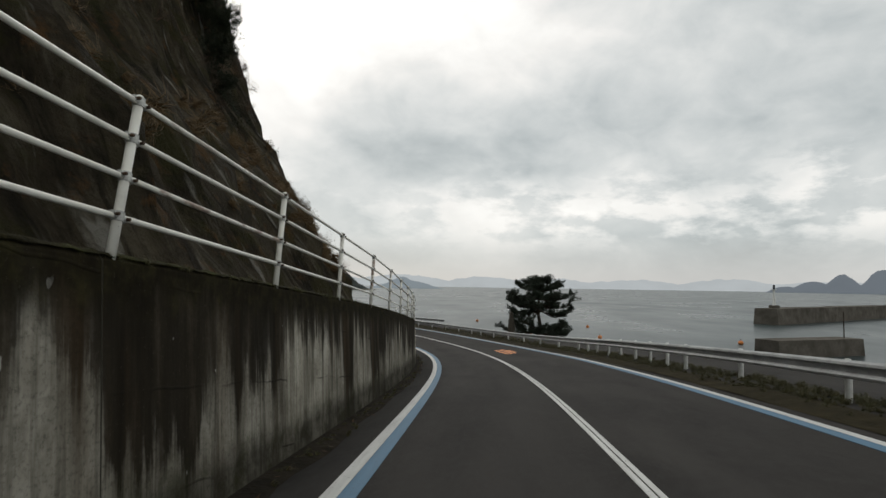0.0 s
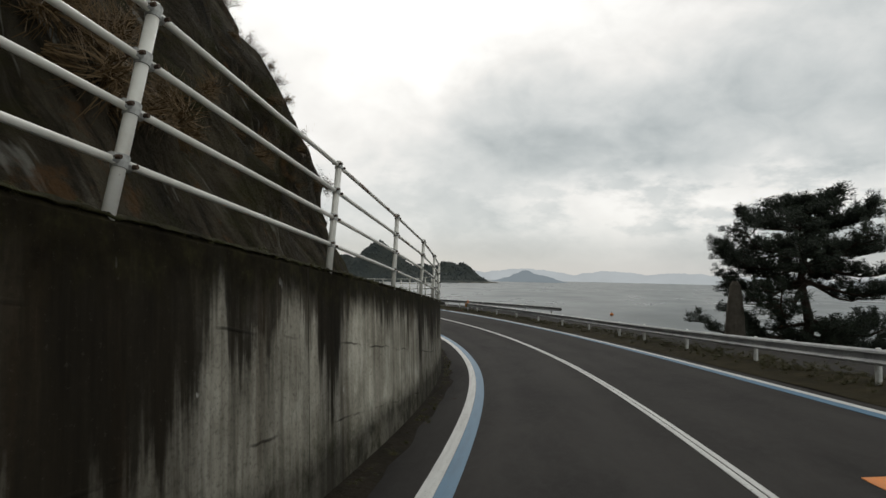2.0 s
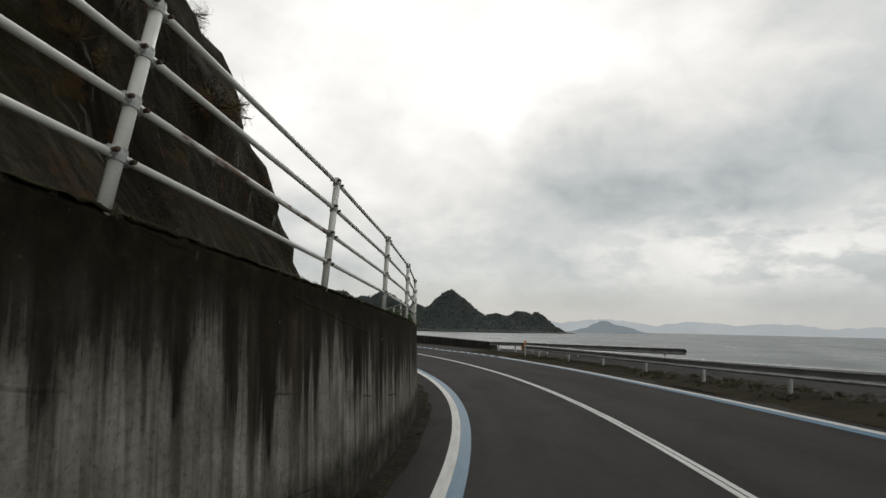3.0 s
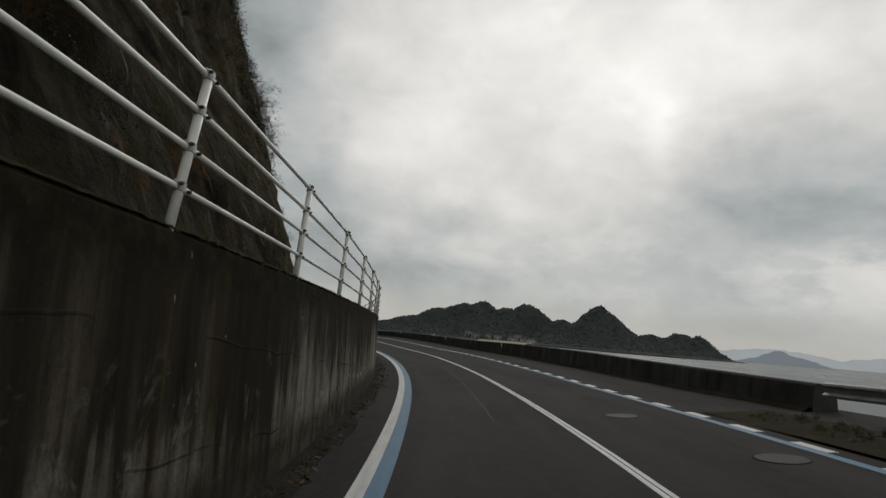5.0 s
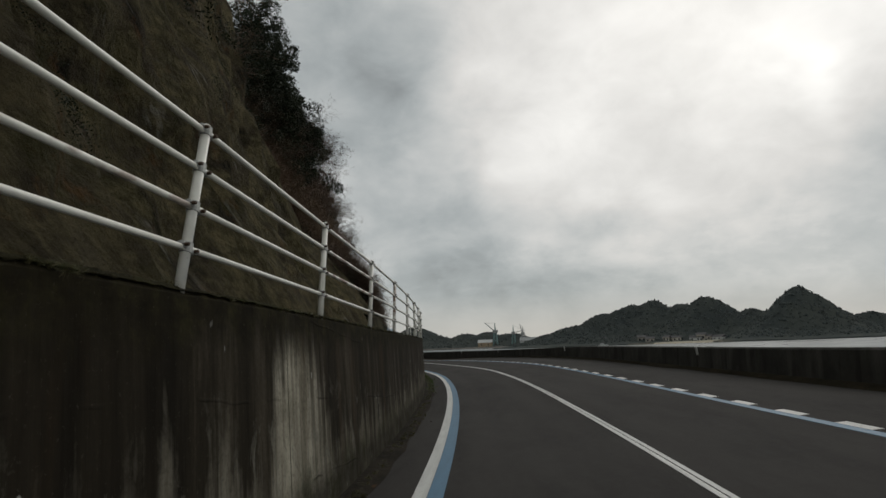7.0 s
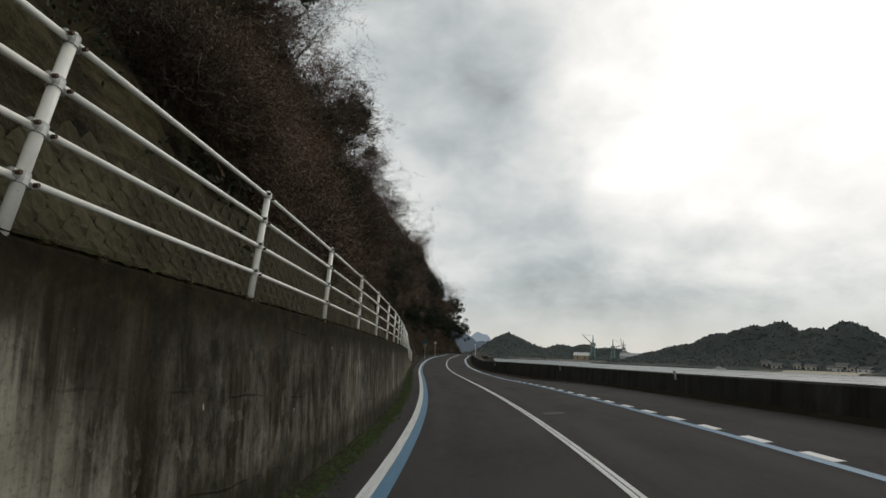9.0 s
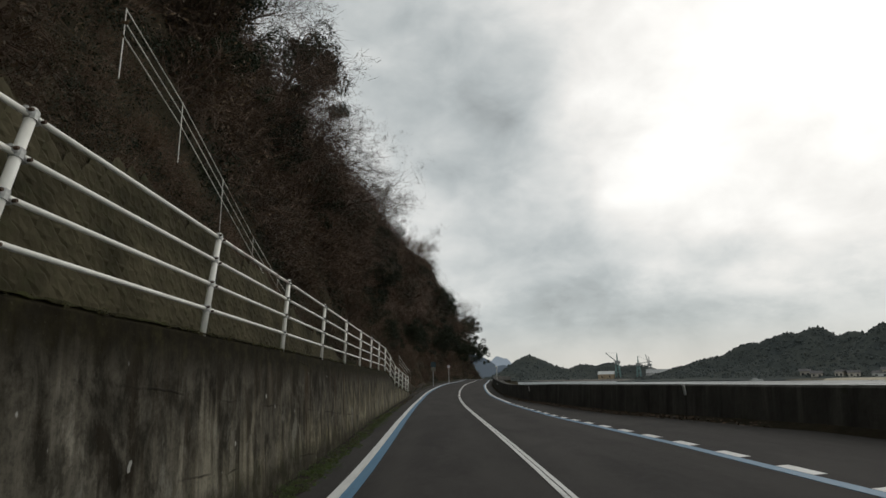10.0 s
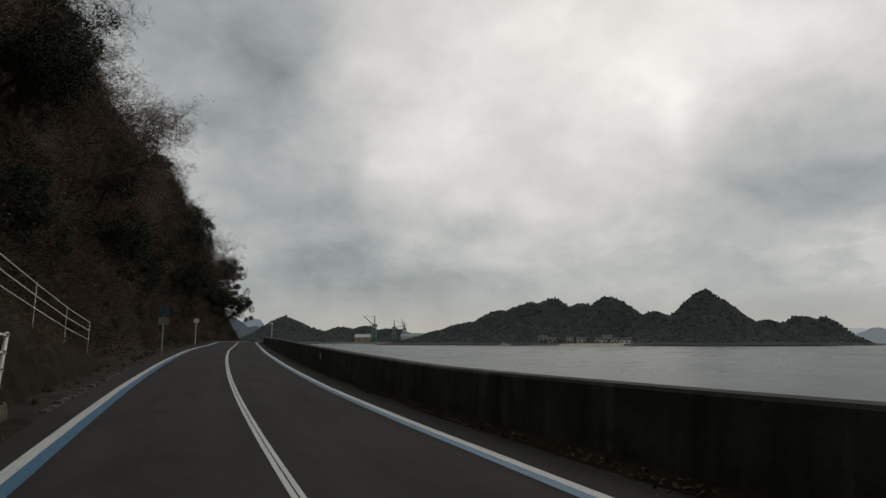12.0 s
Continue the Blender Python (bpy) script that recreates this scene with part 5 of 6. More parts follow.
def build_pine():
    """Broad spreading black pine behind the crash barrier."""
    rnd = random.Random(21)
    base = at(47.2, -7.9, -0.9)
    tree = empty("pine_tree", base)
    bm = bmesh.new()
    pts = [Vector((0, 0, -0.5)), Vector((0.1, 0.05, 1.3)), Vector((-0.12, 0.1, 2.6)), Vector((0.05, 0.0, 3.8)), Vector((0.0, 0.1, 4.85))]
    r = 0.20
    for a, b in zip(pts, pts[1:]):
        tube(bm, a, b, r, r * 0.74, 10)
        r *= 0.74
    part("trunk", bm, BARK, tree)
    fingers = []

    def limb(z, a, l, rise, curl, bushy):
        """One sweeping limb whose tip turns up, carrying side shoots."""
        bm = bmesh.new()
        p = Vector((0, 0, z))
        d = Vector((math.cos(a), math.sin(a), rise)).normalized()
        r = 0.05 + 0.008 * l
        for k in range(6):
            d = (d + Vector((rnd.gauss(0, 0.10), rnd.gauss(0, 0.10), curl * (k - 1.5) * 0.16))).normalized()
            q = p + d * l / 6
            tube(bm, p, q, r, r * 0.78, 6)
            r *= 0.78
            if k > 0:
                for _ in range(bushy if k > 1 else 2):
                    b = a + rnd.choice((-1, 1)) * rnd.uniform(0.4, 1.5)
                    e = Vector((math.cos(b), math.sin(b), rnd.uniform(0.0, 0.5))).normalized() * rnd.uniform(0.3, 0.85)
                    o = p.lerp(q, rnd.random())
                    tube(bm, o, o + e, 0.016, 0.008, 5)
                    for x in (0.35, 0.7, 1.0):
                        fingers.append(o + e * x)
            p = q
        fingers.extend([p, p - d * 0.15, p + Vector((0, 0, 0.12))])
        part("limb", bm, BARK, tree)

    for z, l, rise, curl, bushy, count in ((0.8, 3.1, 0.10, 1.2, 3, 7), (1.35, 2.8, 0.04, 1.2, 3, 4), (2.5, 3.1, 0.0, 1.3, 4, 6), (3.05, 3.1, 0.06, 1.2, 4, 7), (3.6, 2.7, 0.12, 1.0, 5, 7), (4.2, 1.8, 0.25, 0.8, 5, 6), (4.6, 1.0, 0.5, 0.5, 4, 5)):
        for i in range(count):
            limb(z + rnd.uniform(-0.15, 0.15), 2 * math.pi * (i + rnd.uniform(-0.35, 0.35)) / count + z, l * rnd.uniform(0.7, 1.28), rise + rnd.uniform(-0.08, 0.08), curl * rnd.uniform(0.6, 1.2), bushy)
    v, f = [], []
    for c in fingers:       # upright brushes of needles
        top = rnd.uniform(0.10, 0.30)
        for _ in range(58):
            o = c + Vector((rnd.gauss(0, 0.05), rnd.gauss(0, 0.05), rnd.uniform(-0.05, top)))
            d = Vector((rnd.gauss(0, 0.8), rnd.gauss(0, 0.8), rnd.uniform(0.1, 0.9))).normalized() * rnd.uniform(0.09, 0.16)
            w = d.orthogonal().normalized() * 0.013
            k = len(v)
            v += [o - w, o + w, o + d]
            f.append((k, k + 1, k + 2))
    o = new("crown", mesh_of("crown", v, f, NEEDLE))
    o.parent = tree
    return tagged(tree, "broad spreading dark pine tree by the shore", "tree")


build_pine()

# ---- across the water ----


def hill_mesh(name, bumps, step, mat, rough=3.0, floor=-1.0, tree=2.6, canopy=0, size=1.0):
    """Wooded hill: the highest of several rounded bumps, with a lumpy canopy."""
    x0 = min(b[0] - 2.0 * b[3] for b in bumps)
    x1 = max(b[0] + 2.0 * b[3] for b in bumps)
    y0 = min(b[1] - 2.0 * b[3] for b in bumps)
    y1 = max(b[1] + 2.0 * b[3] for b in bumps)
    xs, ys = np.arange(x0, x1, step), np.arange(y0, y1, step)
    hgt = np.zeros((len(xs), len(ys)))
    for bx, by, h, r, *sharp in bumps:
        d = np.hypot(xs[:, None] - bx, ys[None, :] - by) / r
        hgt = np.maximum(hgt, h * np.exp(-d ** (sharp[0] if sharp else 1.7) * 1.1)) + 0.12 * h * np.exp(-d ** 2) * (hgt > 0)
    bm = bmesh.new()
    grid = {}
    for i, x in enumerate(xs):
        for j, y in enumerate(ys):
            h = hgt[i, j]
            if h < 1.0:
                continue
            q = Vector((x * 0.02, y * 0.02, 0))
            h += noise.fractal(q, 0.9, 2.0, 4) * rough * min(1, h / 12)
            h += (noise.noise(Vector((x * 0.16, y * 0.16, 5))) * tree + random.random() * tree * 0.55) * min(1, h / 6)
            jx, jy = random.uniform(-0.3, 0.3) * step, random.uniform(-0.3, 0.3) * step
            grid[i, j] = bm.verts.new((x + jx, y + jy, SEA + floor + h))
    for (i, j), v in list(grid.items()):
        c = [grid.get(k) for k in ((i, j), (i + 1, j), (i + 1, j + 1), (i, j + 1))]
        if all(c):
            bm.faces.new(c)
    edge = [e for e in bm.edges if e.is_boundary]
    ext = bmesh.ops.extrude_edge_only(bm, edges=edge)
    for v in ext["geom"]:
        if isinstance(v, bmesh.types.BMVert):
            v.co.z = SEA - 2
    ob = part(name, bm, mat, smooth=True)
    if not canopy:
        return ob
    # tree crowns: small uneven domes, a few of them pointed
    rnd = random.Random(len(bumps))
    v, f = [], []
    high = np.argwhere(hgt > 3.0)
    for i, j in high[[rnd.randrange(len(high)) for _ in range(canopy)]]:
        x, y = xs[i] + rnd.uniform(-0.5, 0.5) * step, ys[j] + rnd.uniform(-0.5, 0.5) * step
        q = Vector((x * 0.02, y * 0.02, 0))
        z = SEA + floor + hgt[i, j] + noise.fractal(q, 0.9, 2.0, 4) * rough * min(1, hgt[i, j] / 12)
        r = (0.45 + 1.6 * rnd.random() ** 2) * size
        tall = r * rnd.uniform(1.0, 2.6)
        k = len(v)
        for e, (rr, zz) in enumerate(((1.15, -0.25), (1.0, 0.25), (0.6, 0.62))):
            for a in range(6):
                t = math.pi / 3 * (a + 0.5 * e)
                c = r * rr * rnd.uniform(0.75, 1.15)
                v.append((x + c * math.cos(t), y + c * math.sin(t), z + tall * zz * rnd.uniform(0.85, 1.15)))
        v.append((x, y, z + tall * 0.8))
        for e in (0, 6):
            for a in range(6):
                f.append((k + e + a, k + e + (a + 1) % 6, k + e + 6 + (a + 1) % 6, k + e + 6 + a))
        f += [(k + 12 + a, k + 12 + (a + 1) % 6, k + 18) for a in range(6)]
    crowns = new("canopy", mesh_of("canopy", v, f, CANOPY))
    crowns.data.polygons.foreach_set("use_smooth", [True] * len(f))
    crowns.parent = ob
    crowns["kind"] = "stuff"
    return ob


random.seed(7)
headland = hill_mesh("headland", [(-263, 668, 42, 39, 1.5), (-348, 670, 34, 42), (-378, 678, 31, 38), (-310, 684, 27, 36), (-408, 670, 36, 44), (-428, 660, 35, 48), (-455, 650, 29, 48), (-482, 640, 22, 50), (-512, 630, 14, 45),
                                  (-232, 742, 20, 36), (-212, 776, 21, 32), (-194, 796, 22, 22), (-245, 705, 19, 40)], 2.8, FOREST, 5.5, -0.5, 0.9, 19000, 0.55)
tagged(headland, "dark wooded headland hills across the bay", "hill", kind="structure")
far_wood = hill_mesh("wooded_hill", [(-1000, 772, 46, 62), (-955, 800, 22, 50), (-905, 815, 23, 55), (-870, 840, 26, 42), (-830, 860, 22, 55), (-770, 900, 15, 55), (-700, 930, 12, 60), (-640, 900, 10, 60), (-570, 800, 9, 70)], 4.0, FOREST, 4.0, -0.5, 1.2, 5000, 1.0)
tagged(far_wood, "low wooded hills behind the shipyard", "hill", kind="structure")
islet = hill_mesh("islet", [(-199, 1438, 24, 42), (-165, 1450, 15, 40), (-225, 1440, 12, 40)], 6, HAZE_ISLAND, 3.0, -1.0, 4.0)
tagged(islet, "small hazy wooded island", "island", kind="structure")


def ridge(name, mat, az0, az1, dist, peaks, centre, label):
    """A far range: a long ridge with front and back slopes. peaks: (bearing, height, width in degrees)."""
    rows = []
    for a in steps(az0, az1, 0.12):
        h = 1.0
        for b, hh, wd in peaks:
            h = max(h, hh * math.exp(-((a - b) / wd) ** 2))
        h *= 1 + 0.16 * noise.fractal(Vector((a * 0.7, dist * 0.01, 0)), 0.9, 2, 4)
        h += noise.noise(Vector((a * 6, 0, 0))) * 0.02 * h
        h *= min(1, (a - az0) / 0.6, (az1 - a) / 0.6) if az0 < a < az1 else 0
        u = Vector((-math.sin(radians(a)), math.cos(radians(a)), 0))
        c = Vector((centre[0], centre[1], 0))
        rows.append([c + u * (dist - 150) + Vector((0, 0, SEA - 1)), c + u * (dist - 70) + Vector((0, 0, SEA + h * 0.55)), c + u * dist + Vector((0, 0, SEA + h)), c + u * (dist + 200) + Vector((0, 0, SEA - 1))])
    ob = sheet(name, mat, rows)
    return tagged(ob, label, "mountains", kind="structure")


# more glowing land tones; their blue-grey is painted haze
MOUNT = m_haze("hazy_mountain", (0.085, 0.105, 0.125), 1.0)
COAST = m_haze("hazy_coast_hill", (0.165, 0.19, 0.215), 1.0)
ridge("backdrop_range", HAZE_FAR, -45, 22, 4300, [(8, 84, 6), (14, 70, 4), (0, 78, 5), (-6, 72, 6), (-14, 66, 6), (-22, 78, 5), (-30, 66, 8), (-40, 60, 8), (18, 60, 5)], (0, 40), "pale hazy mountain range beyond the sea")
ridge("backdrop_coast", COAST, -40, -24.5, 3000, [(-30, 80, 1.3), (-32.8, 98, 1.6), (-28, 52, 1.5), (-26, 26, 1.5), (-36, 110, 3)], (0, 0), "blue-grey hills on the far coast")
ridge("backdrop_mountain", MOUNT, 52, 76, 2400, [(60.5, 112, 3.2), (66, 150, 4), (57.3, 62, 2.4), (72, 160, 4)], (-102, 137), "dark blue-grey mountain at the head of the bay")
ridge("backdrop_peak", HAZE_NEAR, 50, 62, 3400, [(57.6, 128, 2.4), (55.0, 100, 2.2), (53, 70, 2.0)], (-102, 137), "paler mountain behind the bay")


SHORE = m_simple("brown_shore_stones", (0.075, 0.070, 0.055), (0.15, 0.14, 0.11), 0.3, 0.95, 0.4, 0.2)


def shore_flats(name, line, radius, mat, top, label):
    """A low shelf of land along the foot of the hills."""
    rows = []
    pts = []
    for a, b in zip(line, line[1:]):
        k = max(2, int((Vector(b) - Vector(a)).length / 12))
        pts += [Vector(a).lerp(Vector(b), i / k) for i in range(k)]
    pts.append(Vector(line[-1]))
    for i, p in enumerate(pts):
        t = (pts[min(i + 1, len(pts) - 1)] - pts[max(i - 1, 0)]).normalized()
        u = Vector((t.y, -t.x))
        j = noise.noise(Vector((i * 0.4, 0, 2))) * 6
        rows.append([Vector((*(p + u * r), SEA + z)) for r, z in ((-radius, -1), (-radius + 8 + j, top), (0, top + 0.6), (radius - 16 + j, top), (radius - 9 + j, top * 0.35), (radius + j, -0.6))])
    return tagged(sheet(name, mat, rows), label, "shore", kind="structure")


shore_flats("shore", [(-560, 640), (-480, 600), (-400, 606), (-330, 612), (-262, 616), (-214, 690), (-182, 774), (-172, 802)][::-1], 34, SHORE, 1.2, "brown stony shore along the headland")
shore_flats("beach", [(-352, 605), (-322, 607), (-298, 608)][::-1], 36, SAND, 1.35, "short pale sand beach below the headland")
QUAY = m_simple("grey_quay_concrete", (0.11, 0.10, 0.09), (0.2, 0.19, 0.17), 0.1, 0.95, 0.3, 0.1)
shore_flats("quay", [(-1060, 690), (-930, 730), (-800, 790), (-690, 800), (-600, 730), (-545, 650)][::-1], 36, QUAY, 2.2, "grey quay along the shipyard")

HOUSE_WALL = m_simple("pale_render", (0.28, 0.26, 0.22), (0.46, 0.43, 0.38), 0.3, 0.9, 0.1, 0.02)
ROOF = m_simple("dark_roof_tile", (0.045, 0.045, 0.05), (0.09, 0.085, 0.085), 0.4, 0.8, 0.3, 0.05)
GLASS_FAR = m_simple("dark_window_glass", (0.02, 0.022, 0.025), (0.04, 0.042, 0.045), 1, 0.2, 0.0, 0.01)
TAN = m_simple("tan_shed_cladding", (0.26, 0.20, 0.13), (0.35, 0.28, 0.19), 0.2, 0.8, 0.2, 0.05)
PALE = m_simple("pale_shed_cladding", (0.36, 0.37, 0.36), (0.48, 0.49, 0.48), 0.2, 0.8, 0.2, 0.05)
TEAL = m_simple("faded_teal_crane_paint", (0.13, 0.22, 0.22), (0.22, 0.32, 0.31), 0.4, 0.7, 0.1, 0.05)
GREYP = m_simple("grey_crane_paint", (0.22, 0.23, 0.23), (0.34, 0.35, 0.34), 0.4, 0.7, 0.1, 0.05)


def house(w, d, h, wall_mat, roof_mat, name="house"):
    ob = empty(name)
    bm = bmesh.new()
    block(bm, -w / 2, w / 2, -d / 2, d / 2, -1, h)
    part("wall", bm, wall_mat, ob)
    bm = bmesh.new()
    e = 0.6
    r = [bm.verts.new(v) for v in ((-w / 2 - e, -d / 2 - e, h), (w / 2 + e, -d / 2 - e, h), (w / 2 + e, d / 2 + e, h), (-w / 2 - e, d / 2 + e, h), (-w / 2 - e, 0, h + d * 0.28), (w / 2 + e, 0, h + d * 0.28))]
    for q in ((0, 1, 5, 4), (2, 3, 4, 5), (0, 4, 3), (1, 2, 5), (3, 2, 1, 0)):
        bm.faces.new([r[i] for i in q])
    part("roof", bm, roof_mat, ob)
    for x in (-w / 4, w / 4):
        bm = bmesh.new()
        block(bm, x - 0.8, x + 0.8, -d / 2 - 0.06, -d / 2 + 0.02, h * 0.35, h * 0.75)
        part("window", bm, GLASS_FAR, ob)
    return ob


def build_village():
    rnd = random.Random(3)
    kinds = [house(9, 7, 4.5, HOUSE_WALL, ROOF), house(11, 7, 3.4, PALE, ROOF), house(7, 6, 5.2, HOUSE_WALL, ROOF)]
    line = [(-520, 618), (-478, 602), (-440, 603), (-400, 608), (-365, 611), (-330, 614), (-300, 616)]
    n = 0
    for a, b in zip(line, line[1:]):
        for k in range(4):
            f = (k + rnd.uniform(0.1, 0.8)) / 4
            p = Vector(a).lerp(Vector(b), f)
            m = Matrix.Translation((p.x + rnd.uniform(-4, 4), p.y + rnd.uniform(-9, 1), SEA + 1.5)) @ Matrix.Rotation(rnd.uniform(-0.5, 0.5) + 0.3, 4, "Z") @ Matrix.Scale(rnd.uniform(0.75, 1.1), 4)
            t = kinds[n] if n < 3 else copy_thing(kinds[n % 3], m)
            t.matrix_world = m
            tagged(t, "small pale house with a dark tiled roof by the shore", "house", "shore houses")
            n += 1


build_village()


def build_shipyard():
    for (x, y, w, d, h, mt, lab) in ((-816, 788, 24, 18, 8, TAN, "tan shipyard shed on the quay"), (-748, 836, 44, 20, 9, PALE, "pale grey shipyard shed on the quay"), (-716, 846, 24, 14, 6, PALE, "low pale shed beside the shipyard")):
        o = house(w, d, h, mt, PALE if mt is TAN else GREYP, "shed")
        o.matrix_world = Matrix.Translation((x, y, SEA + 2)) @ Matrix.Rotation(0.7, 4, "Z")
        tagged(o, lab, "shed")

    def crane(x, y, size, mt, jib_turn, jib_rise, label):
        ob = empty("crane", (x, y, SEA + 2), 0.6)
        bm = bmesh.new()
        for sx in (-4, 4):
            for sy in (-4, 4):
                tube(bm, (sx, sy, 0), (sx * 0.45, sy * 0.45, 24), 0.7, 0.55, 6)
        for z in (7, 15):
            for sx, sy, tx, ty in ((-3.4, -3.4, 3.4, -3.4), (3.4, -3.4, 3.4, 3.4), (3.4, 3.4, -3.4, 3.4), (-3.4, 3.4, -3.4, -3.4)):
                tube(bm, (sx, sy, z), (tx, ty, z + 6), 0.35, n=5)
                tube(bm, (sx, sy, z), (tx, ty, z), 0.35, n=5)
        part("tower", bm, mt, ob)
        bm = bmesh.new()
        block(bm, -3.5, 3.5, -3, 5, 24, 29, 0.3)
        part("cab", bm, GREYP, ob)
        bm = bmesh.new()
        tube(bm, (0, 0, 29), (0, 0, 41), 1.3, 0.6, 6)
        part("mast", bm, mt, ob)
        c, s_ = math.cos(jib_turn), math.sin(jib_turn)
        tip = Vector((c * 24, s_ * 24, 27 + jib_rise))
        bm = bmesh.new()
        for o2 in (Vector((-s_, c, 0)) * 0.9, Vector((s_, -c, 0)) * 0.9, Vector((0, 0, 1.3))):
            tube(bm, Vector((c * 2, s_ * 2, 27)) + o2, tip + o2 * 0.3, 0.35, 0.25, 5)
        part("jib", bm, GREYP, ob)
        bm = bmesh.new()
        tube(bm, (0, 0, 41), tip, 0.18, n=5)
        part("stay", bm, GREYP, ob)
        ob.scale = (size, size, size)
        tagged(ob, label, "crane", "shipyard cranes")

    crane(-805, 802, 1.0, TEAL, 2.6, 15, "faded teal shipyard crane with a raised grey jib")
    crane(-780, 821, 0.86, TEAL, 0.4, 4, "shorter teal shipyard crane")
    crane(-766, 830, 0.8, GREYP, 2.0, 20, "grey shipyard crane behind the sheds")


build_shipyard()


def build_boat():
    ob = empty("boat", (-383, 545, SEA), 0.4)
    bm = bmesh.new()
    block(bm, -4.5, 4.5, -1.3, 1.3, -0.3, 1.0, 0.25)
    for v in bm.verts:
        if v.co.x > 3:
            v.co.y *= 0.35
            v.co.z += 0.4
    part("hull", bm, PALE, ob)
    bm = bmesh.new()
    block(bm, -2.5, 0.6, -0.9, 0.9, 0.9, 2.6, 0.15)
    part("cabin", bm, PALE, ob)
    tagged(ob, "small white fishing boat in the bay", "boat")


build_boat()


def build_breakwaters():
    def mole(name, a, b, width, top, label):
        a, b = Vector((*a, 0)), Vector((*b, 0))
        t = (b - a).normalized()
        u = Vector((-t.y, t.x, 0))
        ob = empty(name)
        length = (b - a).length
        k = max(1, int(length / 12))
        for i in range(k):
            p, q = a + t * (length * i / k + (0.0 if i == 0 else 0.06)), a + t * (length * (i + 1) / k)
            bm = bmesh.new()
            lo = [bm.verts.new(v) for v in (p - u * width * 0.6 + Vector((0, 0, SEA - 2)), q - u * width * 0.6 + Vector((0, 0, SEA - 2)), q + u * width * 0.6 + Vector((0, 0, SEA - 2)), p + u * width * 0.6 + Vector((0, 0, SEA - 2)))]
            dz = random.uniform(-0.06, 0.06)
            hi = [bm.verts.new(v) for v in (p - u * width * 0.5 + Vector((0, 0, top + dz)), q - u * width * 0.5 + Vector((0, 0, top + dz)), q + u * width * 0.5 + Vector((0, 0, top + dz)), p + u * width * 0.5 + Vector((0, 0, top + dz)))]
            for f in ((0, 1, 5, 4), (1, 2, 6, 5), (2, 3, 7, 6), (3, 0, 4, 7)):
                bm.faces.new([(lo + hi)[j] for j in f])
            bm.faces.new(hi)
            part("block", bm, BREAK, ob)
        tagged(ob, label, "breakwater")

    mole("breakwater", (58.8, 131), (188, 246), 4.6, SEA + 3.5, "long weathered concrete breakwater in the sea")
    mole("jetty", (41.5, 72.3), (29.5, 66.8), 3.0, SEA + 1.9, "short low concrete jetty below the road")
    ob = empty("harbour_light", (61.8, 133.6, SEA + 3.5))
    bm = bmesh.new()
    block(bm, -0.8, 0.8, -0.8, 0.8, 0, 0.6, 0.05)
    part("base", bm, BREAK, ob)
    bm = bmesh.new()
    tube(bm, (0, 0, 0.6), (0, 0, 4.0), 0.34, 0.24, 10)
    part("tower", bm, WHITE_POST, ob)
    bm = bmesh.new()
    tube(bm, (0, 0, 4.0), (0, 0, 4.12), 0.62, n=12)
    part("gallery", bm, WHITE_POST, ob)
    bm = bmesh.new()
    tube(bm, (0, 0, 4.12), (0, 0, 4.8), 0.22, n=10)
    tube(bm, (0, 0, 4.8), (0, 0, 5.1), 0.28, 0.05, 10)
    part("lantern", bm, GLASS_FAR, ob)
    tagged(ob, "small white harbour light on the breakwater end", "lighthouse")
    bm = bmesh.new()
    tube(bm, (0, 0, 0), (0, 0, 3.0), 0.07, 0.05, 6)
    o = part("pole", bm, BARK)
    o.location = (40.5, 71.8, SEA + 1.9)
    tagged(o, "thin dark pole standing on the jetty", "pole")
    buoy_mat = m_simple("orange_buoy_plastic", (0.62, 0.20, 0.05), (0.75, 0.27, 0.08), 3, 0.5, 0.05, 0.01)
    first = None
    for x, y, r in ((33.1, 82, 1.0), (15.4, 86.6, 0.9), (-2.6, 122.6, 0.8), (17.7, 110.1, 0.8), (6, 92, 0.5)):
        m = Matrix.Translation((x, y, SEA + 0.1)) @ Matrix.Scale(r, 4)
        if first is None:
            first = empty("buoy")
            bm = bmesh.new()
            bmesh.ops.create_uvsphere(bm, u_segments=14, v_segments=9, radius=0.36)
            for v in bm.verts:
                v.co.z = v.co.z * 0.85 + 0.12
            part("float", bm, buoy_mat, first, smooth=True)
            bm = bmesh.new()
            tube(bm, (0, 0, 0.4), (0, 0, 0.62), 0.05, n=8)
            part("eye", bm, BOLT, first)
            first.matrix_world = m
            o = first
        else:
            o = copy_thing(first, m)
        o.matrix_world = m
        tagged(o, "round orange mooring buoy afloat", "buoy", "buoys")


build_breakwaters()

# ---- small things beside the road ----


def road_frame(s, n, z=0.0, bank=True):
    return Matrix.Translation(at(s, n, z, bank)) @ Matrix.Rotation(heading(s), 4, "Z")


def build_monument():
    bm = bmesh.new()
    rings = []
    for z, w, d in ((-0.3, 0.33, 0.26), (0.5, 0.31, 0.24), (1.3, 0.26, 0.20), (1.9, 0.20, 0.16), (2.2, 0.16, 0.13), (2.33, 0.08, 0.07)):
        rings.append([bm.verts.new((w * math.cos(a) * (1 + 0.08 * math.sin(3 * a + z)), d * math.sin(a), z)) for a in [2 * math.pi * i / 10 for i in range(10)]])
    for a, b in zip(rings, rings[1:]):
        for i in range(10):
            bm.faces.new((a[i], a[(i + 1) % 10], b[(i + 1) % 10], b[i]))
    bm.faces.new(rings[-1])
    o = part("standing_stone", bm, STONE)
    o.matrix_world = road_frame(46.2, -5.15, -0.45)
    tagged(o, "tall rough standing stone beside the pine", "stone")


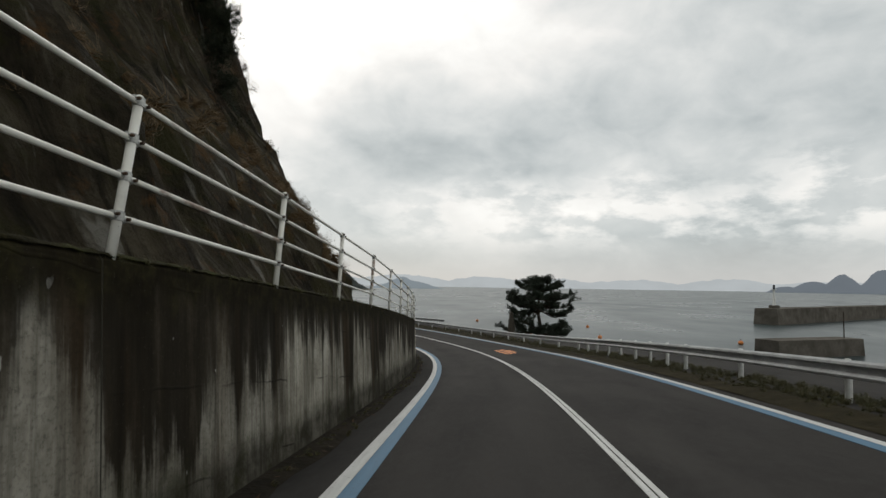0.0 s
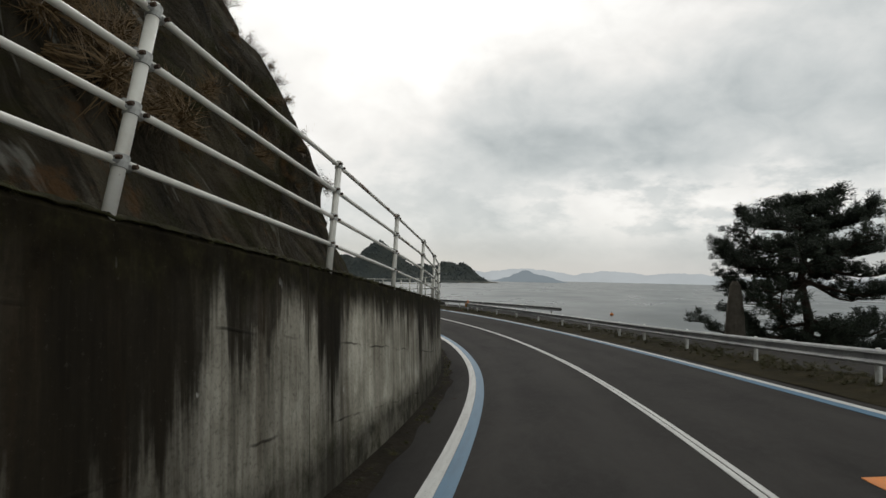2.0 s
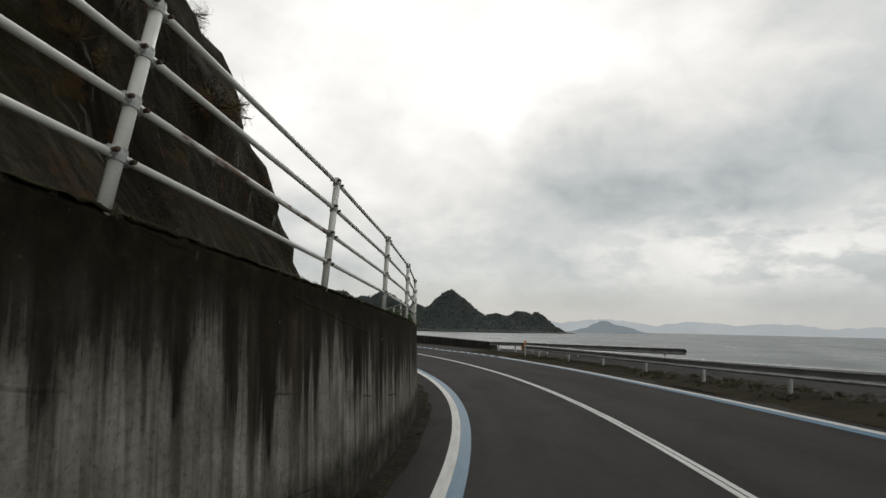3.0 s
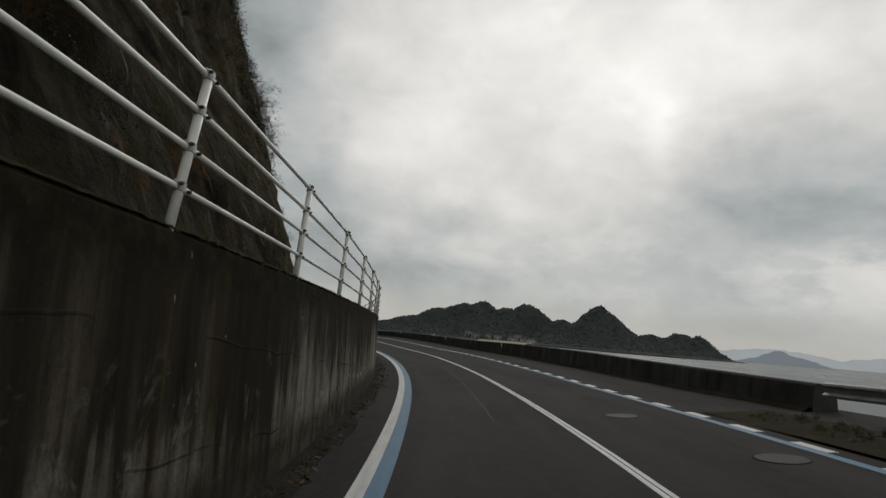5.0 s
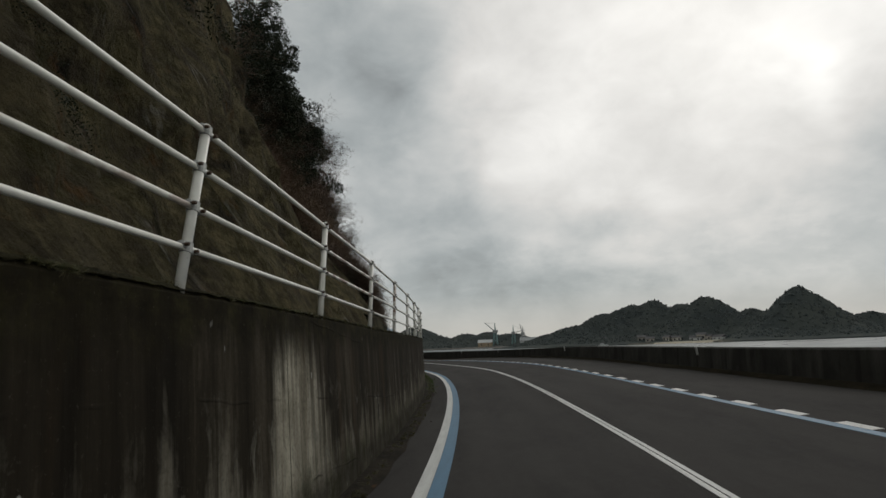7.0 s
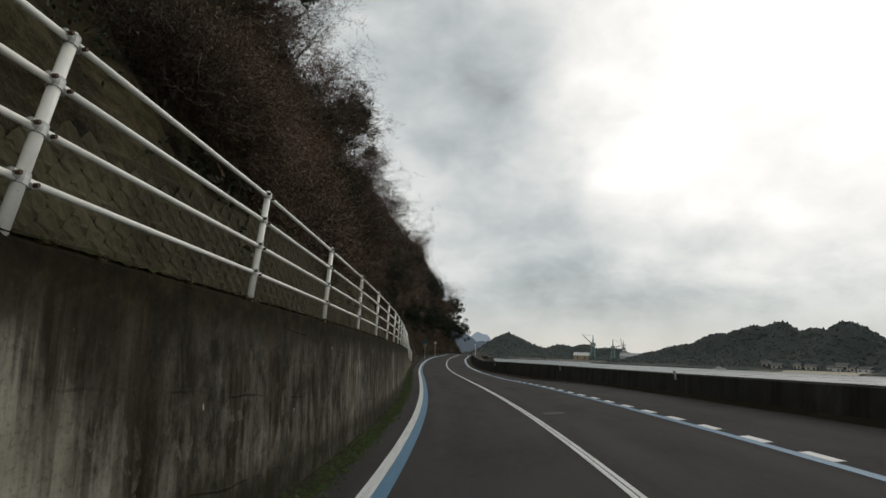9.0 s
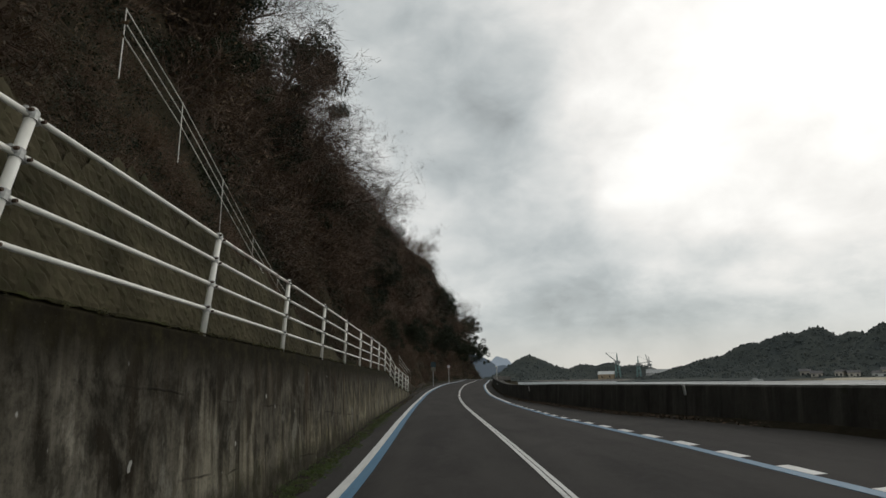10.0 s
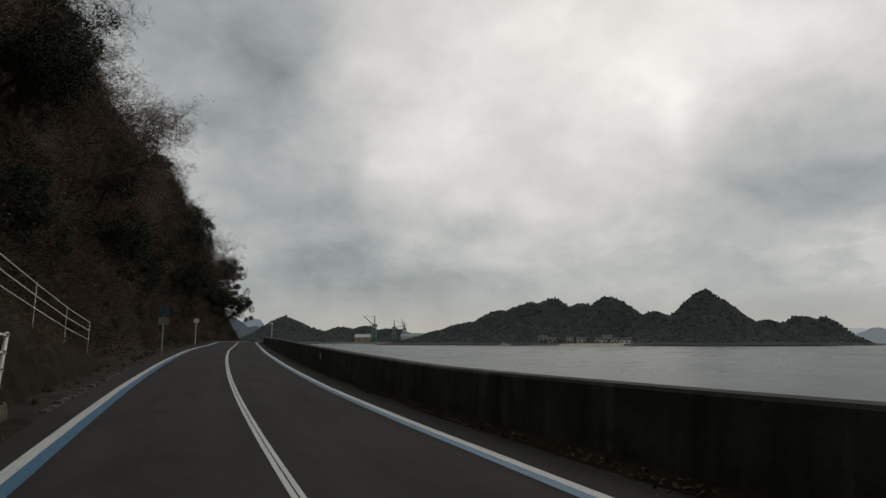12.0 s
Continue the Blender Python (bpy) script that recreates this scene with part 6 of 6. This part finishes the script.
build_monument()


def build_mark():
    """Orange painted warning characters, seen only as bars."""
    mark = empty("road_mark")
    for n0, n1, s0, s1 in ((-0.85, -0.98, 29.0, 33.2), (-1.09, -1.19, 29.0, 33.2), (-0.90, -1.16, 28.75, 29.05), (-0.86, -1.20, 33.0, 33.3), (-1.26, -1.37, 28.9, 33.4), (-1.44, -1.53, 29.8, 32.2), (-1.37, -1.53, 32.0, 32.35)):
        strip("bar", ORANGE, s0, s1, min(n0, n1), max(n0, n1), 0.006, mark, 0.5)
    tagged(mark, "worn orange painted warning mark on the lane", "road marking")


build_mark()


def build_manholes():
    iron = m_simple("worn_iron_lid", (0.036, 0.034, 0.031), (0.052, 0.049, 0.045), 9, 0.75, 0.4, 0.006, 0.2)
    first = None
    for s, n in ((80.6, -1.78), (84.3, -1.20), (156.6, -0.57)):
        m = road_frame(s, n, 0.004)
        m = m @ Matrix.Rotation(math.atan(float(np.interp(s, S, RB))), 4, "Y")
        if first is None:
            first = empty("manhole_cover")
            bm = bmesh.new()
            tube(bm, (0, 0, -0.02), (0, 0, 0.006), 0.275, n=36)
            part("lid", bm, iron, first)
            bm = bmesh.new()
            for i in range(28):
                a, b = 2 * math.pi * i / 28, 2 * math.pi * (i + 1) / 28
                bm.faces.new([bm.verts.new((r * math.cos(t), r * math.sin(t), 0.003)) for r, t in ((0.275, a), (0.295, a), (0.295, b), (0.275, b))])
            bmesh.ops.remove_doubles(bm, verts=bm.verts, dist=0.001)
            part("ring", bm, m_simple("rusted_iron_ring", (0.014, 0.013, 0.012), (0.030, 0.027, 0.024), 20, 0.9, 0.3, 0.004), first)
            o = first
        else:
            o = copy_thing(first, m)
        o.matrix_world = m
        tagged(o, "round cast iron manhole cover set in the asphalt", "manhole cover", "manhole covers")


build_manholes()


def build_reflectors():
    white = m_simple("dirty_white_reflector", (0.42, 0.42, 0.40), (0.60, 0.60, 0.57), 12, 0.4, 0.05, 0.003)
    first = None
    for s, z in ((110.8, 0.97), (126.0, 1.0), (142.5, 1.0), (160.0, 1.04), (175.7, 0.95), (194.7, 0.74), (217.5, 0.52)):
        f = seawall_foot(s)
        m = road_frame(s, f - 0.055, z, False) @ Matrix.Rotation(radians(-8), 4, "Y")
        if first is None:
            first = empty("reflector")
            bm = bmesh.new()
            block(bm, -0.012, 0.02, -0.05, 0.05, -0.16, 0.10)
            part("plate", bm, white, first)
            bm = bmesh.new()
            block(bm, 0.02, 0.05, -0.02, 0.02, -0.10, 0.04)
            part("bracket", bm, BOLT, first)
            o = first
        else:
            o = copy_thing(first, m)
        o.matrix_world = m
        tagged(o, "small white reflector plate fixed to the sea wall", "reflector", "sea wall reflectors")


build_reflectors()


def build_signs():
    blue = m_simple("faded_blue_sign", (0.014, 0.032, 0.040), (0.026, 0.050, 0.060), 4, 0.5, 0.05, 0.003)
    cream = m_simple("dirty_cream_sign", (0.13, 0.125, 0.095), (0.20, 0.19, 0.15), 4, 0.5, 0.05, 0.003)
    red = m_simple("faded_red_sign", (0.22, 0.12, 0.11), (0.30, 0.19, 0.17), 4, 0.5, 0.05, 0.003)
    pale = m_simple("pale_sign_face", (0.55, 0.56, 0.57), (0.68, 0.69, 0.70), 4, 0.5, 0.05, 0.003)
    ob = empty("road_sign")
    bm = bmesh.new()
    tube(bm, (0, 0, -0.2), (0, 0, 2.6), 0.038, n=10)
    part("pole", bm, STEEL, ob)
    bm = bmesh.new()
    block(bm, -0.29, 0.29, -0.06, -0.04, 2.05, 2.62, 0.015)
    part("board", bm, blue, ob, "faded dark blue board")
    bm = bmesh.new()
    block(bm, -0.27, 0.27, -0.06, -0.04, 1.62, 2.00, 0.015)
    part("plate", bm, cream, ob, "dirty cream plate")
    ob.matrix_world = road_frame(228.5, 3.35, 0.05) @ Matrix.Rotation(0.25, 4, "Z")
    tagged(ob, "roadside sign with blue and cream boards on a pole", "sign")
    ob = empty("round_sign")
    bm = bmesh.new()
    tube(bm, (0, 0, -0.2), (0, 0, 2.5), 0.038, n=10)
    part("pole", bm, WHITE_POST, ob)
    bm = bmesh.new()
    tube(bm, (0, -0.06, 2.35), (0, -0.04, 2.35), 0.31, n=24)
    part("disc", bm, red, ob, "faded red rim disc")
    bm = bmesh.new()
    tube(bm, (0, -0.068, 2.35), (0, -0.062, 2.35), 0.21, n=24)
    part("face", bm, pale, ob, "pale sign face")
    ob.matrix_world = road_frame(256, 3.6, 0.05)
    tagged(ob, "round red and white road sign on a white pole", "sign")
    ob = empty("lamp_post", (-171.9, 182.8, -3.6))
    bm = bmesh.new()
    tube(bm, (0, 0, -2), (0, 0, 3.2), 0.09, 0.06, 10)
    part("pole", bm, WHITE_POST, ob)
    bm = bmesh.new()
    block(bm, -0.10, 0.10, -0.32, 0.12, 3.15, 3.32, 0.04)
    part("head", bm, WHITE_POST, ob)
    tagged(ob, "white post with a lamp head beyond the sea wall", "lamp post")
    ob = empty("delineator")
    bm = bmesh.new()
    tube(bm, (0, 0, -0.2), (0, 0, 0.62), 0.028, n=10)
    part("pole", bm, WHITE_POST, ob)
    bm = bmesh.new()
    block(bm, -0.075, 0.075, -0.035, 0.035, 0.58, 0.86, 0.03)
    part("head", bm, m_simple("faded_orange_plastic", (0.55, 0.24, 0.13), (0.68, 0.36, 0.22), 6, 0.5, 0.05, 0.003), ob, "faded orange head")
    ob.matrix_world = road_frame(75.2, -3.42, 0.0)
    tagged(ob, "white post with a faded orange reflector head", "delineator post")
    bm = bmesh.new()
    block(bm, -0.35, 0.25, -0.12, 0.10, 0.02, 0.06, 0.01)
    for v in bm.verts:
        v.co.z += 0.05 * v.co.x
    o = part("broken_board", bm, m_simple("rust_red_wood", (0.09, 0.035, 0.02), (0.16, 0.07, 0.045), 8, 0.9, 0.4, 0.01))
    o.matrix_world = road_frame(75.9, -3.05, 0.02)
    tagged(o, "broken rust-red board lying on the roadside", "debris")


build_signs()


def build_stair_rail(points, label):
    """A sloping pipe handrail: posts down a stair on the hillside."""
    rail = empty("stair_rail")
    for p in points:
        bm = bmesh.new()
        tube(bm, (0, 0, -0.5), (0, 0, 1.03), 0.012, n=8)
        o = part("post", bm, PIPE, rail)
        o.location = p
    for a, b in zip(points, points[1:]):
        for h in (1.0, 0.72, 0.42):
            bm = bmesh.new()
            tube(bm, a + Vector((0, 0, h)), b + Vector((0, 0, h)), 0.0125, n=8)
            part("rail", bm, PIPE, rail)
    return tagged(rail, label, "handrail")


build_stair_rail([at(s, n, z, False) for s, n, z in ((187.5, 7.0, 2.35), (184.5, 7.1, 3.1), (181.5, 7.2, 3.95), (178.7, 7.3, 4.85), (176.0, 7.4, 5.85), (173.2, 7.45, 6.8), (170.5, 7.5, 7.5))], "long white pipe handrail climbing the hillside stair")
build_stair_rail([at(s, n, z, False) for s, n, z in ((216.5, 4.6, 0.75), (213.0, 4.6, 1.15), (209.6, 4.6, 1.6), (206.6, 4.6, 2.0))], "pale pipe handrail on a stair above the road")


EARTH = m_simple("bare_brown_earth", (0.012, 0.010, 0.006), (0.032, 0.025, 0.015), 1.8, 0.95, 0.7, 0.06, spec=0.08, third=(0.030, 0.034, 0.012))


def build_paths():
    """Sloping earth paths that the handrails follow."""
    for pts, w, label in ((((218.5, 0.3), (216.5, 0.72), (213.0, 1.13), (209.6, 1.58), (206.6, 1.98), (203.5, 2.1), (199.5, 2.1), (195.5, 2.0), (191.0, 1.9)), (4.5, 7.0), "earth bank beside the shoulder"),):
        rows = []
        for s, z in pts:
            low = wall_top(s) - 0.08 if s < WALL_END else 0.0
            rows.append([at(s, w[0] - 0.5, low, False), at(s, w[0] - 0.2, low + 0.6 * (z - low), False), at(s, w[0] + 0.1, z, False), at(s, (w[0] + w[1]) / 2, z + 0.04, False), at(s, w[1], z + 0.3, False)])
        tagged(sheet("earth_path", EARTH, rows), label, "path", kind="structure")


build_paths()


def build_rubble():
    """Pale stones at the foot of the wall and along the shore."""
    rnd = random.Random(9)
    pale = m_simple("pale_broken_concrete", (0.26, 0.25, 0.23), (0.42, 0.41, 0.38), 5, 0.9, 0.5, 0.02)
    meshes = []
    for i in range(5):
        bm = bmesh.new()
        bmesh.ops.create_icosphere(bm, subdivisions=1, radius=0.5)
        for v in bm.verts:
            v.co *= rnd.uniform(0.7, 1.2)
            v.co.z *= 0.7
        me = bpy.data.meshes.new("rubble_stone")
        bm.to_mesh(me)
        bm.free()
        meshes.append(me)
    dark = []
    for me in meshes:
        d = me.copy()
        d.materials.append(STONE)
        dark.append(d)
        me.materials.append(pale)
    for i in range(16):
        o = new("rubble_stone", meshes[i % 5])
        k = rnd.uniform(0.10, 0.24)
        o.matrix_world = road_frame(rnd.uniform(74.0, 77.5), 3.40 - rnd.uniform(0, 0.12), k * 0.25) @ Matrix.Rotation(rnd.uniform(0, 6), 4, "Z") @ Matrix.Scale(k, 4)
        tagged(o, "pale broken concrete lump at the wall foot", "stone", "rubble at the wall")
    for i in range(110):
        s, n = rnd.uniform(-6, 70), -rnd.uniform(5.5, 12)
        k = rnd.uniform(0.3, 1.3)
        p = at(s, n, float(np.interp(-n, [4.7, 6.5, 8.5, 11, 16], [-0.12, -1.1, -2.3, -4.0, -6.5])) + 0.1)
        if p.z < SEA - 0.4:
            continue
        o = new("shore_rock", dark[i % 5])
        o.matrix_world = Matrix.Translation(p) @ Matrix.Rotation(rnd.uniform(0, 6), 4, "Z") @ Matrix.Scale(k, 4)
        tagged(o, "dark weathered rock on the shore", "rock", "shore rocks")


build_rubble()


def build_kerb():
    """Broken concrete kerb between the road and the path, half sunk, some blocks missing."""
    rnd = random.Random(41)
    grey = m_simple("weathered_kerb_concrete", (0.060, 0.055, 0.045), (0.13, 0.12, 0.10), 4, 0.95, 0.5, 0.02, third=(0.030, 0.030, 0.014))
    s = 205.6
    while s < 226:
        length = rnd.uniform(0.5, 0.62)
        if rnd.random() < 0.72:
            bm = bmesh.new()
            block(bm, -0.07, 0.07, 0, length, -0.12, 0.06, 0.018)
            for v in bm.verts:
                v.co += Vector((rnd.gauss(0, 0.005), rnd.gauss(0, 0.006), rnd.gauss(0, 0.006)))
            o = part("kerb_block", bm, grey)
            o.matrix_world = road_frame(s, 3.40, rnd.uniform(-0.025, 0.015)) @ Matrix.Rotation(rnd.gauss(0, 0.03), 4, "Z") @ Matrix.Rotation(rnd.gauss(0, 0.03), 4, "Y")
            tagged(o, "worn concrete kerb block sunk beside the road", "kerb block", "broken kerb")
        s += length + rnd.uniform(0.01, 0.06)


build_kerb()


def build_plaster():
    """Pale flakes of render left on the foot of the wall, and a tar seam along the lane."""
    rnd = random.Random(17)
    wall = bpy.data.objects["wall_retaining"]
    pale = m_simple("pale_render_flake", (0.16, 0.155, 0.135), (0.30, 0.29, 0.255), 6, 0.9, 0.5, 0.02, third=(0.05, 0.046, 0.036))
    for s, z, w, h in ((85.84, 0.27, 0.13, 0.10), (86.6, 0.25, 0.16, 0.05), (87.3, 0.23, 0.20, 0.06), (87.85, 0.26, 0.08, 0.10), (88.54, 0.26, 0.08, 0.07), (89.2, 0.24, 0.07, 0.05), (90.9, 0.24, 0.25, 0.07), (85.15, 0.33, 0.12, 0.04), (84.6, 0.32, 0.14, 0.035), (83.4, 0.30, 0.10, 0.04), (82.2, 0.28, 0.16, 0.05)):
        bm = bmesh.new()
        ring = []
        for i in range(11):
            a = 2 * math.pi * i / 11
            r = rnd.uniform(0.45, 1.15)
            ring.append((w * r * math.cos(a), h * r * math.sin(a)))
        lean = 0.10 / 2.25
        front = [bm.verts.new(at(s + u, WALL_N - 0.007 + lean * (z + v + 0.6), z + v, False)) for u, v in ring]
        back = [bm.verts.new(at(s + u * 1.04, WALL_N + 0.012 + lean * (z + v * 1.04 + 0.6), z + v * 1.04, False)) for u, v in ring]
        bm.faces.new(front)
        for i in range(11):
            bm.faces.new((front[i], back[i], back[(i + 1) % 11], front[(i + 1) % 11]))
        bmesh.ops.recalc_face_normals(bm, faces=bm.faces)
        part("render_flake", bm, pale, wall, "pale flaking render")
    seam = m_simple("grey_tar_seam", (0.055, 0.053, 0.050), (0.085, 0.082, 0.078), 9, 0.8, 0.3, 0.01)
    rows = []
    for s in steps(84, 102, 0.3):
        n = float(np.interp(s, [84, 94, 103], [1.05, 0.93, 0.76])) + 0.02 * noise.noise(Vector((s * 0.8, 0, 0)))
        w = 0.010 + 0.008 * noise.noise(Vector((s * 3, 1, 0)))
        rows.append([at(s, n - w, 0.003), at(s, n + w, 0.003)])
    sheet("seam", seam, rows, bpy.data.objects["road"], None, False, "thin grey seam in the lane")


build_plaster()


def build_litter():
    rnd = random.Random(31)
    v, f = [], []
    for i in range(3600):
        s = rnd.gauss(94, 6) if rnd.random() < 0.6 else rnd.uniform(0, 200)
        p = at(s, 3.50 - abs(rnd.gauss(0, 0.14)), 0.012 + rnd.random() * 0.03)
        if i > 1500:
            s = rnd.triangular(170, 206, 184)
            p = at(s, seawall_foot(s) + 0.05 + abs(rnd.gauss(0, 0.22)), 0.012 + rnd.random() * 0.06)
        a = rnd.uniform(0, 6.3)
        x, y = Vector((math.cos(a), math.sin(a), rnd.gauss(0, 0.3))) * rnd.uniform(0.03, 0.07), Vector((-math.sin(a), math.cos(a), rnd.gauss(0, 0.3))) * 0.02
        k = len(v)
        v += [p - x, p + y, p + x, p - y]
        f.append((k, k + 1, k + 2, k + 3))
    o = new("leaf_litter", mesh_of("leaf_litter", v, f, m_leaf("dead_leaf_litter", (0.040, 0.024, 0.013), (0.095, 0.055, 0.030))))
    tagged(o, "dead brown leaves drifted along the wall foot", "leaves", kind="stuff")
    ss = steps(-10, WALL_END, 0.5)
    rows = []
    for s in ss:
        w = 0.30 + 0.15 * noise.noise(Vector((s * 0.5, 0, 0))) + 0.06 * noise.noise(Vector((s * 2.1, 3, 0)))
        rows.append([at(s, WALL_N - max(0.05, w), 0.004), at(s, WALL_N - max(0.03, w * 0.7), 0.03), at(s, WALL_N - 0.03, 0.055), at(s, WALL_N + 0.05, 0.06)])
    foot = []
    for s in steps(SEAWALL_START, 320, 0.6):
        w = 0.14 + 0.16 * noise.noise(Vector((s * 0.4, 4, 0))) + 0.25 * float(np.interp(s, [165, 182, 195, 210], [0, 1, 1, 0]))
        f = seawall_foot(s)
        foot.append([at(s, f + max(0.04, w), 0.004), at(s, f + max(0.03, w * 0.6), 0.03), at(s, f + 0.02, 0.07), at(s, f - 0.08, 0.08)])
    tagged(sheet("gutter", EARTH, foot), "dirt and moss gathered along the sea wall foot", "gutter", kind="structure")
    tagged(sheet("gutter", SOIL, rows), "strip of dark mossy earth along the wall foot", "gutter", kind="structure")


build_litter()


def build_masonry():
    """Wedge-stone wall behind the walkway: domed stones laid on their corners."""
    wall = empty("wall_masonry")
    mat = m_simple("grey_wedge_stone", (0.022, 0.0195, 0.0110), (0.074, 0.064, 0.039), 0.9, 0.95, 0.6, 0.03, third=(0.035, 0.04, 0.018))
    def crest(s):
        return float(np.interp(s, [143, 155, 163, 168, 173, 177, 182, 187, 188.5], [1.6, 2.3, 2.5, 2.5, 2.2, 1.3, 0.7, 0.35, 0.2])) + 0.2 * noise.noise(Vector((s * 0.7, 0, 3)))

    ss = steps(140.6, 188.5, 0.8)
    rows = [[at(s, cliff_foot(s) - 0.12 + 0.19 * h, wall_top(min(s, 186)) - 0.2 + h * 1.0, False) for h in (0, 0.35 * crest(s), 0.7 * crest(s), crest(s))] for s in ss]
    o = sheet("mortar", HILL, rows, wall)
    rows = [[at(s, cliff_foot(s) - 0.12 + 0.19 * crest(s), wall_top(min(s, 186)) - 0.22 + crest(s), False), at(s, cliff_foot(s) + 0.5 + 0.19 * crest(s), wall_top(min(s, 186)) + 0.1 + crest(s), False), at(s, cliff_foot(s) + 3.2 + 0.3 * crest(s), wall_top(min(s, 186)) + 1.3 + crest(s), False)] for s in ss]
    tagged(sheet("earth_ledge", HILL, rows), "mossy earth ledge above the masonry", "ledge", kind="structure")
    rnd = random.Random(77)
    base = []
    for i in range(4):
        bm = bmesh.new()
        r = 0.188
        rim = [bm.verts.new((0, r * c * rnd.uniform(0.9, 1.02), r * d * rnd.uniform(0.9, 1.02))) for c, d in ((1, 0), (0.62, 0.55), (0, 1), (-0.62, 0.55), (-1, 0), (-0.62, -0.55), (0, -1), (0.62, -0.55))]
        top = [bm.verts.new((0.022 * rnd.uniform(0.2, 1.4), v.co.y * 0.62, v.co.z * 0.62)) for v in rim]
        for k in range(8):
            bm.faces.new((rim[k], rim[(k + 1) % 8], top[(k + 1) % 8], top[k]))
        bm.faces.new(top)
        me = bpy.data.meshes.new("stone")
        bm.to_mesh(me)
        bm.free()
        me.materials.append(mat)
        base.append(me)
    lean = Matrix.Rotation(-math.atan(0.19), 4, "Y")
    count = 0
    jv, jf = [], []
    row = 0
    h = 0.15
    while h < 6.5:
        s = 143.3 + (0.172 if row % 2 else 0)
        while s < 188.3:
            m = Matrix.Translation(at(s, cliff_foot(s) - 0.15 + 0.19 * h, wall_top(min(s, 186)) - 0.2 + h, False)) @ Matrix.Rotation(heading(s), 4, "Z") @ lean @ Matrix.Rotation(rnd.gauss(0, 0.06), 4, "X")
            if h > crest(s) - 0.1 + 0.12 * math.sin(s * 2.3):
                s += 0.345
                continue
            me = base[rnd.randrange(4)]
            if 151 < s < 160 and h < 2.1 and count < 300:
                o = new("stone", me)
                o.parent, o.matrix_world = wall, m
                count += 1
            else:
                k = len(jv)
                jv += [m @ v.co for v in me.vertices]
                jf += [tuple(k + i for i in p.vertices) for p in me.polygons]
            s += 0.345
        h += 0.176
        row += 1
    o = new("stones", mesh_of("stones", jv, jf, mat))
    o.parent = wall
    o["kind"] = "stuff"
    tagged(wall, "old wedge-stone retaining wall, grey and mossy", "masonry wall", kind="structure")


build_masonry()
